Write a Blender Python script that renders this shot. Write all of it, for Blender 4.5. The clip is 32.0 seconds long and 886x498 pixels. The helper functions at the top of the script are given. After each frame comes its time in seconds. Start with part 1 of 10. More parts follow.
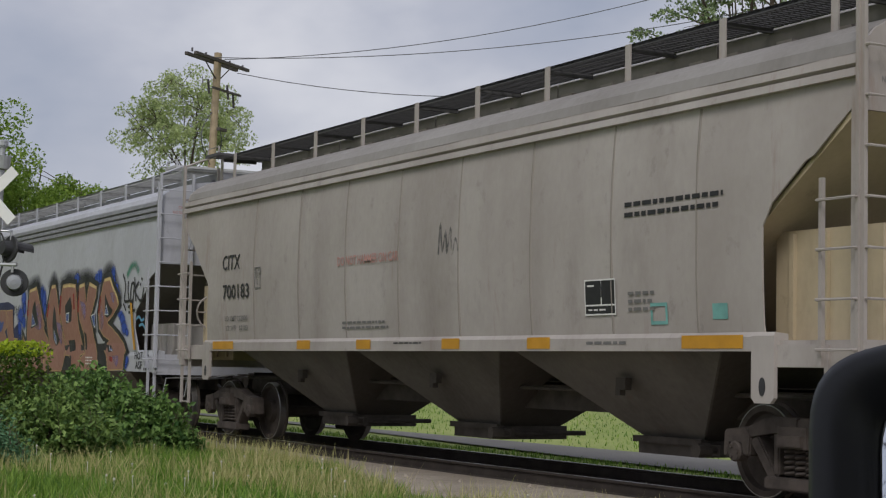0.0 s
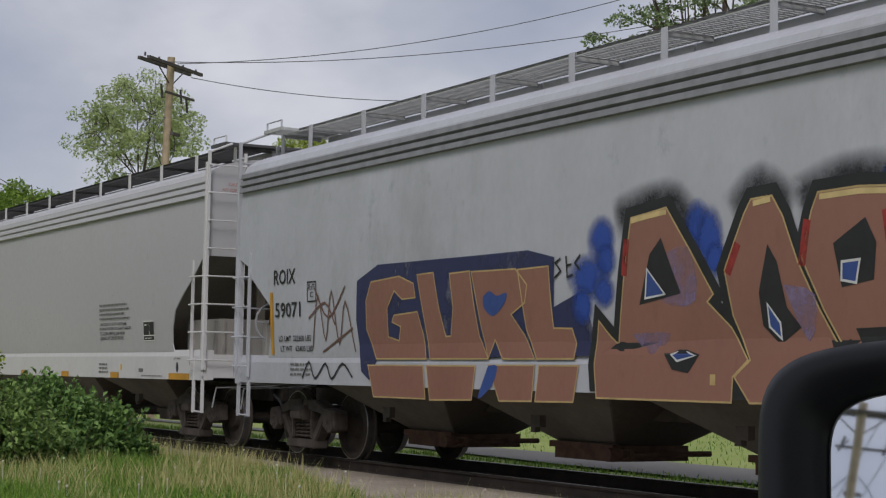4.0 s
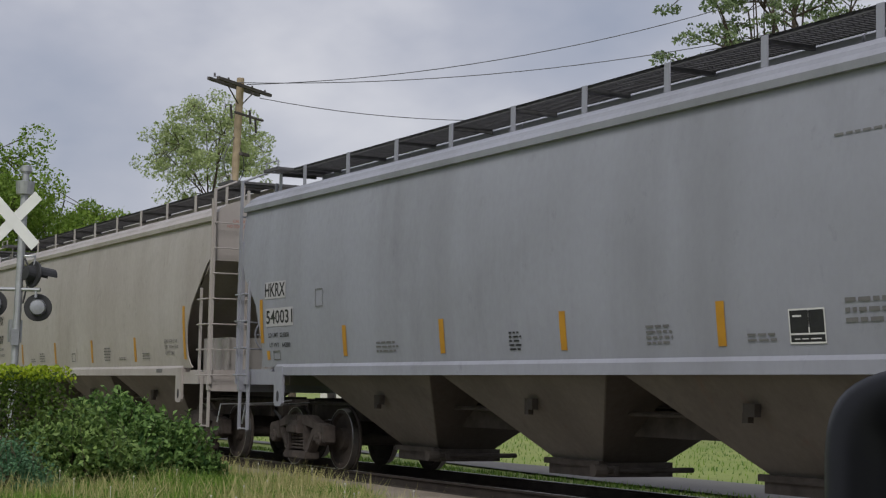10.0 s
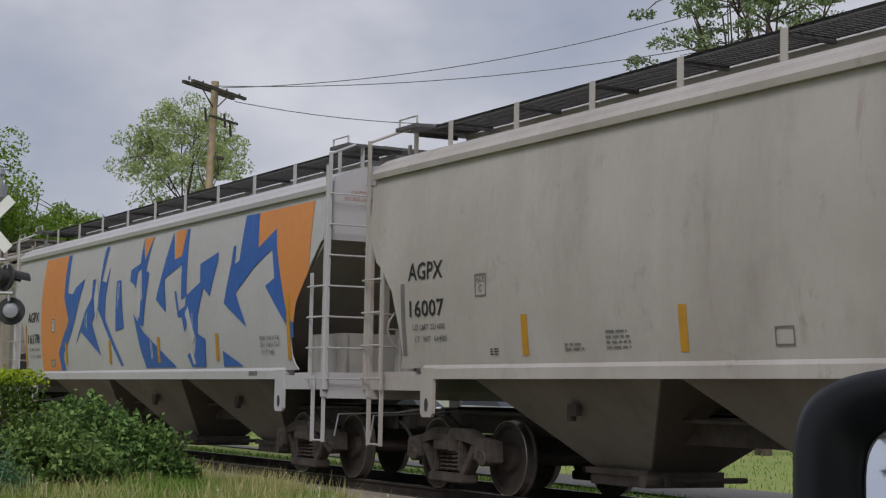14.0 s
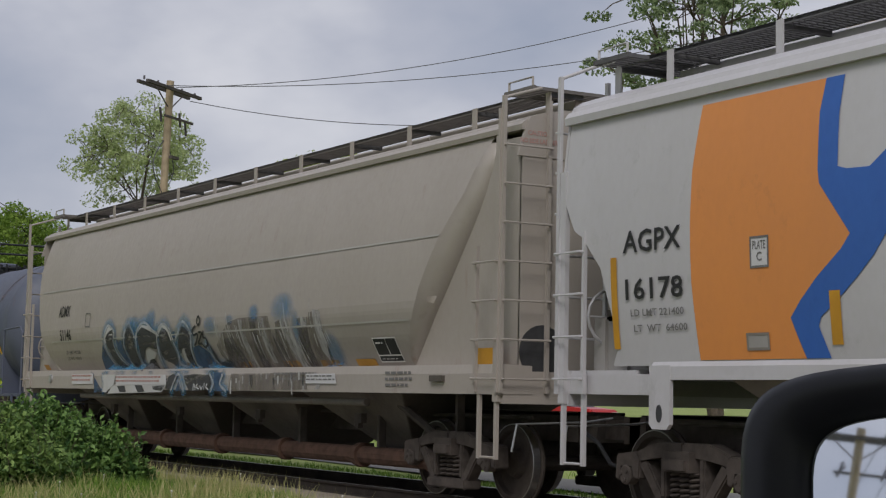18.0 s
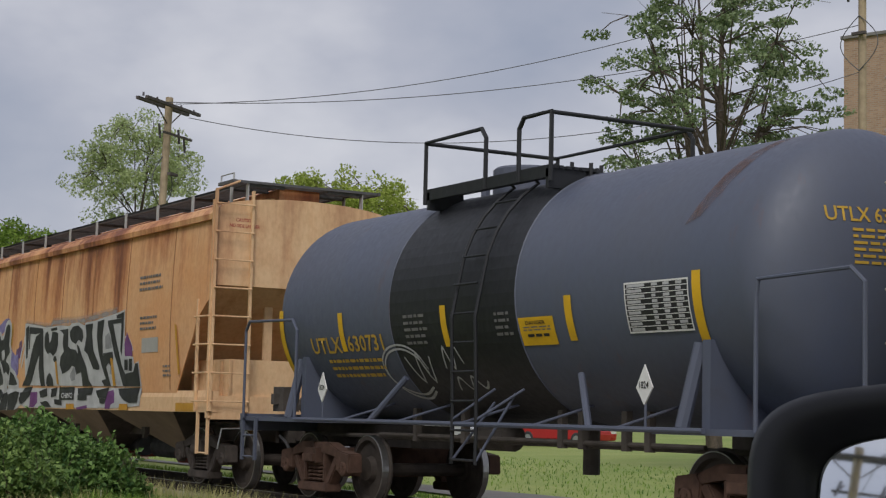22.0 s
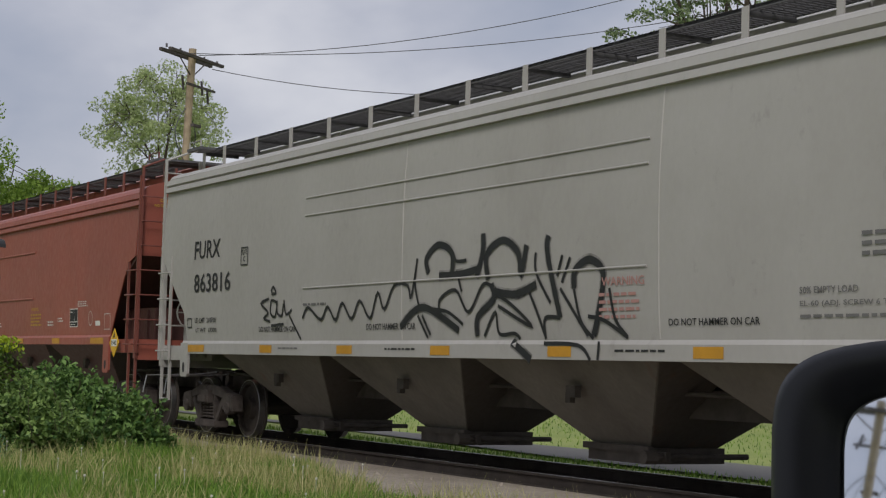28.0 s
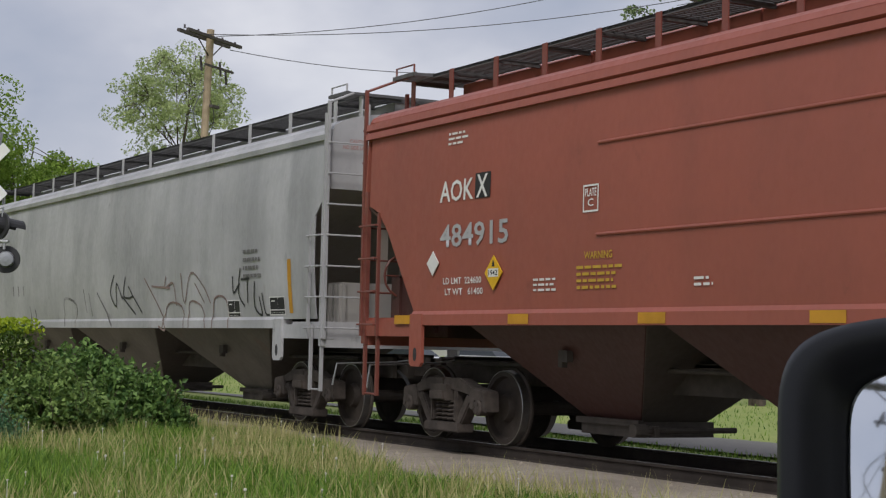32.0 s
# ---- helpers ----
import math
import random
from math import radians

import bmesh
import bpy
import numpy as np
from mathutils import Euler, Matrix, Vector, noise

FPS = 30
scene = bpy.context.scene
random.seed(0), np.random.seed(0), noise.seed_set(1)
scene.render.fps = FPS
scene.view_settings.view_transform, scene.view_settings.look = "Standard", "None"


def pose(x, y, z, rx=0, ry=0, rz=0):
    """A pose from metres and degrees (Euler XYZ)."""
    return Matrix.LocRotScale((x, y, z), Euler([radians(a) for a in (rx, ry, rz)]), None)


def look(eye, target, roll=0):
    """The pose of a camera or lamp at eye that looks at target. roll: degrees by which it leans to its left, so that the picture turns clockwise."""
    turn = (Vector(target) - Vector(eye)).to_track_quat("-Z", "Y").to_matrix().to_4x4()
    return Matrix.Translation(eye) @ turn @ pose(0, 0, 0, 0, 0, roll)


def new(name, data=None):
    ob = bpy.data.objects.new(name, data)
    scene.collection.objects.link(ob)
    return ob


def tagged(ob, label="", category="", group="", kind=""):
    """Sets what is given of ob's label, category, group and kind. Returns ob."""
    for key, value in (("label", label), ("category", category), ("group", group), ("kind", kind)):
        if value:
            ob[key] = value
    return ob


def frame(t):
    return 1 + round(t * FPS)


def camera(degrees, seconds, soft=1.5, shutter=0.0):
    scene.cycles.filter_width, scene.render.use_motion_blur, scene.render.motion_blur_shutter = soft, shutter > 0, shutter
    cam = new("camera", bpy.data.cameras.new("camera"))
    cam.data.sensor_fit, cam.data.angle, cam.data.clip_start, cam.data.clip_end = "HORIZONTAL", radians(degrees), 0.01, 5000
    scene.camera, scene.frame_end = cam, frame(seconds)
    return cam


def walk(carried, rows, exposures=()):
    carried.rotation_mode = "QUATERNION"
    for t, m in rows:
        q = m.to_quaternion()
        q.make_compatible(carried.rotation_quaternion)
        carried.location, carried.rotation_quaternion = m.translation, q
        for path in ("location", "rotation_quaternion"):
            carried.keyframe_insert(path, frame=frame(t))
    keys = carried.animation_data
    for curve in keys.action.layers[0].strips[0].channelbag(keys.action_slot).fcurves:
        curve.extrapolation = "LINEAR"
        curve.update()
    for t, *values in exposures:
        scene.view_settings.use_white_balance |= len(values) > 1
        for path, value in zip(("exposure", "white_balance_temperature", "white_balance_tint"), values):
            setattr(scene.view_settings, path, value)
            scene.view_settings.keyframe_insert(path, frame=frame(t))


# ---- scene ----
from mathutils import geometry

cam = camera(29.29, 32.0, soft=1.25, shutter=0.0)
EYE = Vector((0.0, -11.4, 1.17))

# seconds, pan and tilt and roll of the view in degrees, metres that the train has run
PATH = [
    (0, 28.36, 4.08, 1.23, -0.00), (0.5, 28.60, 4.12, 1.24, 2.96), (1, 28.88, 4.15, 1.22, 5.93),
    (1.5, 29.25, 4.17, 1.25, 8.91), (2, 29.57, 4.17, 1.17, 11.92), (2.5, 29.79, 4.15, 1.03, 14.95),
    (3, 29.92, 4.19, 1.00, 17.98), (3.5, 29.93, 4.22, 0.99, 20.99), (5.5, 29.71, 4.44, 0.98, 33.04),
    (6, 29.60, 4.50, 1.02, 36.04), (6.5, 29.25, 4.58, 1.03, 39.05), (7, 28.88, 4.65, 1.06, 42.06),
    (7.5, 28.66, 4.68, 0.93, 45.05), (8, 28.50, 4.75, 0.95, 48.04), (8.5, 28.34, 4.79, 1.07, 51.03),
    (9, 28.13, 4.82, 1.13, 54.04), (9.5, 27.82, 4.84, 1.17, 57.03), (10, 27.58, 4.87, 1.11, 60.03),
    (10.5, 27.39, 4.87, 1.00, 63.03), (11, 27.27, 4.85, 1.01, 66.03), (11.5, 27.23, 4.92, 1.21, 69.03),
    (12, 27.27, 4.92, 1.23, 72.05), (12.5, 27.41, 4.93, 1.14, 75.06), (13, 27.71, 4.94, 1.08, 78.08),
    (13.5, 28.07, 4.98, 1.09, 81.06), (15.5, 29.27, 5.09, 1.28, 93.00), (16, 29.42, 5.09, 1.29, 95.97),
    (16.5, 29.57, 5.05, 1.25, 98.94), (17, 29.75, 5.04, 1.22, 101.90), (17.5, 29.90, 5.06, 1.22, 104.86),
    (18, 29.93, 5.08, 1.16, 107.81), (18.5, 29.99, 5.18, 1.40, 110.77), (19, 30.00, 5.23, 1.49, 113.73),
    (19.5, 30.02, 5.30, 1.27, 116.70), (20, 29.94, 5.38, 1.12, 119.68), (20.5, 29.92, 5.49, 1.15, 122.67),
    (21, 29.96, 5.58, 1.23, 125.71), (21.5, 29.97, 5.66, 1.43, 128.76), (22, 29.98, 5.67, 1.36, 131.78),
    (22.5, 29.93, 5.65, 1.23, 134.80), (23, 29.88, 5.61, 1.16, 137.82), (23.5, 29.84, 5.50, 1.22, 140.86),
    (24, 29.91, 5.29, 1.33, 143.90), (24.5, 30.02, 5.05, 1.55, 146.94), (25, 30.08, 4.83, 1.56, 149.99),
    (25.5, 30.11, 4.64, 1.53, 153.04), (27.5, 29.51, 4.12, 1.54, 165.27), (28, 29.25, 4.04, 1.60, 168.33),
    (28.5, 29.20, 3.99, 1.75, 171.39), (29, 29.27, 3.86, 1.69, 174.44), (29.5, 29.48, 3.73, 1.55, 177.50),
    (30, 29.54, 3.61, 1.46, 180.57), (30.5, 29.45, 3.49, 1.30, 183.67), (31, 29.26, 3.40, 1.27, 186.75),
    (31.5, 28.98, 3.41, 1.33, 189.82), (32, 28.61, 3.33, 1.33, 192.91),
]
# seconds, millimetres by which the holder's arm drifts to the right and up
DRIFT = [(0, -7, 0), (1, -4, 0), (2, -2, 0), (3, -3.5, 0), (6, -7, 0), (7, 0, 0), (9, -2, 0), (13, 0, 0), (16, 5, 0), (17, 3, 0), (18, 5, 0), (20, 4, 0), (21.5, 0, 0), (24, -2, 0), (25, -3, 0), (28, -2, 0), (29, -4, 0), (30, 1, 0), (31, -4, 0), (32, 7, 0)]


def drift(t, k):
    return float(np.interp(t, [r[0] for r in DRIFT], [r[k] for r in DRIFT])) / 1000


def view(t, pan, tilt, roll):
    a, b = radians(pan), radians(tilt)
    way = Vector((-math.cos(a) * math.cos(b), math.sin(a) * math.cos(b), math.sin(b)))
    eye = EYE + Vector((math.sin(a), math.cos(a), 0)) * drift(t, 1) + Vector((0, 0, drift(t, 2)))
    return look(eye, eye + way, roll)


walk(cam, [(t, view(t, a, b, r)) for t, a, b, r, s in PATH], [(0, 0.1), (6, 0.06), (23, 0.05), (25, 0.11), (29, 0.08), (32, 0.24)])

# ---------------------------------------------------------------- light
world = bpy.data.worlds.new("overcast_sky")
scene.world = world
world.use_nodes = True
SUN_ELEV, SUN_AZ = 44, -40     # degrees; azimuth counted from +x towards +y


def build_sky():
    nt = world.node_tree
    nt.nodes.clear()
    n, l = nt.nodes, nt.links
    out, bg = n.new("ShaderNodeOutputWorld"), n.new("ShaderNodeBackground")
    sky = n.new("ShaderNodeTexSky")
    sky.sky_type, sky.sun_disc = "NISHITA", False
    sky.sun_elevation, sky.sun_rotation = radians(SUN_ELEV), radians(90 - SUN_AZ)
    tc, mp = n.new("ShaderNodeTexCoord"), n.new("ShaderNodeMapping")
    mp.inputs["Scale"].default_value = (1, 1, 1.9)
    big, small, ramp = n.new("ShaderNodeTexNoise"), n.new("ShaderNodeTexNoise"), n.new("ShaderNodeValToRGB")
    big.inputs["Scale"].default_value, big.inputs["Detail"].default_value, big.inputs["Roughness"].default_value = 3.1, 5, 0.5
    small.inputs["Scale"].default_value, small.inputs["Detail"].default_value = 9, 5
    add, mul = n.new("ShaderNodeMath"), n.new("ShaderNodeMath")
    mul.operation, mul.inputs[1].default_value = "MULTIPLY", 0.35
    add.operation = "ADD"
    ramp.color_ramp.elements[0].position, ramp.color_ramp.elements[0].color = 0.50, (3.2, 3.5, 4.4, 1)
    ramp.color_ramp.elements[1].position, ramp.color_ramp.elements[1].color = 0.86, (6.5, 6.5, 6.95, 1)
    e = ramp.color_ramp.elements.new(0.66)
    e.color = (4.3, 4.45, 5.2, 1)
    mix = n.new("ShaderNodeMix")
    mix.data_type = "RGBA"
    mix.inputs["Factor"].default_value = 0.93
    l.new(tc.outputs["Generated"], mp.inputs["Vector"])
    l.new(mp.outputs["Vector"], big.inputs["Vector"])
    l.new(mp.outputs["Vector"], small.inputs["Vector"])
    l.new(small.outputs["Fac"], mul.inputs[0])
    l.new(big.outputs["Fac"], add.inputs[0])
    l.new(mul.outputs[0], add.inputs[1])
    l.new(add.outputs[0], ramp.inputs["Fac"])
    l.new(sky.outputs["Color"], mix.inputs["A"])
    l.new(ramp.outputs["Color"], mix.inputs["B"])
    l.new(mix.outputs["Result"], bg.inputs["Color"])
    bg.inputs["Strength"].default_value = 0.1
    l.new(bg.outputs[0], out.inputs["Surface"])


build_sky()
sun_data = bpy.data.lights.new("sun", "SUN")
sun_data.energy, sun_data.angle, sun_data.color = 1.75, radians(22), (1.0, 0.97, 0.94)
sun = new("sun", sun_data)
sun.matrix_world = look((0, 0, 60), (-math.cos(radians(SUN_ELEV)) * math.cos(radians(SUN_AZ)), -math.cos(radians(SUN_ELEV)) * math.sin(radians(SUN_AZ)), 60 - math.sin(radians(SUN_ELEV))))
scene.view_settings.exposure = 0.0

# ---------------------------------------------------------------- materials


class Nodes:
    """A small builder for node materials."""

    def __init__(self, name, rough=0.6, metal=0.0, spec=0.5):
        self.mat = bpy.data.materials.new(name)
        self.mat.use_nodes = True
        self.n, self.l = self.mat.node_tree.nodes, self.mat.node_tree.links
        self.bsdf = self.n["Principled BSDF"]
        self.bsdf.inputs["Roughness"].default_value = rough
        self.bsdf.inputs["Metallic"].default_value = metal
        self.bsdf.inputs["Specular IOR Level"].default_value = spec
        self.tc = self.n.new("ShaderNodeTexCoord")
        self.info = self.n.new("ShaderNodeObjectInfo")

    def noise(self, scale, stretch=(1, 1, 1), detail=4, rough=0.55, shift=0.0):
        mp = self.n.new("ShaderNodeMapping")
        mp.inputs["Scale"].default_value = stretch
        mp.inputs["Location"].default_value = (shift, shift * 0.7, shift * 0.3)
        t = self.n.new("ShaderNodeTexNoise")
        t.inputs["Scale"].default_value, t.inputs["Detail"].default_value, t.inputs["Roughness"].default_value = scale, detail, rough
        self.l.new(self.tc.outputs["Object"], mp.inputs["Vector"])
        self.l.new(mp.outputs["Vector"], t.inputs["Vector"])
        return t.outputs["Fac"]

    def ramp(self, fac, lo, hi, a=0.0, b=1.0):
        r = self.n.new("ShaderNodeMapRange")
        r.inputs["From Min"].default_value, r.inputs["From Max"].default_value = lo, hi
        r.inputs["To Min"].default_value, r.inputs["To Max"].default_value = a, b
        self.l.new(fac, r.inputs["Value"])
        return r.outputs["Result"]

    def mix(self, fac, a, b):
        m = self.n.new("ShaderNodeMix")
        m.data_type = "RGBA"
        for sock, v in (("Factor", fac), ("A", a), ("B", b)):
            if isinstance(v, (tuple, list)):
                m.inputs[sock].default_value = (*v, 1)
            elif isinstance(v, (int, float)):
                m.inputs[sock].default_value = v
            else:
                self.l.new(v, m.inputs[sock])
        return m.outputs["Result"]

    def math(self, op, a, b):
        m = self.n.new("ShaderNodeMath")
        m.operation = op
        for i, v in enumerate((a, b)):
            if isinstance(v, (int, float)):
                m.inputs[i].default_value = v
            else:
                self.l.new(v, m.inputs[i])
        return m.outputs[0]

    def height(self, axis="Z", source="Object"):
        s = self.n.new("ShaderNodeSeparateXYZ")
        self.l.new(self.tc.outputs[source], s.inputs[0])
        return s.outputs[axis]

    def done(self, color, rough=None, bump=None, strength=0.2, distance=0.01):
        if isinstance(color, (tuple, list)):
            self.bsdf.inputs["Base Color"].default_value = (*color, 1)
        else:
            self.l.new(color, self.bsdf.inputs["Base Color"])
        if rough is not None:
            self.l.new(rough, self.bsdf.inputs["Roughness"])
        if bump is not None:
            b = self.n.new("ShaderNodeBump")
            b.inputs["Strength"].default_value, b.inputs["Distance"].default_value = strength, distance
            self.l.new(bump, b.inputs["Height"])
            self.l.new(b.outputs[0], self.bsdf.inputs["Normal"])
        return self.mat


def paint(name, color, dirt=(0.16, 0.13, 0.10), grime=0.35, rust=0.0, rough=0.5, streak=0.5, shift=0.0):
    """Weathered car paint: blotches, vertical run-off streaks, dust towards no particular side, specks of rust."""
    k = Nodes(name, rough)
    blot = k.ramp(k.noise(0.45, (1, 1, 1.3), 5, 0.6, shift), 0.35, 0.75)
    runs = k.ramp(k.noise(1.0, (1.2, 1.2, 0.12), 3, 0.5, shift + 3), 0.42, 0.80)
    fine = k.noise(14, (1, 1, 0.6), 4, 0.6, shift)
    c = k.mix(k.math("MULTIPLY", blot, grime * 0.6), color, dirt)
    c = k.mix(k.math("MULTIPLY", runs, streak * grime), c, dirt)
    if rust:
        spots = k.ramp(k.noise(0.9, (2.2, 2.2, 0.35), 6, 0.7, shift + 9), 0.62 - 0.16 * rust, 0.86 - 0.14 * rust)
        c = k.mix(k.math("MULTIPLY", spots, 0.85), c, (0.17, 0.065, 0.028))
    spots = k.ramp(k.noise(3.2, (1, 1, 0.7), 6, 0.72, shift + 5), 0.60, 0.74)
    c = k.mix(k.math("MULTIPLY", spots, 0.1 + 0.45 * grime), c, tuple(v * 0.6 for v in dirt))
    smear = k.ramp(k.noise(0.7, (1.2, 1.2, 0.5), 6, 0.7, shift + 12), 0.55, 0.72)
    c = k.mix(k.math("MULTIPLY", smear, grime * 0.5), c, tuple(v * 0.8 for v in dirt))
    c = k.mix(k.ramp(fine, 0.3, 0.75, 0.0, 0.12), c, dirt)
    return k.done(c, k.ramp(fine, 0.2, 0.8, rough - 0.16, rough + 0.06), k.noise(0.8, (1, 1, 1), 3, 0.5, shift), 0.12, 0.03)


def worn(name, color, cover=0.6, stretch=(1, 1, 0.25), scale=2.5, shift=0.0, edge=0.16):
    """Thin or worn-off spray paint: the sheet shows through where a noise leaves it bare."""
    k = Nodes(name, 0.65)
    f = k.noise(scale, stretch, 6, 0.65, shift)
    tone = k.noise(5, (1, 1, 0.4), 4, 0.6, shift + 4)
    mat = k.done(k.mix(k.ramp(tone, 0.3, 0.7, 0, 0.5), color, tuple(v * 0.6 for v in color)))
    tr, mx = k.n.new("ShaderNodeBsdfTransparent"), k.n.new("ShaderNodeMixShader")
    mid = 0.5 + (0.5 - cover) * 0.42
    k.l.new(k.ramp(f, mid - edge, mid + edge), mx.inputs[0])
    k.l.new(tr.outputs[0], mx.inputs[1])
    k.l.new(k.bsdf.outputs[0], mx.inputs[2])
    k.l.new(mx.outputs[0], k.n["Material Output"].inputs["Surface"])
    return mat


def aerosol(name, color, cover=0.9, shift=0.0):
    """Sprayed mist: as dense as the mesh's u coordinate says, thinning out in fine specks at its rim."""
    k = Nodes(name, 0.65)
    dens = k.height("X", "UV")
    speck, blot = k.noise(40, (1, 1, 1), 3, 0.7, shift), k.noise(3.0, (1, 1, 0.7), 4, 0.6, shift + 2)
    amount = k.math("MULTIPLY", k.math("MULTIPLY", dens, k.ramp(blot, 0.3, 0.6, 0.6, 1.0)), cover)
    amount = k.math("MULTIPLY", amount, k.ramp(speck, 0.25, 0.7, 0.7, 1.15))
    mat = k.done(color)
    tr, mx = k.n.new("ShaderNodeBsdfTransparent"), k.n.new("ShaderNodeMixShader")
    k.l.new(amount, mx.inputs[0])
    k.l.new(tr.outputs[0], mx.inputs[1])
    k.l.new(k.bsdf.outputs[0], mx.inputs[2])
    k.l.new(mx.outputs[0], k.n["Material Output"].inputs["Surface"])
    return mat


def rust_paint(name, color, pale, shift=0.0, amount=1.0):
    """Faded paint with long rust runs that start under the eaves."""
    k = Nodes(name, 0.62)
    z = k.height("Z")
    blot = k.noise(0.5, (1, 1, 1), 6, 0.65, shift)
    runs = k.noise(1.0, (1.5, 1.5, 0.07), 4, 0.6, shift + 3)
    hair = k.noise(1.0, (5.0, 5.0, 0.22), 5, 0.7, shift + 7)
    mottle = k.noise(5.0, (1, 1, 0.5), 6, 0.7, shift + 5)
    fine = k.noise(16, (1, 1, 0.6), 4, 0.6, shift)
    high = k.ramp(z, 1.9, 4.2, -0.13, 0.12)
    wet = k.math("ADD", k.math("ADD", runs, high), k.ramp(mottle, 0.3, 0.7, -0.05, 0.05))
    c = k.mix(k.ramp(blot, 0.35, 0.7), color, pale)
    c = k.mix(k.ramp(mottle, 0.45, 0.75, 0, 0.35), c, (0.50, 0.20, 0.075))
    c = k.mix(k.ramp(wet, 0.50, 0.64, 0, 0.75 * amount), c, (0.36, 0.115, 0.04))
    c = k.mix(k.ramp(wet, 0.62, 0.74, 0, 0.9 * amount), c, (0.15, 0.042, 0.02))
    c = k.mix(k.ramp(k.math("ADD", hair, k.math("MULTIPLY", high, 0.6)), 0.58, 0.72, 0, 0.5 * amount), c, (0.30, 0.085, 0.03))
    c = k.mix(k.ramp(fine, 0.4, 0.75, 0.0, 0.2), c, (0.3, 0.14, 0.06))
    return k.done(c, k.ramp(fine, 0.2, 0.8, 0.5, 0.75), k.noise(0.8, (1, 1, 1), 3, 0.5, shift), 0.15, 0.03)


def flat(name, color, rough=0.7, metal=0.0, var=0.25, scale=6.0):
    k = Nodes(name, rough, metal)
    dark = tuple(v * (1 - var) for v in color)
    f = k.noise(scale, (1, 1, 1), 5, 0.6)
    return k.done(k.mix(k.ramp(f, 0.3, 0.7), color, dark), k.ramp(f, 0.3, 0.7, rough - 0.06, min(1, rough + 0.1)), f, 0.15, 0.005)


def leaf_mat(name, color, other, trans=0.25):
    k = Nodes(name, 0.55, 0, 0.3)
    geo = k.n.new("ShaderNodeNewGeometry")
    c = k.mix(geo.outputs["Random Per Island"], color, other)
    k.bsdf.inputs["Transmission Weight"].default_value = 0.0
    k.bsdf.inputs["Subsurface Weight"].default_value = 0.0
    mat = k.done(c)
    tr, mx = k.n.new("ShaderNodeBsdfTranslucent"), k.n.new("ShaderNodeMixShader")
    mx.inputs[0].default_value = trans
    k.l.new(c, tr.inputs["Color"])
    k.l.new(k.bsdf.outputs[0], mx.inputs[1])
    k.l.new(tr.outputs[0], mx.inputs[2])
    k.l.new(mx.outputs[0], k.n["Material Output"].inputs["Surface"])
    return mat


UNDER = flat("underframe_grime", (0.085, 0.071, 0.06), 0.85, 0, 0.45, 4)
BLACK = flat("black_steel", (0.04, 0.04, 0.043), 0.7, 0, 0.4, 5)
GRATE = flat("grating_steel", (0.125, 0.122, 0.126), 0.75, 0.2, 0.35, 8)
TRUCK = flat("bogie_iron", (0.072, 0.057, 0.048), 0.85, 0, 0.5, 7)
RUSTY = flat("rusty_iron", (0.105, 0.055, 0.036), 0.9, 0, 0.5, 6)
WHEEL = flat("wheel_steel", (0.05, 0.038, 0.03), 0.8, 0.0, 0.45, 5)
TREAD = flat("polished_tread", (0.38, 0.37, 0.36), 0.35, 1.0, 0.2, 20)
ORANGE = flat("reflector_orange", (0.55, 0.27, 0.02), 0.45, 0, 0.25, 3)
WALK = flat("walk_grating", (0.085, 0.083, 0.087), 0.7, 0.1, 0.3, 8)
YELLOW = flat("reflector_yellow", (0.72, 0.42, 0.015), 0.45, 0, 0.2, 4)
INK = flat("stencil_black", (0.02, 0.02, 0.021), 0.6, 0, 0.3, 4)
WHITE = flat("stencil_white", (0.72, 0.71, 0.68), 0.55, 0, 0.15, 5)
REDINK = flat("stencil_red", (0.42, 0.05, 0.04), 0.6, 0, 0.2, 4)
FADED = flat("faded_red_stencil", (0.45, 0.24, 0.21), 0.6, 0, 0.2, 4)
SOFTINK = flat("faded_stencil", (0.17, 0.165, 0.16), 0.6, 0, 0.3, 4)
TEAL = flat("chalk_teal", (0.18, 0.42, 0.38), 0.8, 0, 0.3, 5)
YINK = flat("stencil_yellow", (0.55, 0.34, 0.04), 0.6, 0, 0.25, 5)
CHROME = flat("bare_metal", (0.5, 0.5, 0.5), 0.35, 0.9, 0.2, 10)

# ---------------------------------------------------------------- mesh helpers


def finish(bm):
    me = bpy.data.meshes.new("mesh")
    bmesh.ops.recalc_face_normals(bm, faces=bm.faces)
    bm.to_mesh(me)
    bm.free()
    return me


def part(name, bm, material, parent=None, label="", smooth=False):
    me = bm if isinstance(bm, bpy.types.Mesh) else finish(bm)
    if material and not me.materials:
        me.materials.append(material)
    if smooth:
        me.shade_smooth()
    me.name = name
    ob = new(name, me)
    if material and me.materials[0] != material:
        ob.material_slots[0].link = "OBJECT"
        ob.material_slots[0].material = material
    if parent:
        ob.parent = parent
    if label:
        ob["label"] = label
    return ob


def thing(name, label, category, group="", kind=""):
    return tagged(new(name), label, category, group, kind)


def box(bm, x0, x1, y0, y1, z0, z1, m=None):
    vs = [bm.verts.new(v) for v in ((x0, y0, z0), (x1, y0, z0), (x1, y1, z0), (x0, y1, z0), (x0, y0, z1), (x1, y0, z1), (x1, y1, z1), (x0, y1, z1))]
    for f in ((0, 3, 2, 1), (4, 5, 6, 7), (0, 1, 5, 4), (1, 2, 6, 5), (2, 3, 7, 6), (3, 0, 4, 7)):
        bm.faces.new([vs[i] for i in f])
    if m is not None:
        bmesh.ops.transform(bm, matrix=m, verts=vs)
    return bm


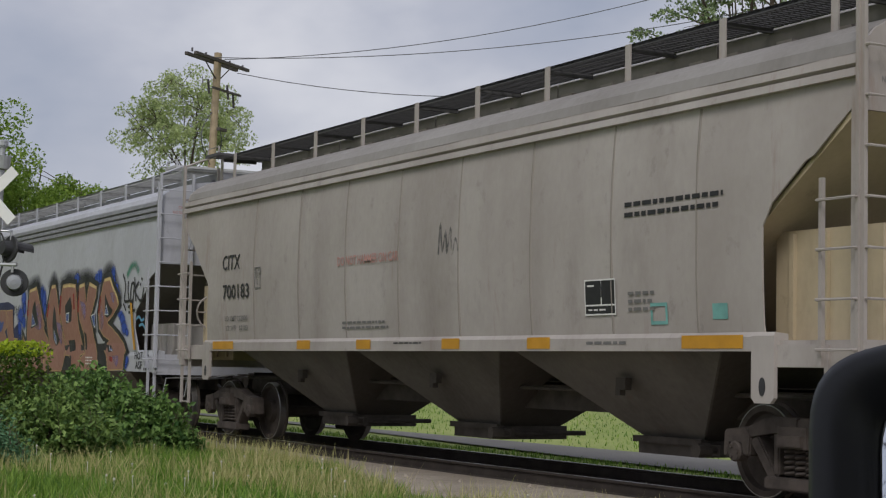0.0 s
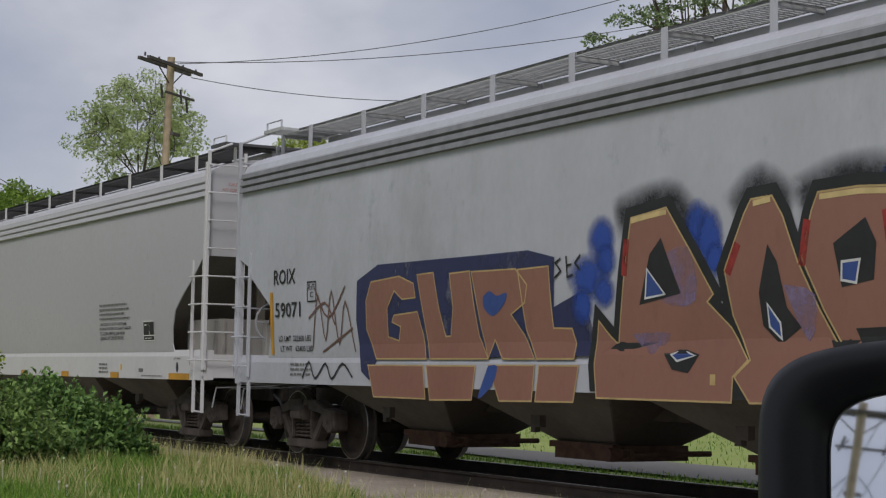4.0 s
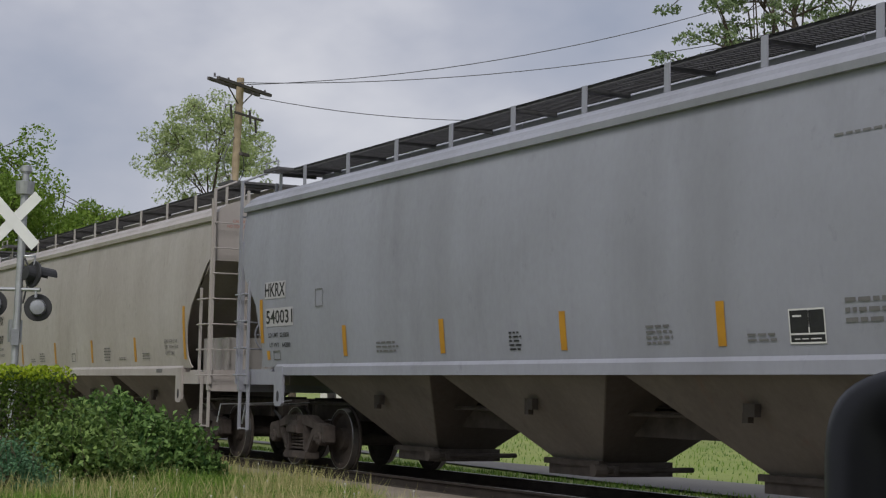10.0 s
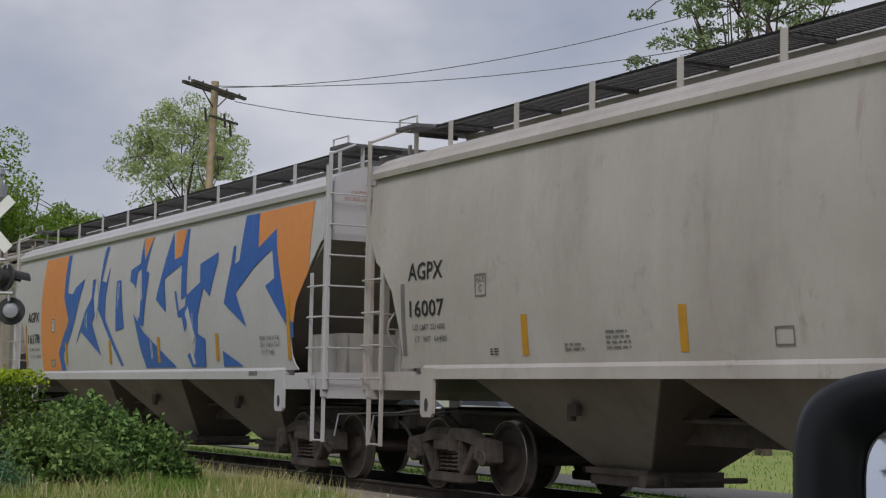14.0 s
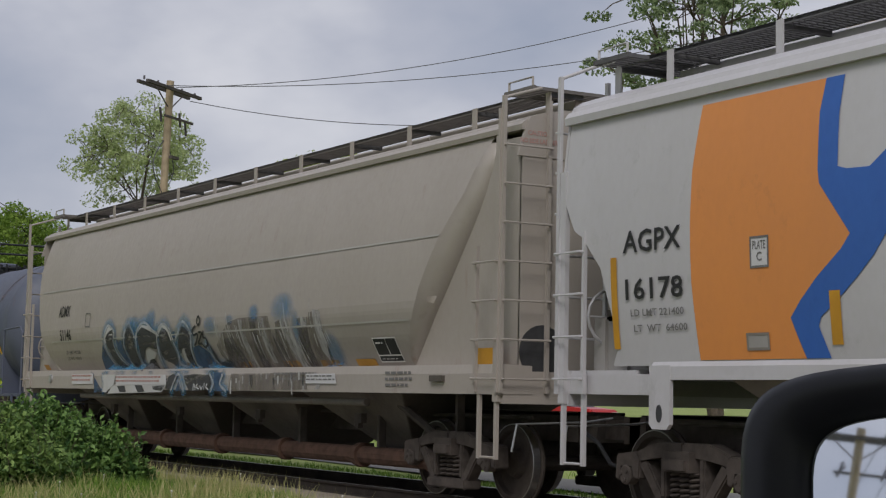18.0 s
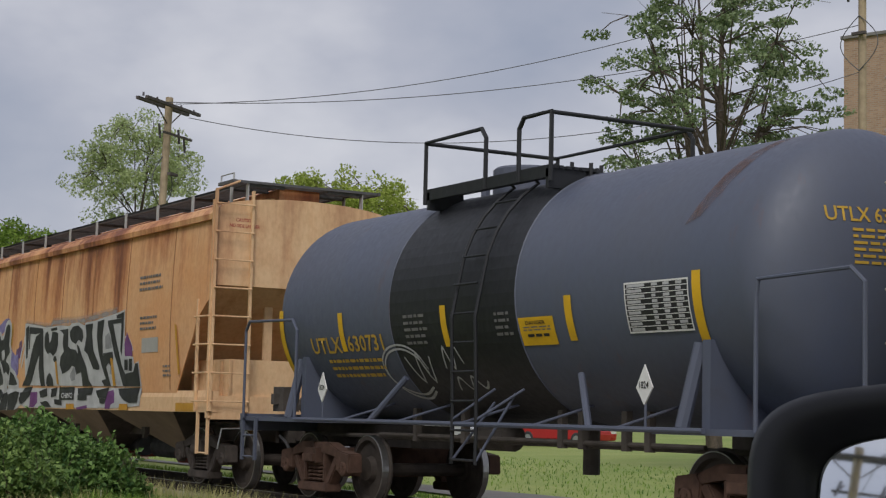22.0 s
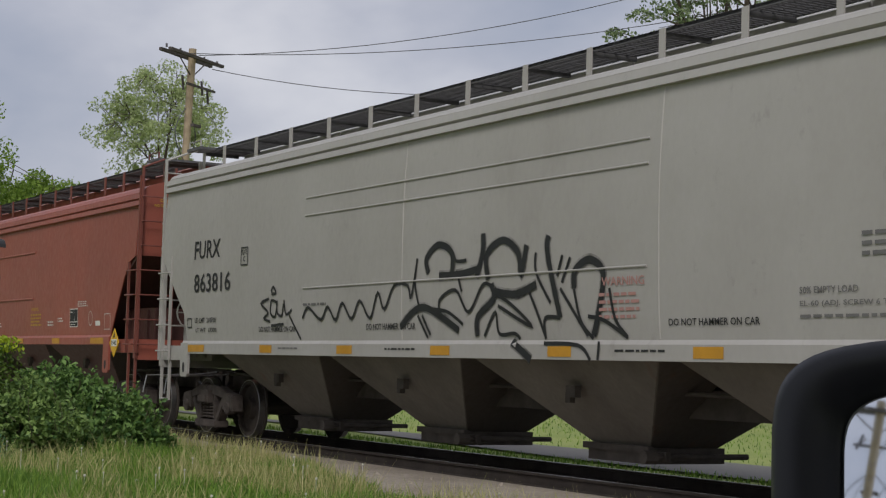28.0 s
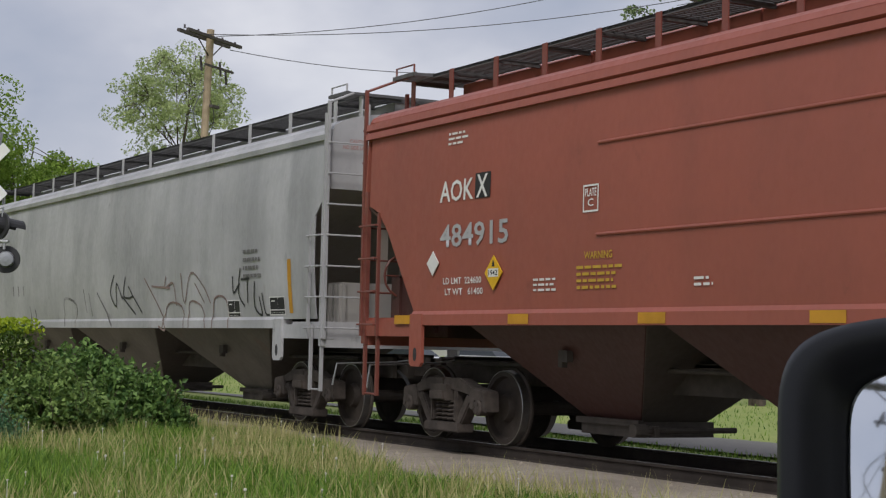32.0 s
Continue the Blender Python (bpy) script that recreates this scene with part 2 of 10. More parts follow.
def boxes(*rows):
    bm = bmesh.new()
    for r in rows:
        box(bm, *r)
    return bm


def rod(bm, a, b, r, seg=8, r2=None):
    """A round bar from a to b."""
    a, b = Vector(a), Vector(b)
    d = (b - a).normalized()
    u = d.orthogonal().normalized()
    v = d.cross(u)
    rings = []
    for p, q in ((a, r), (b, r if r2 is None else r2)):
        rings.append([bm.verts.new(p + (u * math.cos(t) + v * math.sin(t)) * q) for t in (2 * math.pi * i / seg for i in range(seg))])
    for i in range(seg):
        bm.faces.new((rings[0][i], rings[0][(i + 1) % seg], rings[1][(i + 1) % seg], rings[1][i]))
    bm.faces.new(rings[0][::-1])
    bm.faces.new(rings[1])
    return bm


def tube(bm, pts, r, seg=8):
    """One bent round bar through the points."""
    p = [Vector(q) for q in pts]
    u = (p[1] - p[0]).orthogonal().normalized()
    last = None
    for i, c in enumerate(p):
        d1 = (c - p[i - 1]).normalized() if i else (p[1] - p[0]).normalized()
        d2 = (p[i + 1] - c).normalized() if i < len(p) - 1 else d1
        m = (d1 + d2).normalized() if (d1 + d2).length > 0.1 else d1
        u = (u - m * u.dot(m)).normalized() if (u - m * u.dot(m)).length > 0.05 else m.orthogonal().normalized()
        v = m.cross(u)
        ring = [bm.verts.new(c + (u * math.cos(t) + v * math.sin(t)) * r) for t in (2 * math.pi * k / seg for k in range(seg))]
        if last:
            for k in range(seg):
                bm.faces.new((last[k], last[(k + 1) % seg], ring[(k + 1) % seg], ring[k]))
        else:
            bm.faces.new(ring[::-1])
        last = ring
    bm.faces.new(last)
    return bm


def rods(r, *pts, seg=8):
    return tube(bmesh.new(), pts, r, seg)


def prism(bm, prof, x0, x1):
    """An (y, z) outline drawn out along x."""
    a = [bm.verts.new((x0, y, z)) for y, z in prof]
    b = [bm.verts.new((x1, y, z)) for y, z in prof]
    n = len(prof)
    for i in range(n):
        bm.faces.new((a[i], a[(i + 1) % n], b[(i + 1) % n], b[i]))
    bm.faces.new(a[::-1])
    bm.faces.new(b)
    return bm


def slab(bm, outline, y0, y1):
    """An (x, z) outline drawn out along y."""
    a = [bm.verts.new((x, y0, z)) for x, z in outline]
    b = [bm.verts.new((x, y1, z)) for x, z in outline]
    n = len(outline)
    for i in range(n):
        bm.faces.new((a[i], a[(i + 1) % n], b[(i + 1) % n], b[i]))
    bm.faces.new(a[::-1])
    bm.faces.new(b)
    return bm


def turned(bm, prof, axis="y", seg=24, at=(0, 0, 0), caps=True):
    """A solid of revolution: prof of (along, radius)."""
    rings = []
    for p, r in prof:
        ring = []
        for i in range(seg):
            t = 2 * math.pi * i / seg
            c, s = r * math.cos(t), r * math.sin(t)
            v = {"y": (c, p, s), "x": (p, c, s), "z": (c, s, p)}[axis]
            ring.append(bm.verts.new(Vector(v) + Vector(at)))
        rings.append(ring)
    for a, b in zip(rings, rings[1:]):
        for i in range(seg):
            bm.faces.new((a[i], a[(i + 1) % seg], b[(i + 1) % seg], b[i]))
    if caps:
        bm.faces.new(rings[0][::-1])
        bm.faces.new(rings[-1])
    return bm


MESHES = {}


def shared(key, make):
    """One mesh for all alike pieces."""
    if key not in MESHES:
        MESHES[key] = finish(make())
    return MESHES[key]


# ---------------------------------------------------------------- railway car pieces


def ribbon(bm, pts, width, closed=False):
    """A flat band of even width along (x, z) points, with mitred corners."""
    p = [Vector(q) for q in pts]
    n = len(p)
    left, right = [], []
    for i in range(n):
        a = p[i - 1] if (i or closed) else None
        b = p[(i + 1) % n] if (i < n - 1 or closed) else None
        d1 = (p[i] - a).normalized() if a is not None else (b - p[i]).normalized()
        d2 = (b - p[i]).normalized() if b is not None else d1
        m = d1 + d2
        m = m.normalized() if m.length > 0.2 else d1
        s = min(1.7, 1 / max(0.35, abs(m.dot(d1))))
        nrm = Vector((-m.y, m.x)) * (width * 0.5 * s)
        left.append(bm.verts.new((p[i].x + nrm.x, 0, p[i].y + nrm.y)))
        right.append(bm.verts.new((p[i].x - nrm.x, 0, p[i].y - nrm.y)))
    for i in range(n if closed else n - 1):
        j = (i + 1) % n
        bm.faces.new((left[i], left[j], right[j], right[i]))
    return bm


def curve(pts, steps=5):
    """A smooth line through (x, z) points."""
    out = []
    n = len(pts)
    for i in range(n - 1):
        p0, p1, p2, p3 = (Vector(pts[max(0, min(n - 1, i + k))]) for k in (-1, 0, 1, 2))
        for s in range(steps):
            t = s / steps
            out.append(0.5 * ((2 * p1) + (p2 - p0) * t + (2 * p0 - 5 * p1 + 4 * p2 - p3) * t * t + (3 * p1 - p0 - 3 * p2 + p3) * t ** 3))
    out.append(Vector(pts[-1]))
    return [tuple(v) for v in out]


def laid(bm, wide, off=0.006, side=-1, cut=0.14, foot=None, top=None):
    """Lays a flat (x, z) drawing on a car's curved side."""
    for lim, way in ((foot, -1), (top, 1)):
        if lim is not None:
            bmesh.ops.bisect_plane(bm, geom=bm.verts[:] + bm.edges[:] + bm.faces[:], plane_co=(0, 0, lim), plane_no=(0, 0, way), clear_outer=True)
    zs = [v.co.z for v in bm.verts]
    z = math.ceil(min(zs) / cut) * cut
    while z < max(zs):
        bmesh.ops.bisect_plane(bm, geom=bm.verts[:] + bm.edges[:] + bm.faces[:], plane_co=(0, 0, z), plane_no=(0, 0, 1))
        z += cut
    for v in bm.verts:
        v.co.y = side * (wide(v.co.z) + off)
    for f in bm.faces:
        f.normal_update()
    return bm


def text_bm(body, x0, z0, x1, z1, shear=0.0):
    """Letters of the built-in font, fitted into a box on the x-z plane."""
    cu = bpy.data.curves.new("letters", "FONT")
    cu.body, cu.resolution_u, cu.fill_mode = body, 2, "FRONT"
    cu.shear = shear
    cu.offset = 0.014
    ob = bpy.data.objects.new("letters", cu)
    me = ob.to_mesh()
    bm = bmesh.new()
    bm.from_mesh(me)
    ob.to_mesh_clear()
    bpy.data.objects.remove(ob)
    bpy.data.curves.remove(cu)
    xs, ys = [v.co.x for v in bm.verts], [v.co.y for v in bm.verts]
    ax, bx, ay, by = min(xs), max(xs), min(ys), max(ys)
    for v in bm.verts:
        x, y = v.co.x, v.co.y
        v.co = (x0 + (x - ax) / (bx - ax) * (x1 - x0), 0, z0 + (y - ay) / max(1e-6, by - ay) * (z1 - z0))
    return bm


def bars_bm(x0, z0, x1, z1, lines, seed=0, fill=0.44):
    """Lines of writing too small to read, as bars."""
    rnd = random.Random(seed)
    bm = bmesh.new()
    step = (z1 - z0) / lines
    for i in range(lines):
        x, top = x0, z1 - i * step
        end = x1 - rnd.uniform(0, 0.25) * (x1 - x0)
        while x < end - 0.02:
            w = min(rnd.uniform(0.05, 0.16), end - x)
            vs = [bm.verts.new((a, 0, b)) for a, b in ((x, top - step * fill), (x + w, top - step * fill), (x + w, top), (x, top))]
            bm.faces.new(vs)
            x += w + 0.03
    return bm


def quad_bm(*quads):
    bm = bmesh.new()
    for q in quads:
        bm.faces.new([bm.verts.new((x, 0, z)) for x, z in q])
    return bm


def rect(x0, z0, x1, z1):
    return ((x0, z0), (x1, z0), (x1, z1), (x0, z1))


def frame_bm(x0, z0, x1, z1, w):
    return ribbon(bmesh.new(), ((x0, z0), (x1, z0), (x1, z1), (x0, z1)), w, True)


# ---- bogies

WHEEL_R = 0.457
SPINNING = []


def wheel_bm():
    bm = bmesh.new()
    for s in (-1, 1):
        prof = [(s * 0.66, 0.02), (s * 0.66, 0.16), (s * 0.70, 0.18), (s * 0.715, 0.37), (s * 0.685, 0.40), (s * 0.685, 0.487), (s * 0.71, 0.487), (s * 0.725, WHEEL_R), (s * 0.82, WHEEL_R - 0.006), (s * 0.82, 0.385), (s * 0.765, 0.36), (s * 0.755, 0.18), (s * 0.83, 0.15), (s * 0.83, 0.02)]
        turned(bm, prof, "y", 36)
    turned(bm, [(-0.66, 0.085), (0.66, 0.085)], "y", 12)
    return bm


def tread_bm(s):
    return turned(bmesh.new(), [(s * 0.728, WHEEL_R + 0.002), (s * 0.818, WHEEL_R - 0.003), (s * 0.8225, WHEEL_R - 0.008), (s * 0.8225, WHEEL_R - 0.016)], "y", 36, caps=False)


def cap_bm():
    bm = bmesh.new()
    turned(bm, [(-1.20, 0.03), (-1.20, 0.085), (-1.185, 0.10), (-1.08, 0.10), (-1.08, 0.03)], "y", 16)
    for i in range(3):
        t = 2 * math.pi * i / 3
        rod(bm, (0.055 * math.cos(t), -1.215, 0.055 * math.sin(t)), (0.055 * math.cos(t), -1.19, 0.055 * math.sin(t)), 0.02, 6)
    return bm


def side_frame_bm():
    """A cast side frame: arched top chord, sloping legs, lower chord, open windows and pedestals."""
    bm = bmesh.new()
    for s in (-1, 1):
        slab(bm, [(0, 0.80), (s * 0.42, 0.80), (s * 0.72, 0.70), (s * 0.72, 0.58), (s * 0.40, 0.66), (0, 0.66)][::s], -1.17, -0.99)
        slab(bm, [(s * 0.72, 0.70), (s * 1.06, 0.66), (s * 1.08, 0.40), (s * 1.00, 0.40), (s * 1.00, 0.56), (s * 0.78, 0.56), (s * 0.78, 0.42), (s * 0.68, 0.42), (s * 0.66, 0.62)][::s], -1.18, -0.98)
        slab(bm, [(s * 0.72, 0.58), (s * 0.58, 0.62), (s * 0.25, 0.20), (s * 0.40, 0.20)][::s], -1.16, -1.0)
        slab(bm, [(s * 0.26, 0.66), (s * 0.34, 0.66), (s * 0.34, 0.26), (s * 0.26, 0.26)][::s], -1.17, -0.99)
    box(bm, -0.44, 0.44, -1.2, -0.96, 0.13, 0.25)
    bmesh.ops.bevel(bm, geom=bm.edges[:], offset=0.016, segments=2, affect="EDGES")
    return bm


def spring_bm():
    """A nest of coil springs, coil over coil."""
    bm = bmesh.new()
    n, turns, r = 10, 5, 0.072
    last = None
    for i in range(n * turns + 1):
        t = 2 * math.pi * i / n
        c = Vector((r * math.cos(t), r * math.sin(t), 0.26 * i / (n * turns)))
        rad = Vector((math.cos(t), math.sin(t), 0))
        ring = [bm.verts.new(c + (rad * math.cos(q) + Vector((0, 0, 1)) * math.sin(q)) * 0.017) for q in (0, math.pi / 2, math.pi, 1.5 * math.pi)]
        if last:
            for k in range(4):
                bm.faces.new((last[k], last[(k + 1) % 4], ring[(k + 1) % 4], ring[k]))
        last = ring
    return bm


def bogie(car, x, iron):
    b = part("bogie", shared("bolster", lambda: boxes((-0.2, 0.2, -1.24, 1.24, 0.52, 0.72), (-0.28, 0.28, -0.35, 0.35, 0.7, 0.84), (-0.6, -0.5, -0.95, 0.95, 0.35, 0.47), (0.5, 0.6, -0.95, 0.95, 0.35, 0.47), (-0.16, 0.16, -1.28, -1.22, 0.54, 0.64))), iron, car)
    b.location = (x, 0, 0)
    for s in (0, 1):
        f = part("side_frame", shared("frame", side_frame_bm), iron, b)
        f.rotation_euler = (0, 0, math.pi * s)
    for dx in (-0.15, 0.0, 0.15):
        sp = part("spring", shared("spring", spring_bm), iron, b)
        sp.location = (dx, -1.09, 0.25)
    for dx in (-0.89, 0.89):
        w = part("wheelset", shared("wheel", wheel_bm), WHEEL, b)
        w.location = (dx, 0, WHEEL_R)
        SPINNING.append(w)
        for sy in (-1, 1):
            part("tread_band", shared(("tread", sy), lambda: tread_bm(sy)), TREAD, w, "bright worn wheel tread")
        part("bearing_cap", shared("cap", cap_bm), iron, w)
    return b


def coupler(car, x, s):
    bm = boxes((x - s * 0.7, x - s * 0.1, -0.2, 0.2, 0.72, 1.02) if s > 0 else (x + 0.1, x + 0.7, -0.2, 0.2, 0.72, 1.02))
    part("draft_gear", bm, UNDER, car)
    bm = bmesh.new()
    a, b = sorted((x - s * 0.1, x + s * 0.42))
    box(bm, a, b, -0.09, 0.09, 0.76, 0.98)
    a, b = sorted((x + s * 0.36, x + s * 0.66))
    slab(bm, [(a, 0.72), (b, 0.72), (b, 1.02), (a, 1.02)], -0.17, 0.05)
    rod(bm, (x + s * 0.5, 0.09, 0.7), (x + s * 0.5, 0.09, 1.04), 0.1, 10)
    part("coupler", bm, TRUCK, car)
    pts = [(x - s * 0.1, -0.35, 0.82), (x + s * 0.12, -0.34, 0.72), (x + s * 0.3, -0.3, 0.5), (x + s * 0.5, -0.2, 0.42), (x + s * 0.62, -0.1, 0.46)]
    part("brake_hose", rods(0.025, *pts, seg=6), BLACK, car)
    part("cut_lever", rods(0.013, (x + s * 0.05, -0.1, 1.0), (x + s * 0.08, -0.5, 0.95), (x + s * 0.08, -1.4, 0.92), (x + s * 0.06, -1.45, 0.62)), CHROME, car, "bare bent cut lever")


def ladder(car, mat, a0, a1, rungs, z0, z1, width=0.055, off=(0, -0.06, 0), name="ladder"):
    """Two stiles at the plan points a0 and a1, rungs at even heights."""
    bm = bmesh.new()
    for (x, y), (zl, zh) in ((a0, z0), (a1, z1)):
        box(bm, x - width / 2, x + width / 2, y - 0.02, y + 0.02, zl, zh)
    lad = part(name, bm, mat, car)
    for z in rungs:
        p, q = Vector((*a0, z)) + Vector(off), Vector((*a1, z)) + Vector(off)
        r = rods(0.014, Vector((*a0, z)), p, q, Vector((*a1, z)), seg=6)
        part("rung", r, mat, lad)
    return lad


def grating_bm(length, width):
    bm = boxes((0.0, length, 0, 0.03, -0.035, 0.0), (0.0, length, width - 0.03, width, -0.035, 0.0))
    n = int(length / 0.075)
    for i in range(n):
        x = (i + 0.5) * length / n
        box(bm, x - 0.016, x + 0.016, 0.03, width - 0.03, -0.03, -0.004)
    for k in (0.25, 0.5, 0.75):
        box(bm, 0, length, width * k - 0.006, width * k + 0.006, -0.025, -0.002)
    return bm


def hopper_car(s):
    """A covered hopper car from its dimensions in s; its origin lies on the track, midway between its ends."""
    car = thing("covered_hopper_car", s["label"], "rail car", "cars of the freight train")
    h, w, zs0, zs1, zb, ze = s["h"], s["w"], s["sill"][0], s["sill"][1], s["band"], s["eave"]
    bulge, zmid = s.get("bulge", 0.1), s.get("zmid", 2.7)
    mat, trim, dark, roofm = s["paint"], s.get("trim", s["paint"]), s.get("under", s["paint"]), s.get("roof", s["paint"])
    iron = s.get("iron", TRUCK)
    cuts = s["cut"]            # (height, how far the side sheet stops short of the end), from the top down

    def flank(z):
        return w - bulge * ((z - zmid) / 1.4) ** 2

    def wide(z):          # a rounded belly draws in below its widest part
        return flank(z) - s.get("tuck", 0) * max(0.0, min(1.0, (2.35 - z) / 0.79)) ** 1.7

    cut_l = s.get("cut_l", cuts)

    def inset(z, rows):
        return float(np.interp(z, [c[0] for c in rows][::-1], [c[1] for c in rows][::-1]))

    # side sheets, each with its outer and inner skin
    rows = sorted(set([zs1 - 0.02, ze] + [c[0] for c in list(cuts) + list(cut_l) if zs1 < c[0] < ze] + list(np.linspace(zs1, ze, 22))))
    cols = 34
    for sd in (-1, 1):
        bm = bmesh.new()
        skins = []
        for depth in (0.0, 0.02):
            grid = []
            for z in rows:
                i, j = inset(z, cut_l), inset(z, cuts)
                line = []
                for c in range(cols + 1):
                    x = -h + i + (2 * h - i - j) * c / cols
                    dent = (noise.noise((x * 0.5 + s["seed"], z * 0.7, sd * 5)) * s.get("dent", 0.008)) if depth == 0 else 0
                    line.append(bm.verts.new((x, sd * (wide(z) - depth - abs(dent)), z)))
                grid.append(line)
            for a, b in zip(grid, grid[1:]):
                for c in range(cols):
                    bm.faces.new((a[c], a[c + 1], b[c + 1], b[c]))
            skins.append(grid)
        a, b = skins
        for i in range(len(rows) - 1):
            for c in (0, cols):
                bm.faces.new((a[i][c], a[i + 1][c], b[i + 1][c], b[i][c]))
        for i in (0, len(rows) - 1):
            for c in range(cols):
                bm.faces.new((a[i][c], a[i][c + 1], b[i][c + 1], b[i][c]))
        part("side_sheet", bm, mat, car)
    # weld seams standing a little proud
    for x in s.get("seams", ()):
        z0 = zs1 + 0.02
        bm = bmesh.new()
        zz = np.linspace(z0, zb, 12)
        wob = [0.02 * noise.noise((x * 3, z * 1.2, s["seed"])) for z in zz]
        box_rows = [[bm.verts.new((x + q + dx, -(wide(z) + o), z)) for dx, o in ((-0.02, -0.01), (-0.008, 0.007), (0.008, 0.007), (0.02, -0.01))] for z, q in zip(zz, wob)]
        for p, q in zip(box_rows, box_rows[1:]):
            for k in range(3):
                bm.faces.new((p[k], p[k + 1], q[k + 1], q[k]))
        part("weld_seam", bm, s.get("seammat", mat), car)
    # eave rail or ridged band under the roof
    we = wide(ze)
    for sd in (-1, 1):
        bm = bmesh.new()
        if s.get("ridges", 0):
            n = s["ridges"]
            prof = [(sd * (wide(zb) - 0.005), zb)]
            for k in range(n):
                za, zc = zb + (ze - zb) * k / n, zb + (ze - zb) * (k + 1) / n
                prof += [(sd * (wide(za) + 0.055), za + 0.006), (sd * (wide(zc) + 0.05), zc - 0.03), (sd * (wide(zc) + 0.004), zc - 0.022)]
            prof += [(sd * (we - 0.02), ze), (sd * (we - 0.05), zb + 0.05)]
            prism(bm, prof, -h + 0.06, h - 0.06)
        else:
            prism(bm, [(sd * (we - 0.03), zb - 0.02), (sd * (we + 0.075), zb - 0.02), (sd * (we + 0.085), (zb + ze) / 2), (sd * (we + 0.03), ze + 0.01), (sd * (we - 0.05), ze + 0.02)], -h + 0.06, h - 0.06)
        part("eave_rail", bm, s.get("eavemat", trim), car)
    # roof: a shallow vault
    zr = s.get("crown", 4.52)
    arc = [(we * math.cos(t), ze + (zr - ze) * math.sin(t)) for t in np.linspace(math.pi, 0, 15)]
    bm = bmesh.new()
    prism(bm, arc + [(we - 0.03, ze - 0.03), (-we + 0.03, ze - 0.03)], -h + 0.1, h - 0.1)
    part("roof", bm, roofm, car)
    # ends: upper sheet, slope sheet, shear plates, end sill, platform
    ez = s.get("end_z", 3.3)
    for sd in (-1, 1):
        bm = bmesh.new()
        side = [(-wide(z), z) for z in np.linspace(ez, ze, 5)]
        ring = side + arc[1:-1] + [(-y, z) for y, z in side[::-1]]
        a, b = sorted((sd * (h - 0.09), sd * (h - 0.05)))
        prism(bm, ring, a, b)
        part("end_sheet", bm, s.get("endmat", mat), car)
        bm = bmesh.new()
        ws = (lambda z: w - 0.42) if s.get("tuck") else (lambda z: wide(z) - 0.023)
        run = s.get("slope", 2.9)
        xs = (h - 0.07, h - 0.07 - run, h - 0.16 - run, h - 0.16)
        zz = (ez + 0.01, zs0 + 0.06, zs0 + 0.06, ez + 0.01)
        va = [bm.verts.new((sd * x, -ws(z), z)) for x, z in zip(xs, zz)]
        vb = [bm.verts.new((sd * x, ws(z), z)) for x, z in zip(xs, zz)]
        for i in range(4):
            bm.faces.new((va[i], va[(i + 1) % 4], vb[(i + 1) % 4], vb[i]))
        bm.faces.new(va)
        bm.faces.new(vb[::-1])
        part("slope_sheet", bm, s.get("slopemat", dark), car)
        for sy in (-1, 1):
            x0, x1 = sorted((sd * (h - cuts[-1][1] - 0.25), sd * (h - 0.14)))
            y0, y1 = sorted((sy * (w - 0.42), sy * (w - 0.38)))
            top = zs1 + s.get("shear_h", 0.5)
            pl, ribs = boxes((x0, x1, y0, y1, zs1 - 0.3, top)), []
            for k in (0.18, 0.5, 0.82):
                rx, (ya, yb) = x0 + (x1 - x0) * k, sorted((sy * (w - 0.34), sy * (w - 0.385)))
                ribs.append((rx - 0.03, rx + 0.03, ya, yb, zs1 - 0.25, top - 0.03))
            sp = part("shear_plate", pl, s.get("shearmat", P_MID), car)
            for r in ribs:
                part("rib", boxes(r), s.get("shearmat", P_MID), sp)
        x0, x1 = sorted((sd * (h - 0.18), sd * (h - 0.22)))
        part("end_plate", boxes((x0, x1, -w + 0.385, w - 0.385, zs1 - 0.3, zs1 + s.get("shear_h", 0.5))), s.get("shearmat", P_MID), car)
        if sd > 0 and s.get("caution", True):
            for line, (y0, y1, z) in (("CAUTION", (-1.23, -0.93, ze - 0.16)), ("NO SIDE LADDER", (-1.33, -0.83, ze - 0.25))):
                t = text_bm(line, y0, z, y1, z + 0.055)
                for v in t.verts:
                    v.co = (h - 0.045, v.co.x, v.co.z)
                part("stencil", t, s.get("cautionmat", FADED), car)
        x0, x1 = sorted((sd * (h - 0.14), sd * (h - 0.008)))
        part("end_sill", boxes((x0, x1, -w + 0.06, w - 0.06, zs1 - 0.42, zs1 - 0.06)), trim, car)
        x0, x1 = sorted((sd * (h - 1.25), sd * (h - 0.02)))
        part("end_platform", boxes((x0, x1, -w + 0.1, w - 0.1, zs1 - 0.13, zs1 - 0.06)), trim, car)
        x0, x1 = sorted((sd * (h - 0.55), sd * (h - 0.5)))
        part("end_post", boxes((x0, x1, -0.5, -0.36, zs1 - 0.1, ez), (x0, x1, 0.36, 0.5, zs1 - 0.1, ez)), s.get("slopemat", dark), car)
        coupler(car, sd * h, sd)
        bogie(car, sd * (h - s.get("truck", 1.5)), iron)
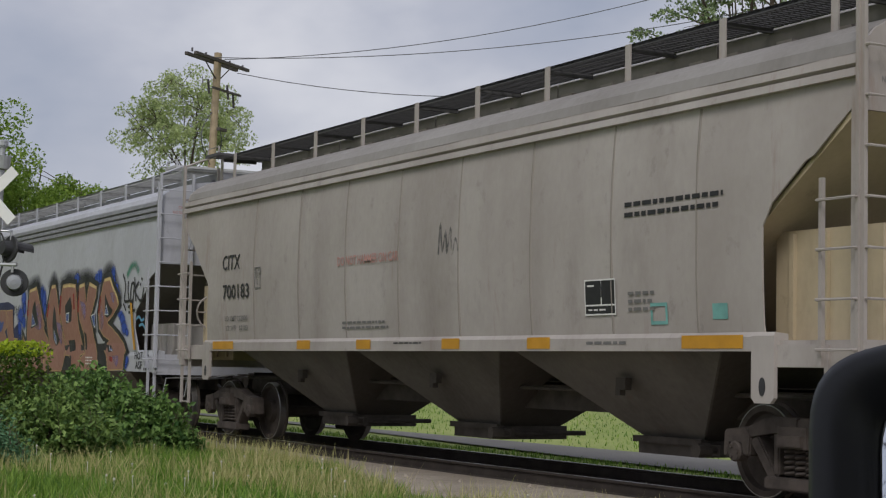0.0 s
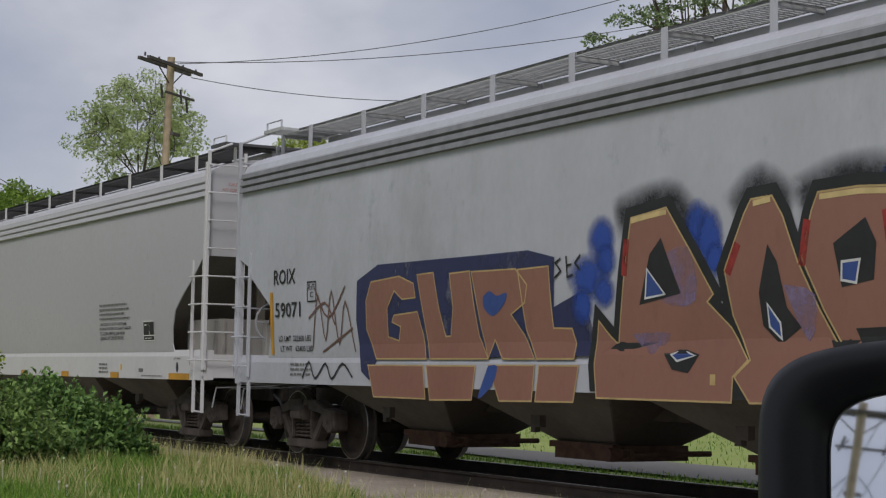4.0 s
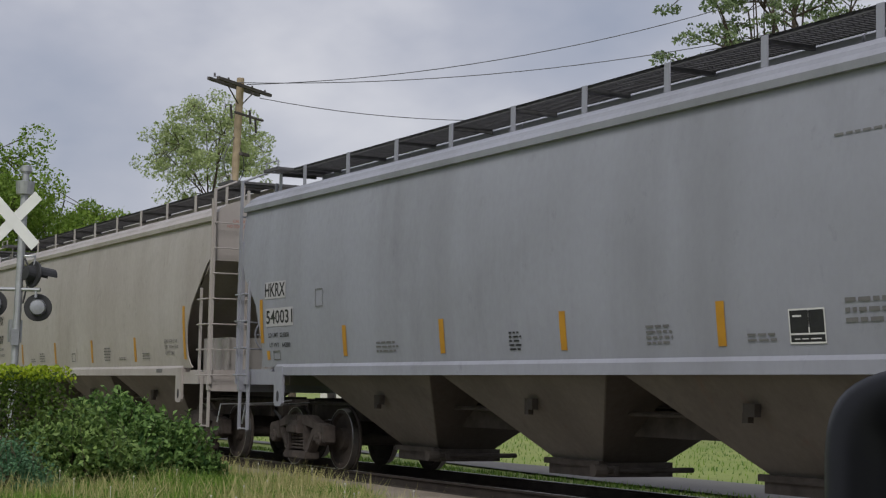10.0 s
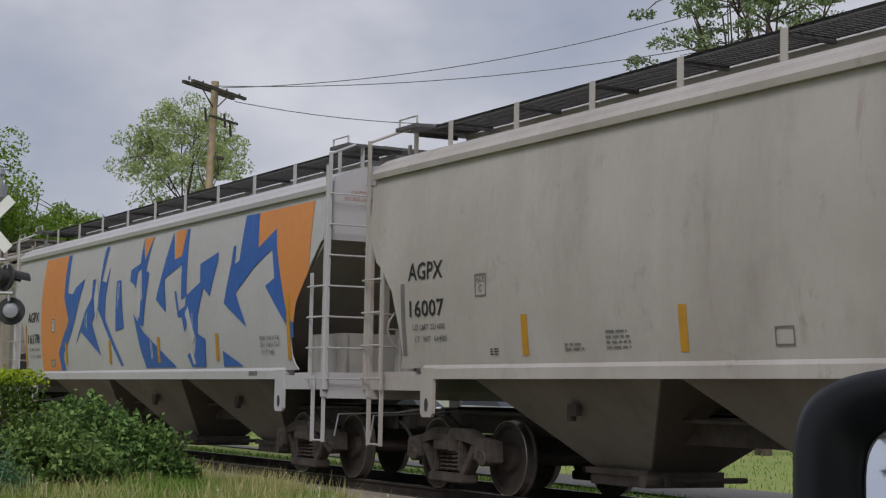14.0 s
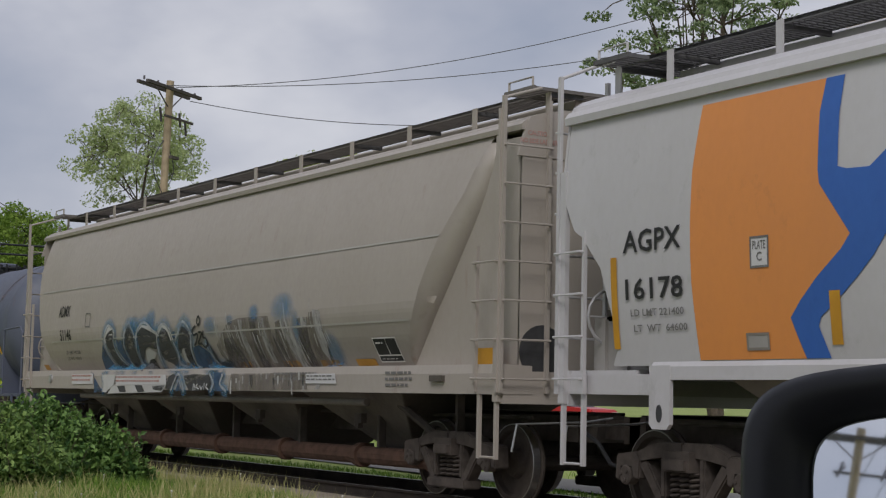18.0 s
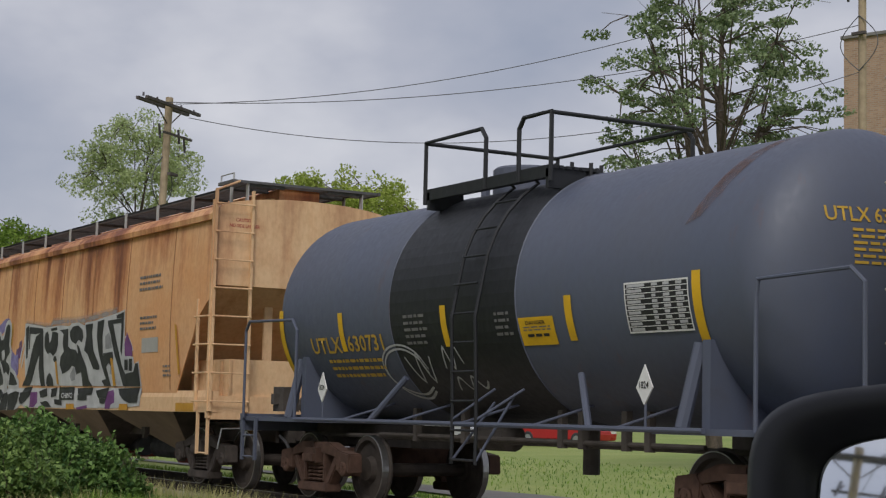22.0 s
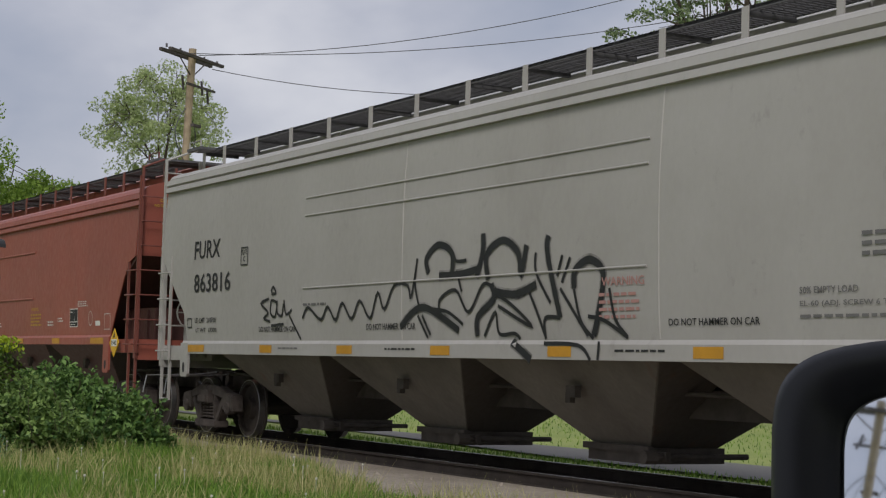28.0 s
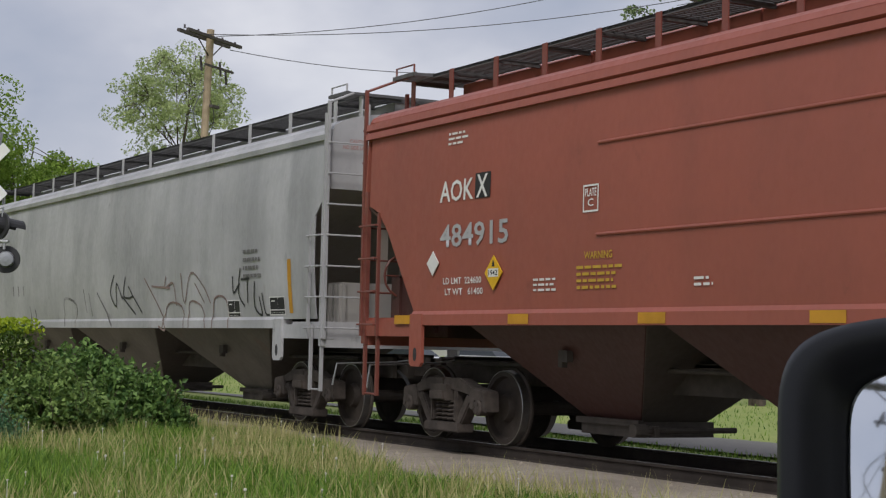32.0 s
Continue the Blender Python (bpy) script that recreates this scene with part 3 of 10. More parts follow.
    # sills
    for sd in (-1, 1):
        y0, y1 = sorted((sd * (flank(zs1) - 0.1), sd * (flank(zs1) + 0.03)))
        bm = bmesh.new()
        deep = s.get("deep")
        x1 = h if deep else h - s.get("sill_in", 1.25)
        if deep:
            prism(bm, [(sd * (flank(zs1) - 0.13 - s.get("tuck", 0)), zs0 + 0.01), (sd * (flank(zs1) + 0.015), zs0), (sd * (flank(zs1) + 0.015), zs1 - 0.09), (sd * (flank(zs1) - 0.015), zs1 + 0.012), (sd * (flank(zs1) - 0.13 - s.get("tuck", 0)), zs1)], -x1, x1)
        else:
            prism(bm, [(sd * (flank(zs1) - 0.14), zs0), (sd * (flank(zs1) + 0.035), zs0), (sd * (flank(zs1) + 0.035), zs1 - 0.03), (sd * (flank(zs1) + 0.005), zs1 + 0.015), (sd * (flank(zs1) - 0.14), zs1)], -x1, x1)
        sill = part("side_sill", bm, trim, car)
        if not deep:
            for ex in (-1, 1):
                a, b = sorted((ex * x1, ex * h))
                part("corner_sill", boxes((a, b, y0 + 0.02, y1 - 0.02 if sd < 0 else y1, zs1 - 0.3, zs1 - 0.1)), trim, car)
                a, b = sorted((ex * (x1 + 0.02), ex * (x1 - 0.30)))
                lug = slab(bmesh.new(), [(a, zs1 - 0.02), (a, 0.98), (a + 0.05, 0.93), (b - 0.05, 0.93), (b, 0.98), (b, zs1 - 0.02)], y0 - 0.012, y0 + 0.03)
                lp = part("lifting_lug", lug, trim, car)
                if sd < 0:
                    hole = turned(bmesh.new(), [(y0 - 0.018, 0.045), (y0 - 0.013, 0.045)], "y", 14)
                    hole = finish(hole)
                    for v in hole.vertices:
                        v.co.z = v.co.z * 1.9 + 1.08
                        v.co.x += (a + b) / 2
                    part("lifting_hole", hole, BLACK, lp)
    part("center_sill", boxes((-h + 0.3, h - 0.3, -0.33, -0.27, 0.72, 1.05), (-h + 0.3, h - 0.3, 0.27, 0.33, 0.72, 1.05), (-h + 0.3, h - 0.3, -0.33, 0.33, 1.02, 1.06)), UNDER, car)
    # hoppers: pockets with sloping walls and outlet gates
    n, zbot = s.get("pockets", 3), s.get("gate_z", 0.5) - s.get("lower", 0.13)
    span = s.get("hop_span", h - s.get("truck", 1.5) - 0.75)
    pitch = 2 * span / n
    for i in range(n):
        x = -span + pitch * (i + 0.5)
        bm = bmesh.new()
        top = [(x - pitch / 2 + 0.02, -w + 0.17, zs0 + 0.12), (x + pitch / 2 - 0.02, -w + 0.17, zs0 + 0.12), (x + pitch / 2 - 0.02, w - 0.17, zs0 + 0.12), (x - pitch / 2 + 0.02, w - 0.17, zs0 + 0.12)]
        ox, oy = s.get("outlet", (0.50, 0.34))
        low = [(x - ox, -oy - 0.1, zbot), (x + ox, -oy - 0.1, zbot), (x + ox, oy + 0.1, zbot), (x - ox, oy + 0.1, zbot)]
        va, vb = [bm.verts.new(p) for p in top], [bm.verts.new(p) for p in low]
        for k in range(4):
            bm.faces.new((va[k], va[(k + 1) % 4], vb[(k + 1) % 4], vb[k]))
        bm.faces.new(va)
        bm.faces.new(vb[::-1])
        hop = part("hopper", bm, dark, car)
        for k in (-1, 1):      # the sloping sheets between the pockets, their shade put into a darker colour
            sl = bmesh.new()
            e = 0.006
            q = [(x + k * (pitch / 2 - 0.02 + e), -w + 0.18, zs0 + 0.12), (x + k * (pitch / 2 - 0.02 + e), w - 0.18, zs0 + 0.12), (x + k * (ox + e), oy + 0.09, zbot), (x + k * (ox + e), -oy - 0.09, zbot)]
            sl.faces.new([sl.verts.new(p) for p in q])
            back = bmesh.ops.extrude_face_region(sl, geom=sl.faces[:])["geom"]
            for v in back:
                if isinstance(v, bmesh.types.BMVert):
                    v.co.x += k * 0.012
            part("slope_wall", sl, s.get("wallmat", P_SLOPE_SHADE), hop)
        gate = boxes((x - ox - 0.06, x + ox + 0.06, -oy - 0.18, oy + 0.18, zbot - 0.16, zbot + 0.01), (x - ox - 0.12, x + ox + 0.12, -oy - 0.22, -oy - 0.14, zbot - 0.04, zbot + 0.03))
        part("outlet_gate", gate, s.get("gatemat", UNDER), hop)
        sh = rods(0.032, (x + ox + 0.3, -oy - 0.3, zbot - 0.07), (x + ox + 0.3, oy + 0.3, zbot - 0.07))
        rod(sh, (x + ox + 0.3, -oy - 0.42, zbot - 0.07), (x + ox + 0.3, -oy - 0.26, zbot - 0.07), 0.075, 10)
        box(sh, x + ox + 0.04, x + ox + 0.36, -oy - 0.16, -oy - 0.1, zbot - 0.13, zbot - 0.02)
        part("gate_shaft", sh, s.get("gatemat", UNDER), hop)
        vib = bmesh.new()
        box(vib, x - 0.09, x + 0.09, -1.16, -1.08, zs0 - 0.40, zs0 - 0.27)
        box(vib, x - 0.14, x - 0.05, -1.13, -1.06, zs0 - 0.46, zs0 - 0.36)
        part("vibrator_bracket", vib, UNDER, hop)
    part("brake_pipe", rods(0.025, (-h + 0.8, -0.62, 0.98), (h - 0.8, -0.62, 0.98)), UNDER, car)
    # roof walk on both sides of the hatches
    rb = s.get("walk_z", 4.75)
    yo, yi = s.get("walk_y", (0.98, 0.37))
    wm, pm = s.get("walkmat", GRATE), s.get("postmat", trim)
    npan = s.get("panels", 13)
    plen = (2 * h - 0.3) / npan
    gm = shared(("grate", round(plen, 2), round(yo - yi, 2)), lambda: grating_bm(plen - 0.01, yo - yi))

    def roof_z(y):
        return ze + (zr - ze) * math.sqrt(max(0, 1 - (y / we) ** 2))
    pz = roof_z(yo) - 0.03
    for sd in (-1, 1):
        y0, y1 = sorted((sd * yo, sd * (yo - 0.02)))
        run = part("roof_walk", boxes((-h + 0.15, h - 0.15, y0, y1, rb - 0.05, rb + 0.0)), wm, car)
        for i in range(npan):
            g = part("grating_panel", gm, wm, run)
            g.location = (-h + 0.15 + i * plen, -yo if sd < 0 else yi, rb)
        start, pitch = s.get("posts", (-h + 0.2, (2 * h - 0.4) / npan))
        first = start - pitch * math.floor((start + h - 0.3) / pitch)
        spots = [first + pitch * i for i in range(40) if first + pitch * i < h - 0.3]
        spots = ([-h + 0.2] if first > -h + 0.75 else []) + spots + ([h - 0.2] if spots[-1] < h - 0.75 else [])
        for x in spots:
            pmsh = shared(("post", round(rb - pz, 3), sd), lambda: boxes((-0.05, 0.05, -0.008, 0.008, 0, rb - pz), (-0.055, 0.055, -0.03, 0.03, -0.005, 0.02)))
            p = part("walk_post", pmsh, pm, run)
            p.location = (x, sd * (yo + 0.013), pz)
            arm = shared(("arm", round(yo - yi, 2)), lambda: boxes((-0.025, 0.025, -(yo - yi) / 2, (yo - yi) / 2, -0.085, -0.036)))
            part("walk_bracket", arm, s.get("bracketmat", GRATE), run).location = (x, sd * (yo + yi) / 2, rb)
    for sd in (-1, 1):      # cross walks at the ends
        x0 = sd * (h - 0.42)
        cw = part("cross_walk", boxes((x0 - 0.28, x0 + 0.34, -yo - 0.3, -yo - 0.26, rb - 0.05, rb)), wm, car)
        part("edge_bar", boxes((x0 - 0.28, x0 + 0.34, yo + 0.26, yo + 0.3, rb - 0.05, rb)), wm, cw)
        for k in range(7):
            part("slat", shared(("slat", round(yo, 2)), lambda: boxes((-0.02, 0.02, -yo - 0.26, yo + 0.26, -0.04, 0.0))), wm, cw).location = (x0 - 0.26 + k * 0.09, 0, rb)
        part("grab_hoop", rods(0.015, (x0 - 0.2, -yo - 0.28, rb), (x0 - 0.2, -yo - 0.28, rb + 0.1), (x0 + 0.3, -yo - 0.28, rb + 0.1), (x0 + 0.3, -yo - 0.28, rb), seg=6), pm, cw)
    nh = s.get("hatches", 5)
    for i in range(nh):
        ln = (2 * h - 0.8) / nh
        x0 = -h + 0.4 + i * ln
        hb = prism(bmesh.new(), [(-0.35, zr - 0.06), (-0.35, rb - 0.05), (-0.3, rb - 0.015), (0.3, rb - 0.015), (0.35, rb - 0.05), (0.35, zr - 0.06)], x0 + 0.02, x0 + ln - 0.02)
        hatch = part("hatch_cover", hb, s.get("hatchmat", roofm), car)
        for k in range(4):
            bx = x0 + 0.3 + k * (ln - 0.6) / 3
            part("hatch_latch", boxes((bx - 0.12, bx + 0.12, -0.42, -0.28, zr + 0.02, zr + 0.08)), trim, hatch)
    # ladders: on the side at both ends, on the end at the corner
    lm = s.get("laddermat", trim)
    top = s.get("ladder_top", 2.9)
    zl = [zs1 - 0.15 + k * 0.43 for k in range(12)]
    step0 = 0.55
    for sd in (-1, 1):
        xs = sd * (h - 0.03)
        xi = sd * (h - 0.03 - s.get("ladder_w", 0.46))
        ys = -w - 0.0
        a_top = ez + 0.05 if sd < 0 else 4.4
        ladder(car, lm, (xs, ys), (xi, ys), [z for z in zl if z < top - 0.05], (zs1 - 0.3, a_top if sd > 0 else top), (zs1 - 0.3, top), 0.042)
        ladder(car, lm, (xs - sd * 0.06, ys + 0.04), (xi + sd * 0.04, ys + 0.04), [step0], (step0 - 0.02, zs1 - 0.1), (step0 - 0.02, zs1 - 0.1), 0.05, (0, 0, 0), "step")
        xe = sd * (h + 0.03)
        ze_l = [z for z in zl if z < rb - 0.35]
        e = ladder(car, lm, (xe - sd * 0.02, -w + 0.02), (xe - sd * 0.02, -w + 0.62), ze_l, (zs1 - 0.3, rb - 0.18), (zs1 - 0.3, rb - 0.18), 0.05, (sd * 0.07, 0, 0), "end_ladder")
        part("roof_grab", rods(0.018, (xe - sd * 0.02, -w + 0.02, rb - 0.2), (xe - sd * 0.1, -yo - 0.2, rb - 0.03), (xe - sd * 0.4, -yo - 0.2, rb - 0.03)), lm, car)
        part("corner_post", boxes((min(xs, xs - sd * 0.1), max(xs, xs - sd * 0.1), -w + 0.005, -w + 0.06, zs1 - 0.4, ez + 0.2)), lm, car)
    # brake gear behind the cut-out of the trailing end
    bz = zs1 + 0.45
    bg = turned(bmesh.new(), [(-h + 0.45, 0.02), (-h + 0.45, 0.17), (-h + 0.55, 0.2), (-h + 1.05, 0.2), (-h + 1.15, 0.1), (-h + 1.15, 0.02)], "x", 16, (0, -0.75, zs1 + 0.22))
    part("air_reservoir", bg, UNDER, car, smooth=False)
    valve = boxes((-h + 0.3, -h + 0.62, -1.15, -0.95, bz - 0.1, bz + 0.25), (-h + 0.36, -h + 0.5, -1.22, -1.1, bz, bz + 0.12))
    rod(valve, (-h + 0.45, -1.1, bz + 0.2), (-h + 0.45, -1.1, bz + 0.55), 0.05, 8)
    part("brake_valve", valve, UNDER, car)
    wheel = bmesh.new()
    n = 16
    pts = [(-h + 0.28, -1.12 + 0.28 * math.cos(2 * math.pi * k / n), zs1 + 0.5 + 0.28 * math.sin(2 * math.pi * k / n)) for k in range(n + 1)]
    for p, q in zip(pts, pts[1:]):
        rod(wheel, p, q, 0.016, 6)
    for k in range(0, n, 4):
        rod(wheel, pts[k], (-h + 0.28, -1.12, zs1 + 0.5), 0.012, 5)
    part("hand_brake_wheel", wheel, s.get("laddermat", trim), car)
    for x0, x1, z0, z1, m in s.get("reflectors", ()):
        part("reflector", laid(quad_bm(rect(x0, z0, x1, z1)), lambda z: flank(zs1) + (0.035 if z1 < zs1 and not s.get("deep") else 0.0) if z1 < zs1 else wide(z), 0.022 if s.get("deep") and z1 < zs1 else 0.006), m, car)
    car["half"] = h
    return car, wide


def label_all(car, wide, rows, sillw=None):
    """Stencils: (kind, text or lines, x0, z0, x1, z1, material)."""
    for k, (kind, what, x0, z0, x1, z1, m) in enumerate(rows):
        if kind == "text":
            bm = text_bm(what, x0, z0, x1, z1)
        elif kind == "bars":
            bm = bars_bm(x0, z0, x1, z1, what, k + 7)
        elif kind == "frame":
            bm = frame_bm(x0, z0, x1, z1, what)
        else:
            bm = quad_bm(rect(x0, z0, x1, z1))
        w0 = wide if sillw is None or z1 > sillw[0] else (lambda z: sillw[1])
        off = {"plate": 0.005, "frame": 0.008}.get(kind, 0.009)
        part({"text": "stencil", "bars": "small_print", "frame": "stencil_frame", "plate": "painted_patch"}[kind], laid(bm, w0, off), m, car)


# ---------------------------------------------------------------- the train, car by car
CARS = []            # (thing, place along the train)

ROUND = [(3.9, 0.1), (3.36, 0.2), (3.3, 0.29), (2.95, 0.64), (2.9, 0.69), (2.6, 1.02), (2.25, 1.24), (1.95, 1.3), (1.75, 1.28), (1.6, 1.18), (1.555, 1.1)]
ROUND_L = [(3.9, 0.1), (3.3, 0.1), (3.18, 0.14), (2.92, 0.3), (2.83, 0.46), (2.51, 0.76), (2.0, 0.94), (1.69, 0.98), (1.56, 0.9)]
P_CITX = paint("citx_paint", (0.405, 0.37, 0.345), (0.21, 0.175, 0.155), 0.7, 0.12, 0.55, 0.7, 1)
P_ROIX = paint("roix_paint", (0.465, 0.47, 0.52), (0.22, 0.215, 0.21), 0.6, 0.0, 0.42, 0.5, 2)
P_FHRX = paint("fhrx_paint", (0.425, 0.415, 0.435), (0.34, 0.335, 0.33), 0.25, 0.0, 0.40, 0.25, 3)
P_HKRX = paint("hkrx_paint", (0.325, 0.332, 0.38), (0.17, 0.17, 0.18), 0.5, 0.0, 0.45, 0.9, 4)
P_AGPX = paint("agpx_paint", (0.455, 0.425, 0.405), (0.25, 0.205, 0.18), 0.75, 0.03, 0.48, 0.7, 5)
P_AGPY = paint("agpy_paint", (0.485, 0.472, 0.492), (0.30, 0.28, 0.26), 0.35, 0.0, 0.45, 0.5, 6)
P_ADMX = paint("admx_paint", (0.35, 0.312, 0.28), (0.27, 0.24, 0.20), 0.4, 0.05, 0.5, 0.5, 7)
P_DOWX = rust_paint("dowx_paint", (0.66, 0.32, 0.135), (0.68, 0.41, 0.215), 8)
P_DOWE = rust_paint("dowx_end_paint", (0.74, 0.51, 0.29), (0.70, 0.44, 0.24), 9, 0.35)
P_SEAM = paint("sooty_seam", (0.24, 0.215, 0.19), (0.13, 0.11, 0.09), 0.6, 0.1, 0.6, 0.6, 20)
GALV_L = flat("galvanised_light", (0.46, 0.46, 0.46), 0.6, 0.2, 0.2, 6)
P_ROOF = paint("dusty_roof", (0.27, 0.255, 0.24), (0.14, 0.125, 0.11), 0.8, 0.0, 0.7, 0.5, 41)
P_INNER = paint("end_slope_paint", (0.30, 0.265, 0.235), (0.15, 0.125, 0.105), 0.6, 0.05, 0.6, 0.6, 42)
P_RUN = flat("rusted_seam", (0.34, 0.155, 0.065), 0.8, 0, 0.5, 5)
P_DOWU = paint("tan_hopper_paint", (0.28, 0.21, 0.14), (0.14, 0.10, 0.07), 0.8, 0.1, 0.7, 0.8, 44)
P_TAN = paint("tan_end_paint", (0.52, 0.43, 0.29), (0.20, 0.15, 0.10), 0.6, 0.1, 0.6, 0.6, 18)
P_MID = paint("dusty_grey_paint", (0.33, 0.315, 0.30), (0.20, 0.175, 0.15), 0.6, 0.05, 0.6, 0.6, 19)
P_FURX = paint("furx_paint", (0.395, 0.377, 0.352), (0.24, 0.22, 0.19), 0.5, 0.0, 0.45, 0.3, 10)
P_AOKX = paint("aokx_paint", (0.325, 0.088, 0.060), (0.17, 0.06, 0.045), 0.5, 0.0, 0.5, 0.6, 11)
P_LAST = paint("grey_paint", (0.475, 0.468, 0.478), (0.15, 0.15, 0.155), 0.75, 0.03, 0.45, 0.7, 12)
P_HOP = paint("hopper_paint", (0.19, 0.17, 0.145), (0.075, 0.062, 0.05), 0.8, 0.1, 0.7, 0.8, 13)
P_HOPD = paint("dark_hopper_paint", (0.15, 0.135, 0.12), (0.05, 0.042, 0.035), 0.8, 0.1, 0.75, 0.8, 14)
# darker than the hopper fronts: shade of the down-facing slopes as colour
P_SLOPE_SHADE = paint("shaded_slope_paint", (0.085, 0.072, 0.06), (0.045, 0.038, 0.032), 0.6, 0.05, 0.7, 0.6, 15)
P_WHITE = paint("white_sill_paint", (0.575, 0.56, 0.57), (0.38, 0.37, 0.36), 0.3, 0.0, 0.45, 0.3, 17)
P_RED3 = paint("aokx_ladder_paint", (0.20, 0.06, 0.045), (0.10, 0.04, 0.03), 0.5, 0.0, 0.5, 0.5, 43)
# darker, duller red than P_AOKX, for hoppers, slope sheets and shear plates
P_RED2 = paint("aokx_dark_red", (0.075, 0.028, 0.024), (0.05, 0.025, 0.02), 0.6, 0.0, 0.6, 0.6, 16)


def sill_marks(rows, z0, z1, m=ORANGE):
    return [(a, b, z0, z1, m) for a, b in rows]


def add(car, place):
    CARS.append((car, place))
    return car


def plate_c(x0, z0, x1, z1, m, bg=None):
    r = [("frame", 0.02, x0, z0, x1, z1, m), ("text", "C", x0 + 0.08, z0 + 0.05, x1 - 0.08, z0 + 0.13, m), ("text", "PLATE", x0 + 0.03, z0 + 0.155, x1 - 0.03, z1 - 0.03, m)]
    return ([("plate", 0, x0, z0, x1, z1, bg)] if bg else []) + r


def umler(x0, z0, x1, z1, m=INK, line=WHITE):
    """The dark consolidated-data panel with its pale lines."""
    zc = z0 + (z1 - z0) * 0.27
    xc = (x0 + x1) / 2 + 0.02
    return [("plate", 0, x0, z0, x1, z1, m), ("frame", 0.016, x0, z0, x1, z1, line), ("plate", 0, x0, zc - 0.008, x1, zc + 0.008, line), ("plate", 0, xc - 0.008, zc, xc + 0.008, z1, line), ("bars", 1, x0 + 0.06, z0 + 0.02, x1 - 0.05, zc - 0.04, line), ("bars", 1, x0 + 0.05, z1 - 0.09, xc - 0.05, z1 - 0.05, line)]


def build_citx():
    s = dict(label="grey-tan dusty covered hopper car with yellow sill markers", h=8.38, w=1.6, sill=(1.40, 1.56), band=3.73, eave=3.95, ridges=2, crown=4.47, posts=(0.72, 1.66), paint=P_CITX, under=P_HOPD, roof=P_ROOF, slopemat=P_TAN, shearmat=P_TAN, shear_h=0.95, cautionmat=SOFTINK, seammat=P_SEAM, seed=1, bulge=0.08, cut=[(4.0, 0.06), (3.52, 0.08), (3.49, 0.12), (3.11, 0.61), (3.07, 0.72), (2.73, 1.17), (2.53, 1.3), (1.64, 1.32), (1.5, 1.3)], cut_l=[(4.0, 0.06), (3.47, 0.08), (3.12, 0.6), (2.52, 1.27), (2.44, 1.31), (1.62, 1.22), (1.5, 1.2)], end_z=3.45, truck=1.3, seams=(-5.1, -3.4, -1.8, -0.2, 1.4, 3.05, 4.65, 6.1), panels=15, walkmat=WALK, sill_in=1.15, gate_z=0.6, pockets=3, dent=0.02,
             reflectors=sill_marks([(-6.8, -5.9), (-3.4, -2.93), (-1.41, -0.97), (1.0, 1.45), (3.0, 3.48), (5.87, 6.81)], 1.425, 1.55))
    car, wide = hopper_car(s)
    label_all(car, wide, [("text", "CITX", -6.41, 2.68, -5.66, 2.92, INK), ("text", "700183", -6.38, 2.22, -5.27, 2.45, INK), ("text", "LD LMT 222000", -6.3, 1.87, -5.35, 1.95, SOFTINK), ("text", "LT WT   62100", -6.27, 1.72, -5.35, 1.80, SOFTINK), *plate_c(-5.04, 2.36, -4.82, 2.67, SOFTINK), ("bars", 2, 4.9, 2.70, 6.56, 2.91, INK), ("text", "DO NOT HAMMER ON CAR", -2.03, 2.56, -0.18, 2.69, FADED), ("bars", 3, 4.95, 1.76, 5.45, 2.0, SOFTINK), ("bars", 2, -1.9, 1.66, -0.4, 1.8, SOFTINK), ("frame", 0.035, 5.35, 1.68, 5.6, 1.86, TEAL), ("plate", 0, 6.33, 1.70, 6.56, 1.85, TEAL), ("bars", 1, 4.2, 1.43, 5.2, 1.5, SOFTINK), ("bars", 1, -0.3, 1.47, 0.5, 1.51, INK)] + umler(4.16, 1.78, 4.72, 2.14), (1.57, wide(1.56) + 0.032))
    bm = bmesh.new()
    ribbon(bm, curve([(0.9, 2.58), (0.94, 2.95), (1.0, 2.62), (1.08, 2.85), (1.12, 2.6), (1.2, 2.88), (1.25, 2.58), (1.33, 2.75), (1.4, 2.6)]), 0.035)
    part("chalk_tag", laid(bm, wide, 0.007), worn("flaked_tag", (0.10, 0.10, 0.10), 0.5, (1, 1, 1), 9.0), car)
    add(car, -19.18)


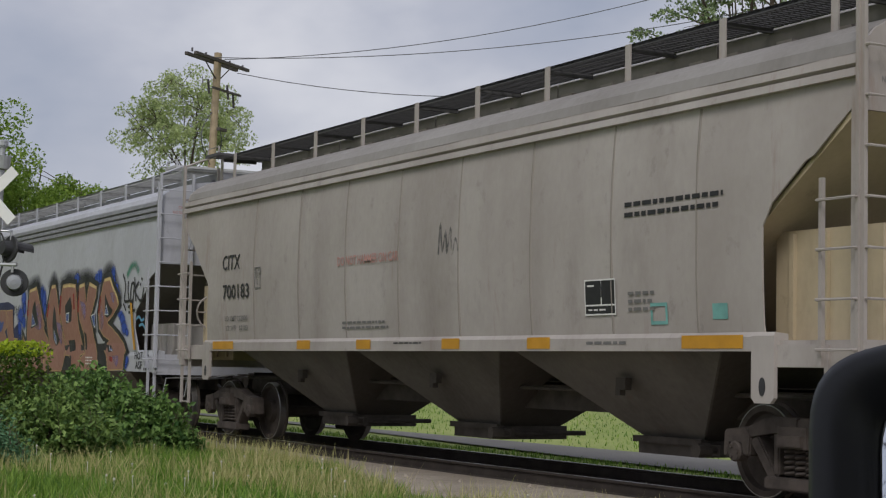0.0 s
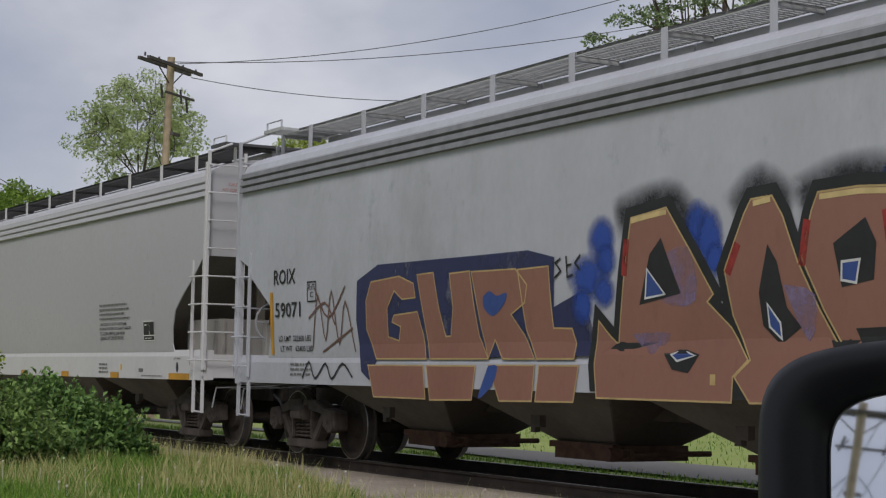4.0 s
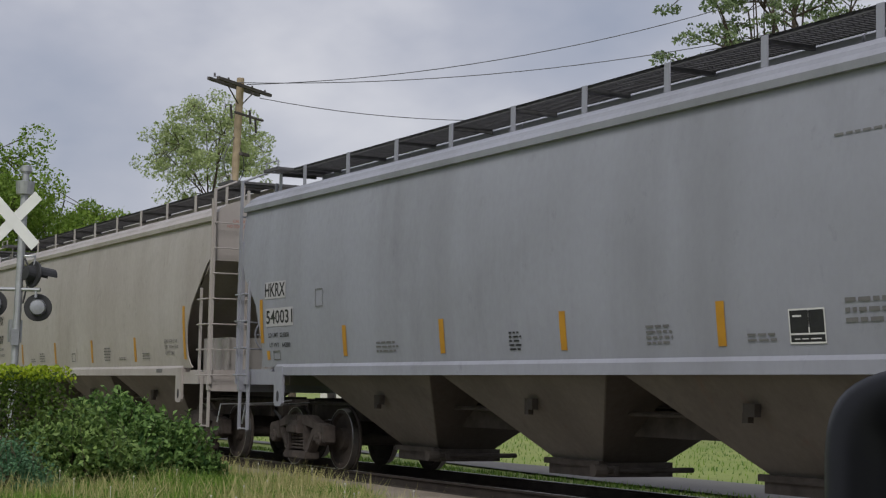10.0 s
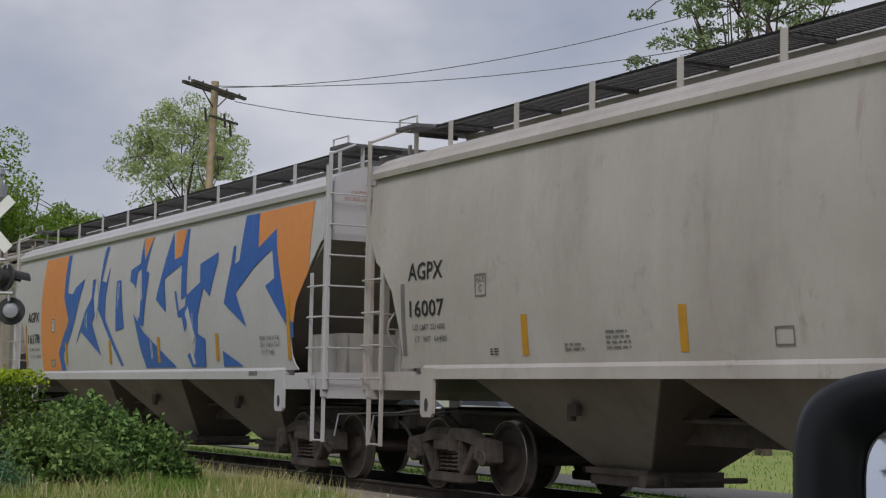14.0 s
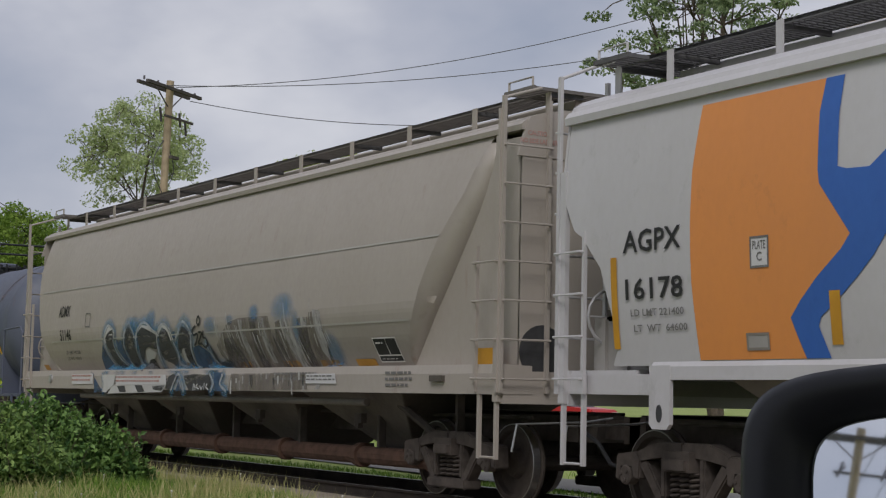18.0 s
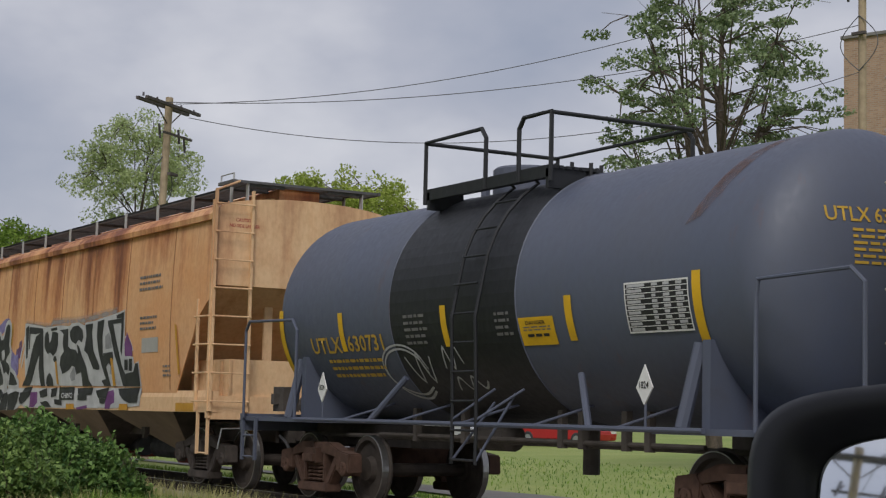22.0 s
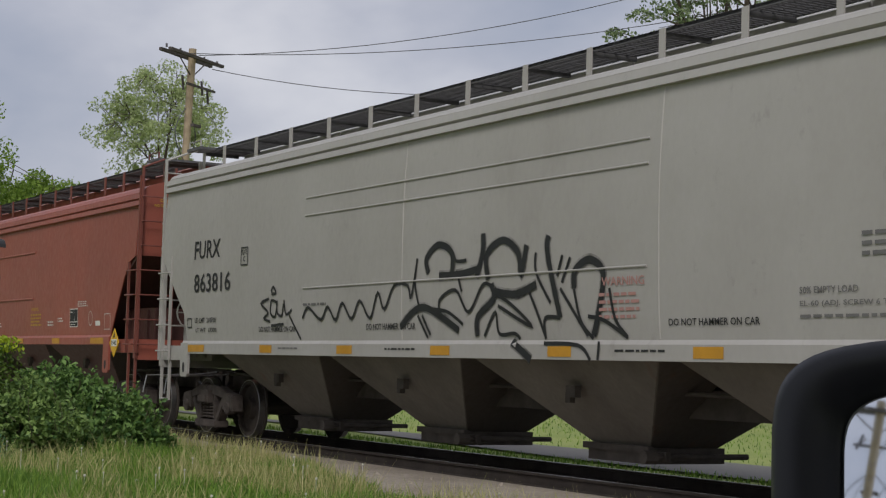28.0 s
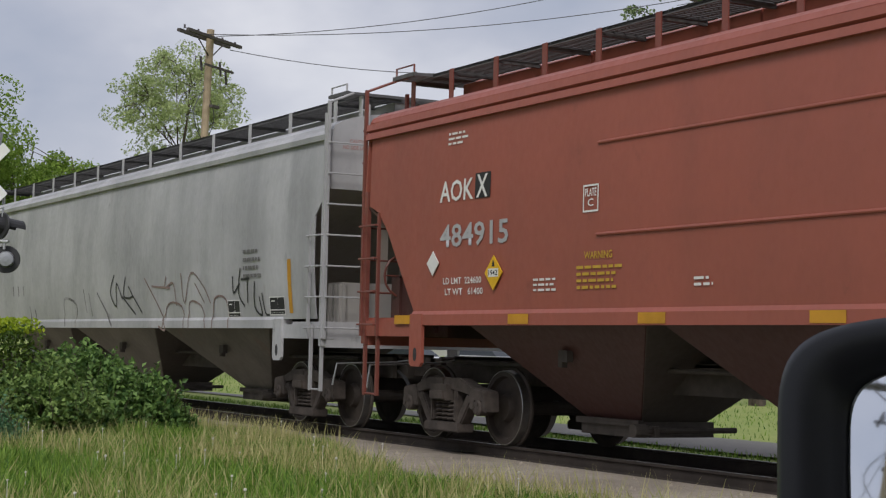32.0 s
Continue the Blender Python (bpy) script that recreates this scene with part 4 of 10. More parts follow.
def build_roix():
    s = dict(label="pale grey covered hopper car with large brown and blue graffiti", h=9.17, w=1.6, sill=(1.02, 1.40), band=3.79, eave=4.10, ridges=3, crown=4.5, posts=(5.31, 1.666), paint=P_ROIX, under=P_HOPD, slopemat=P_HOP, eavemat=flat("grey_band", (0.22, 0.22, 0.235), 0.5), seed=2, bulge=0.07, cut=[(3.9, 0.06), (2.82, 0.1), (2.66, 0.5), (2.52, 0.55), (2.1, 1.2), (1.8, 1.25), (1.40, 1.08)], end_z=2.95, truck=1.45, panels=14, deep=True, walk_z=4.74, walkmat=flat("galvanised_grating", (0.5, 0.5, 0.5), 0.6, 0.2), bracketmat=GALV_L, gate_z=0.55, pockets=4, gatemat=RUSTY, hatches=6, hatchmat=P_ROIX)
    car, wide = hopper_car(s)
    sw = (1.42, wide(1.40) + 0.016)
    label_all(car, wide, [("text", "ROIX", -7.82, 2.39, -7.11, 2.6, INK), ("text", "59071", -7.78, 1.93, -6.95, 2.14, INK), ("text", "LD LMT  222600 LBS", -7.68, 1.60, -6.65, 1.68, INK), ("text", "LT WT   63400 LBS", -7.64, 1.46, -6.61, 1.54, INK), ("plate", 0, -7.96, 1.42, -7.86, 2.29, ORANGE), ("bars", 3, -7.3, 1.1, -6.6, 1.3, SOFTINK)] + plate_c(-6.73, 2.13, -6.47, 2.39, INK), sw)
    graffiti_boaks(car, wide, sw)
    add(car, -37.98)


def build_fhrx():
    s = dict(label="clean light-grey covered hopper car with deep white sill", h=9.68, w=1.6, sill=(1.03, 1.49), band=3.87, eave=4.21, ridges=3, crown=4.54, posts=(1.1, 1.64), paint=P_FHRX, trim=P_WHITE, eavemat=P_FHRX, under=P_HOPD, slopemat=P_HOP, seed=3, bulge=0.07, cut=[(3.95, 0.06), (2.93, 0.1), (2.62, 0.52), (2.37, 0.93), (2.12, 1.28), (1.84, 1.4), (1.6, 1.42), (1.49, 1.36)], cut_l=[(3.95, 0.06), (2.95, 0.1), (2.62, 0.5), (2.49, 0.6), (2.03, 1.24), (1.69, 1.36), (1.49, 1.3)], end_z=2.95, truck=1.5, panels=15, deep=True, walkmat=WALK, gate_z=0.6, pockets=4, hatches=6,
             reflectors=sill_marks([(8.16, 9.05), (5.32, 5.75), (2.51, 2.94), (-0.18, 0.24), (-2.89, -2.48), (-5.67, -5.29), (-9.2, -8.4)], 1.03, 1.13))
    car, wide = hopper_car(s)
    sw = (1.50, wide(1.49) + 0.016)
    lines = ["CAUTION: DO NOT USE STEAM,", "BOILING WATER OR SHARP OBJECTS", "TO CLEAN. ENTER CAR WITH", "CLEAN SOFT SOLED SHOES."]
    rows = [("plate", 0, -8.26, 2.66, -8.04, 2.88, REDINK), ("text", "FHRX", -7.9, 2.65, -7.05, 2.87, INK), ("text", "628653", -7.87, 2.19, -6.68, 2.41, INK), ("text", "LD LMT 220600", -7.8, 1.77, -6.96, 1.84, INK), ("text", "LT WT  65400", -7.78, 1.64, -6.91, 1.71, INK), ("bars", 1, -5.07, 1.2, -4.02, 1.28, INK), ("frame", 0.02, -7.35, 1.18, -7.1, 1.33, INK), ("text", "LIFT HERE", 8.38, 1.35, 8.66, 1.38, INK), ("text", "LIFT HERE", -8.75, 1.35, -8.45, 1.38, INK), ("bars", 1, 6.9, 1.05, 8.0, 1.09, SOFTINK), ("bars", 3, 4.7, 1.08, 5.25, 1.28, SOFTINK), ("plate", 0, 6.75, 1.14, 6.97, 1.2, SOFTINK), ("plate", 0, 5.83, 1.17, 5.9, 1.27, YELLOW), ("plate", 0, -6.05, 1.18, -5.98, 1.28, YELLOW)]
    for i, ln in enumerate(lines):
        rows.append(("text", ln, 4.71, 1.93 - i * 0.08, 4.71 + 0.055 * len(ln), 1.99 - i * 0.08, INK))
    rows.append(("bars", 4, 4.71, 2.0, 6.3, 2.32, SOFTINK))
    rows += plate_c(-6.26, 2.44, -6.02, 2.69, INK) + umler(6.96, 1.66, 7.47, 1.98)
    label_all(car, wide, rows, sw)
    for x in (8.53, -8.6):
        hole = finish(turned(bmesh.new(), [(-sw[1] - 0.012, 0.04), (-sw[1] - 0.002, 0.04)], "y", 14))
        for v in hole.vertices:
            v.co.z = v.co.z * 2 + 1.23
            v.co.x += x
        part("lifting_hole", hole, BLACK, car)
    add(car, -58.06)


def strips(rows, z0, z1):
    return [("plate", 0, a, z0, a + 0.13, z1, ORANGE) for a in rows]


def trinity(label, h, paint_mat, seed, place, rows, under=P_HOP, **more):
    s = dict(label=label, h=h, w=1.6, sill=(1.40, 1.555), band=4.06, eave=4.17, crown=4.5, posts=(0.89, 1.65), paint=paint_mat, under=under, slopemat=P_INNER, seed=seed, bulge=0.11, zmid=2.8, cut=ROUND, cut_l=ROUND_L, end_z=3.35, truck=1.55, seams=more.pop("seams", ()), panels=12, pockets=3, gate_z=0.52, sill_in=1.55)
    s.update(more)
    car, wide = hopper_car(s)
    label_all(car, wide, rows, (1.56, wide(1.555) + 0.032))
    add(car, place)
    return car, wide


def build_hkrx():
    rows = [("plate", 0, -7.4, 2.58, -6.55, 2.84, P_AGPY), ("text", "HKRX", -7.38, 2.61, -6.57, 2.82, INK), ("plate", 0, -7.36, 2.15, -6.26, 2.43, P_AGPY), ("text", "540031", -7.33, 2.19, -6.28, 2.40, INK), ("text", "LD LMT  221800", -7.27, 1.98, -6.45, 2.05, INK), ("text", "LT WT   64200", -7.24, 1.83, -6.41, 1.9, INK), ("plate", 0, -7.6, 1.9, -7.48, 2.58, ORANGE), ("plate", 0, -7.38, 1.64, -7.26, 1.78, ORANGE), ("frame", 0.02, -7.1, 1.64, -6.84, 1.77, SOFTINK), ("plate", 0, 6.98, 1.69, 7.1, 2.6, ORANGE), ("bars", 3, 6.03, 1.8, 6.95, 2.06, SOFTINK), ("bars", 1, 5.9, 3.45, 7.4, 3.5, SOFTINK), ("bars", 4, 3.0, 1.68, 3.5, 1.9, SOFTINK), ("bars", 3, -3.4, 1.68, -2.6, 1.85, SOFTINK), ("bars", 2, 3.9 + 0.75, 1.68, 5.1, 1.78, SOFTINK), ("bars", 5, 0.2, 1.66, 0.5, 1.9, INK), ("frame", 0.015, -5.4, 2.4, -5.15, 2.65, SOFTINK)]
    rows += strips((4.19, 1.33, -1.55, -4.5), 1.67, 2.10) + umler(5.27, 1.68, 5.75, 1.98)
    trinity("blue-grey streaked covered hopper car with orange marker strips", 8.56, P_HKRX, 4, -77.38, rows)


def agpx_rows(num, a, b, top):
    return [("text", "AGPX", -7.29, 2.63, -6.38, 2.85, INK), ("text", num, -7.26, 2.17, -6.36, 2.38, INK), ("text", "LD LMT " + a, -7.19, 2.01, -6.36, 2.08, SOFTINK), ("text", "LT  WT  " + b, -7.15, 1.86, -6.32, 1.93, SOFTINK), ("plate", 0, -7.5, 1.7, -7.4, 2.6, ORANGE if top else SOFTINK), ("text", "EXW 10-8 H 9-8", 6.02, 1.98, 6.75, 2.05, SOFTINK), ("text", "EW  9-8 H 15-0", 6.04, 1.88, 6.77, 1.95, SOFTINK), ("text", "CU FT 5461", 6.06, 1.77, 6.55, 1.84, SOFTINK)]


def build_agpx():
    rows = agpx_rows("16007", "221600", "64400", False) + strips((-4.58, -1.63, 1.25, 4.18), 1.66, 2.12) + [("plate", 0, 7.06, 1.68, 7.18, 2.62, ORANGE)]
    rows += plate_c(-5.58, 2.37, -5.34, 2.62, SOFTINK) + [("bars", 4, -2.9, 1.68, -2.4, 1.9, SOFTINK), ("bars", 5, 2.2, 1.66, 2.7, 1.95, SOFTINK), ("bars", 3, 4.7, 1.68, 5.2, 1.82, SOFTINK), ("bars", 2, -3.7, 1.68, -3.3, 1.78, SOFTINK), ("frame", 0.02, -0.2, 1.7, 0.05, 1.86, SOFTINK), ("bars", 3, -5.3, 1.66, -5.1, 1.75, INK), ("bars", 2, 3.2, 1.68, 3.7, 1.75, SOFTINK), ("plate", 0, 5.55, 1.45, 5.9, 1.52, SOFTINK)]
    trinity("light grey covered hopper car with dusty orange marker strips", 8.52, P_AGPX, 5, -95.75, rows)


def build_agpy():
    rows = [("plate", 0, 5.55, 1.45, 5.9, 1.52, SOFTINK)]
    car, wide = trinity("white-grey covered hopper car sprayed with orange and blue graffiti", 8.45, P_AGPY, 6, -113.98, rows)
    graffiti_blue(car, wide)
    rows = agpx_rows("16178", "221400", "64600", True) + strips((-4.42, -1.5, 1.3, 4.15), 1.69, 2.14) + [("plate", 0, 7.06, 1.68, 7.18, 2.62, ORANGE)]
    rows += plate_c(-5.39, 2.39, -5.16, 2.65, SOFTINK, P_WHITE) + [("plate", 0, -5.49, 1.67, -5.21, 1.8, P_MID), ("frame", 0.025, -5.49, 1.67, -5.21, 1.8, P_SEAM)]
    label_all(car, lambda z: wide(z) + 0.006, rows)


ADMX_END = [(4.25, 0.66), (4.05, 0.8), (3.83, 0.95), (3.55, 1.09), (3.33, 1.27), (3.09, 1.48), (2.8, 1.66), (2.5, 1.84), (2.26, 1.95), (2.06, 2.1), (1.89, 2.24), (1.7, 2.36), (1.54, 2.44)]
ADMX_LIP = [(4.12, 8.45), (3.83, 8.34), (3.55, 8.2), (3.33, 8.05), (3.09, 7.86), (2.8, 7.62), (2.5, 7.37), (2.26, 7.16), (2.06, 7.0), (1.89, 6.87), (1.7, 6.72), (1.57, 6.62)]


def build_admx():
    s = dict(label="beige covered hopper car with faded blue and white graffiti", h=9.03, w=1.6, sill=(1.24, 1.56), band=4.22, eave=4.30, crown=4.5, paint=P_ADMX, under=P_HOPD, slopemat=P_ADMX, seed=7, bulge=0.16, zmid=2.16, cut=ADMX_END, cut_l=[(4.28, 0.7), (4.05, 0.59), (3.51, 0.49), (3.17, 0.64), (2.61, 0.89), (2.11, 1.15), (1.74, 1.39), (1.56, 1.58)],  end_z=3.9, truck=1.8, tuck=0.28, panels=11, posts=(-4.36, 1.652), deep=True, walk_z=4.72, walkmat=flat("grey_walk", (0.15, 0.135, 0.125), 0.7), walk_y=(0.85, 0.4), pockets=4, gate_z=0.62, outlet=(0.35, 0.4), gatemat=UNDER)
    car, wide = hopper_car(s)
    sw = (1.555, 1.587)
    for sd in (-1, 1):
        if sd > 0:
            pts = [(8.95, 1.25), (8.95, 4.12)] + [(x, z) for z, x in ADMX_LIP] + [(6.6, 1.25)]
            ring = [(z, 9.03 - float(np.interp(z, [q[0] for q in ADMX_END][::-1], [q[1] for q in ADMX_END][::-1])), x) for z, x in ADMX_LIP]
        else:
            pts = [(-8.95, 1.25), (-8.95, 2.6), (-8.15, 2.6), (-7.8, 2.0), (-7.55, 1.6), (-7.55, 1.25)]
            ring = [(z, -9.03 + e, -9.03 + e - min(0.3, e * 0.4)) for z, e in [(3.17, 0.64), (2.61, 0.89), (2.11, 1.15), (1.74, 1.39), (1.56, 1.58)]]
        part("end_shroud", slab(bmesh.new(), pts[::sd], -1.29, -1.23), P_ADMX, car, "smooth beige end panel")
        lip = bmesh.new()
        prev = None
        for z, x, xl in ring:
            q = [lip.verts.new(p) for p in ((x, -wide(z) - 0.004, z), (xl, -min(1.295, wide(z) - 0.02), z), (xl, -1.24, z), (x - sd * 0.03, -wide(z) + 0.03, z))]
            if prev:
                for k in range(4):
                    lip.faces.new((prev[k], prev[(k + 1) % 4], q[(k + 1) % 4], q[k]))
            else:
                lip.faces.new(q)
            prev = q
        part("return_sheet", lip, P_ADMX, car, smooth=True)
        x0, x1 = sorted((sd * 8.93, sd * 8.97))
        part("end_panel", boxes((x0, x1, -1.29, 1.29, 1.25, 4.0)), P_ADMX, car)
    hole = finish(turned(bmesh.new(), [(8.972, 0.3), (8.978, 0.3)], "x", 24, (0, -1.0, 1.72)))
    part("end_opening", hole, BLACK, car, "round dark opening in the end sheet")
    for z in (3.1, 2.12):
        part("weld_seam", laid(quad_bm(rect(-8.1 if z > 3 else -7.3, z - 0.012, 7.55 if z > 3 else 6.93, z + 0.012)), wide, 0.01), P_FURX, car)
    part("discharge_pipe", rods(0.12, (-6.6, -0.95, 0.42), (6.9, -0.95, 0.42), seg=12), RUSTY, car, "rusty discharge pipe")
    for x in (-5, -2.6, -0.2, 2.2, 4.6, 6.6):
        part("pipe_flange", rods(0.165, (x - 0.06, -0.95, 0.42), (x + 0.06, -0.95, 0.42), seg=12), RUSTY, car)
        part("pipe_bracket", boxes((x + 0.5, x + 0.56, -1.0, -0.9, 0.45, 1.25)), UNDER, car)
    part("air_pipe", rods(0.05, (-5.8, -1.42, 1.12), (5.6, -1.42, 1.12), seg=10), P_HOP, car)
    part("brace", rods(0.05, (5.9, -1.1, 1.1), (7.1, -0.9, 0.5), seg=6), UNDER, car)
    lamp = turned(bmesh.new(), [(-1.62, 0.03), (-1.62, 0.075), (-1.5, 0.09), (-1.5, 0.02)], "y", 16, (-7.2, 0, 1.42))
    part("end_lamp_bracket", lamp, CHROME, car)
    rows = [("text", "ADMX", -6.87, 2.58, -6.21, 2.79, INK), ("text", "51146", -6.74, 2.13, -6.09, 2.34, INK), ("text", "LD LMT 192500", -6.62, 1.88, -5.76, 1.94, SOFTINK), ("text", "LT WT  70500", -6.65, 1.77, -5.85, 1.83, SOFTINK), ("frame", 0.02, -5.24, 2.36, -4.99, 2.6, SOFTINK), ("plate", 0, -8.37, 1.6, -8.07, 1.7, ORANGE), ("bars", 3, 6.4, 1.28, 7.1, 1.5, SOFTINK), ("bars", 2, -4.0, 1.3, -2.5, 1.4, SOFTINK), ("bars", 2, -1.6, 1.3, -0.4, 1.42, INK), ("bars", 2, 3.1, 1.36, 4.6, 1.5, SOFTINK)]
    graffiti_faded(car, wide, sw)
    rows += [("plate", 0, a, 1.585, a + 0.55, 1.67, ORANGE) for a in (-0.75, 1.2, 2.9, 4.1, 5.15)] + umler(5.85, 1.63, 6.45, 1.92)
    label_all(car, wide, rows, sw)
    part("reflector", boxes((8.3, 8.74, -1.435, -1.425, 1.56, 1.76)), ORANGE, car)
    part("card_holder", boxes((7.55, 7.85, -1.63, -1.59, 1.38, 1.45)), P_SLOPE_SHADE, car)
    add(car, -132.59)


def build_dowx():
    rows = [("text", "DOWX", -7.77, 2.71, -6.84, 2.9, INK), ("text", "66947", -7.69, 2.26, -6.9, 2.44, INK), ("plate", 0, -7.62, 1.6, -6.42, 2.04, P_LAST), ("bars", 4, -7.55, 1.66, -6.5, 1.98, SOFTINK), ("plate", 0, -8.25, 1.65, -8.13, 2.4, ORANGE), ("bars", 3, 6.4, 3.1, 7.5, 3.4, SOFTINK), ("plate", 0, 6.6, 2.12, 7.36, 2.36, P_FURX), ("bars", 3, 6.5, 2.45, 7.3, 2.72, SOFTINK), ("bars", 3, 7.6, 1.68, 8.05, 1.9, SOFTINK)]
    # wallmat gives the pocket slopes their shade as a darker colour than P_DOWU
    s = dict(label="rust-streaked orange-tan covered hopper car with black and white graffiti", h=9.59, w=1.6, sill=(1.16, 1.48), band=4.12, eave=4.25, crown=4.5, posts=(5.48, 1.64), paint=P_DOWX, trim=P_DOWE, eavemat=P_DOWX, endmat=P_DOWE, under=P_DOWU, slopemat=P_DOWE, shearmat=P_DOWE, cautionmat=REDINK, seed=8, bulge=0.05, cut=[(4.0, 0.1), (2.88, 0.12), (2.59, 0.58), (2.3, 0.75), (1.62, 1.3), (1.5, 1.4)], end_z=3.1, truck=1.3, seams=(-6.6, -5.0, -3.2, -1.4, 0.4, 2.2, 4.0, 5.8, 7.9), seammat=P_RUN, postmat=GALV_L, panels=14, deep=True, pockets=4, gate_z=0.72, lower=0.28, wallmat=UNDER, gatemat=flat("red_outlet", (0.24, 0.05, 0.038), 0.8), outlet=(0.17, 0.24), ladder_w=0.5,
             reflectors=[(8.2, 9.0, 1.17, 1.3, ORANGE), (-9.3, -8.5, 1.17, 1.29, ORANGE)])
    car, wide = hopper_car(s)
    sw = (1.49, wide(1.48) + 0.016)
    graffiti_black(car, wide, sw)
    label_all(car, wide, rows, sw)
    for a, b in ((-6.0, -3.6), (-3.0, -0.6), (0.2, 2.6), (3.2, 5.4)):
        part("discharge_tube", turned(bmesh.new(), [(a, 0.02), (a, 0.17), (a + 0.06, 0.19), (b - 0.06, 0.19), (b, 0.17), (b, 0.02)], "x", 16, (0, 0.05, 0.5)), BLACK, car, "dark round discharge tube")
    add(car, -165.33)


def build_furx():
    s = dict(label="grey-beige covered hopper car with black spray tags", h=9.82, w=1.6, sill=(1.30, 1.49), band=3.98, eave=4.22, ridges=2, crown=4.45, posts=(0.62, 1.333), paint=P_FURX, under=P_HOP, slopemat=P_INNER, seed=9, bulge=0.06, cut=[(3.9, 0.06), (2.85, 0.1), (2.47, 0.5), (1.96, 1.08), (1.56, 1.2), (1.49, 1.2)], end_z=3.0, truck=1.2, panels=16, pockets=4, gate_z=0.5, sill_in=1.05, seams=(-1.2, 4.1),
             reflectors=sill_marks([(-8.63, -7.77), (-5.56, -5.12), (-2.98, -2.52), (-0.41, 0.06), (2.17, 2.62), (4.67, 5.12), (8.0, 8.75)], 1.33, 1.44))
    car, wide = hopper_car(s)
    rows = [("text", "FURX", -8.29, 2.80, -7.2, 3.09, INK), ("text", "863816", -8.27, 2.27, -6.75, 2.57, INK), ("text", "LD LMT  218700", -8.23, 1.79, -7.34, 1.87, INK), ("text", "LT WT   67300", -8.2, 1.64, -7.32, 1.71, INK), ("frame", 0.02, -8.55, 1.72, -8.38, 1.86, INK), ("text", "DO NOT HAMMER ON CAR", -2.16, 1.64, -0.83, 1.72, INK), ("text", "DO NOT HAMMER ON CAR", -5.65, 1.63, -4.36, 1.71, INK), ("text", "DO NOT HAMMER ON CAR", 4.26, 1.64, 5.6, 1.71, INK), ("text", "WARNING", 3.15, 2.05, 3.88, 2.14, FADED), ("bars", 4, 3.1, 1.68, 3.85, 1.98, FADED), ("text", "50% EMPTY LOAD", 6.13, 1.9, 6.85, 1.96, SOFTINK), ("text", "EL-60 (ADJ. SCREW 6 TURNS)", 6.13, 1.78, 7.5, 1.84, SOFTINK), ("bars", 1, 6.13, 1.66, 7.4, 1.72, SOFTINK), ("bars", 3, 6.9, 2.15, 7.5, 2.4, SOFTINK), ("bars", 1, -4.9, 1.36, -4.2, 1.41, SOFTINK), ("bars", 1, -1.6, 1.36, -0.5, 1.41, INK), ("bars", 1, 3.4, 1.36, 4.5, 1.41, INK), ("bars", 1, -4.1, 1.95, -3.2, 2.02, SOFTINK)] + plate_c(-6.35, 2.64, -6.1, 2.9, INK)
    label_all(car, wide, rows, (1.495, wide(1.49) + 0.032))
    for z in (3.49, 3.24, 2.23):
        x1 = 3.92
        bead = bmesh.new()
        pts = [(-4.1, -wide(z) - 0.002, z), (x1, -wide(z) - 0.002, z)]
        rod(bead, *pts, 0.014, 8)
        part("pressed_bead", bead, P_FURX, car)
    graffiti_tag(car, wide)
    add(car, -185.68)


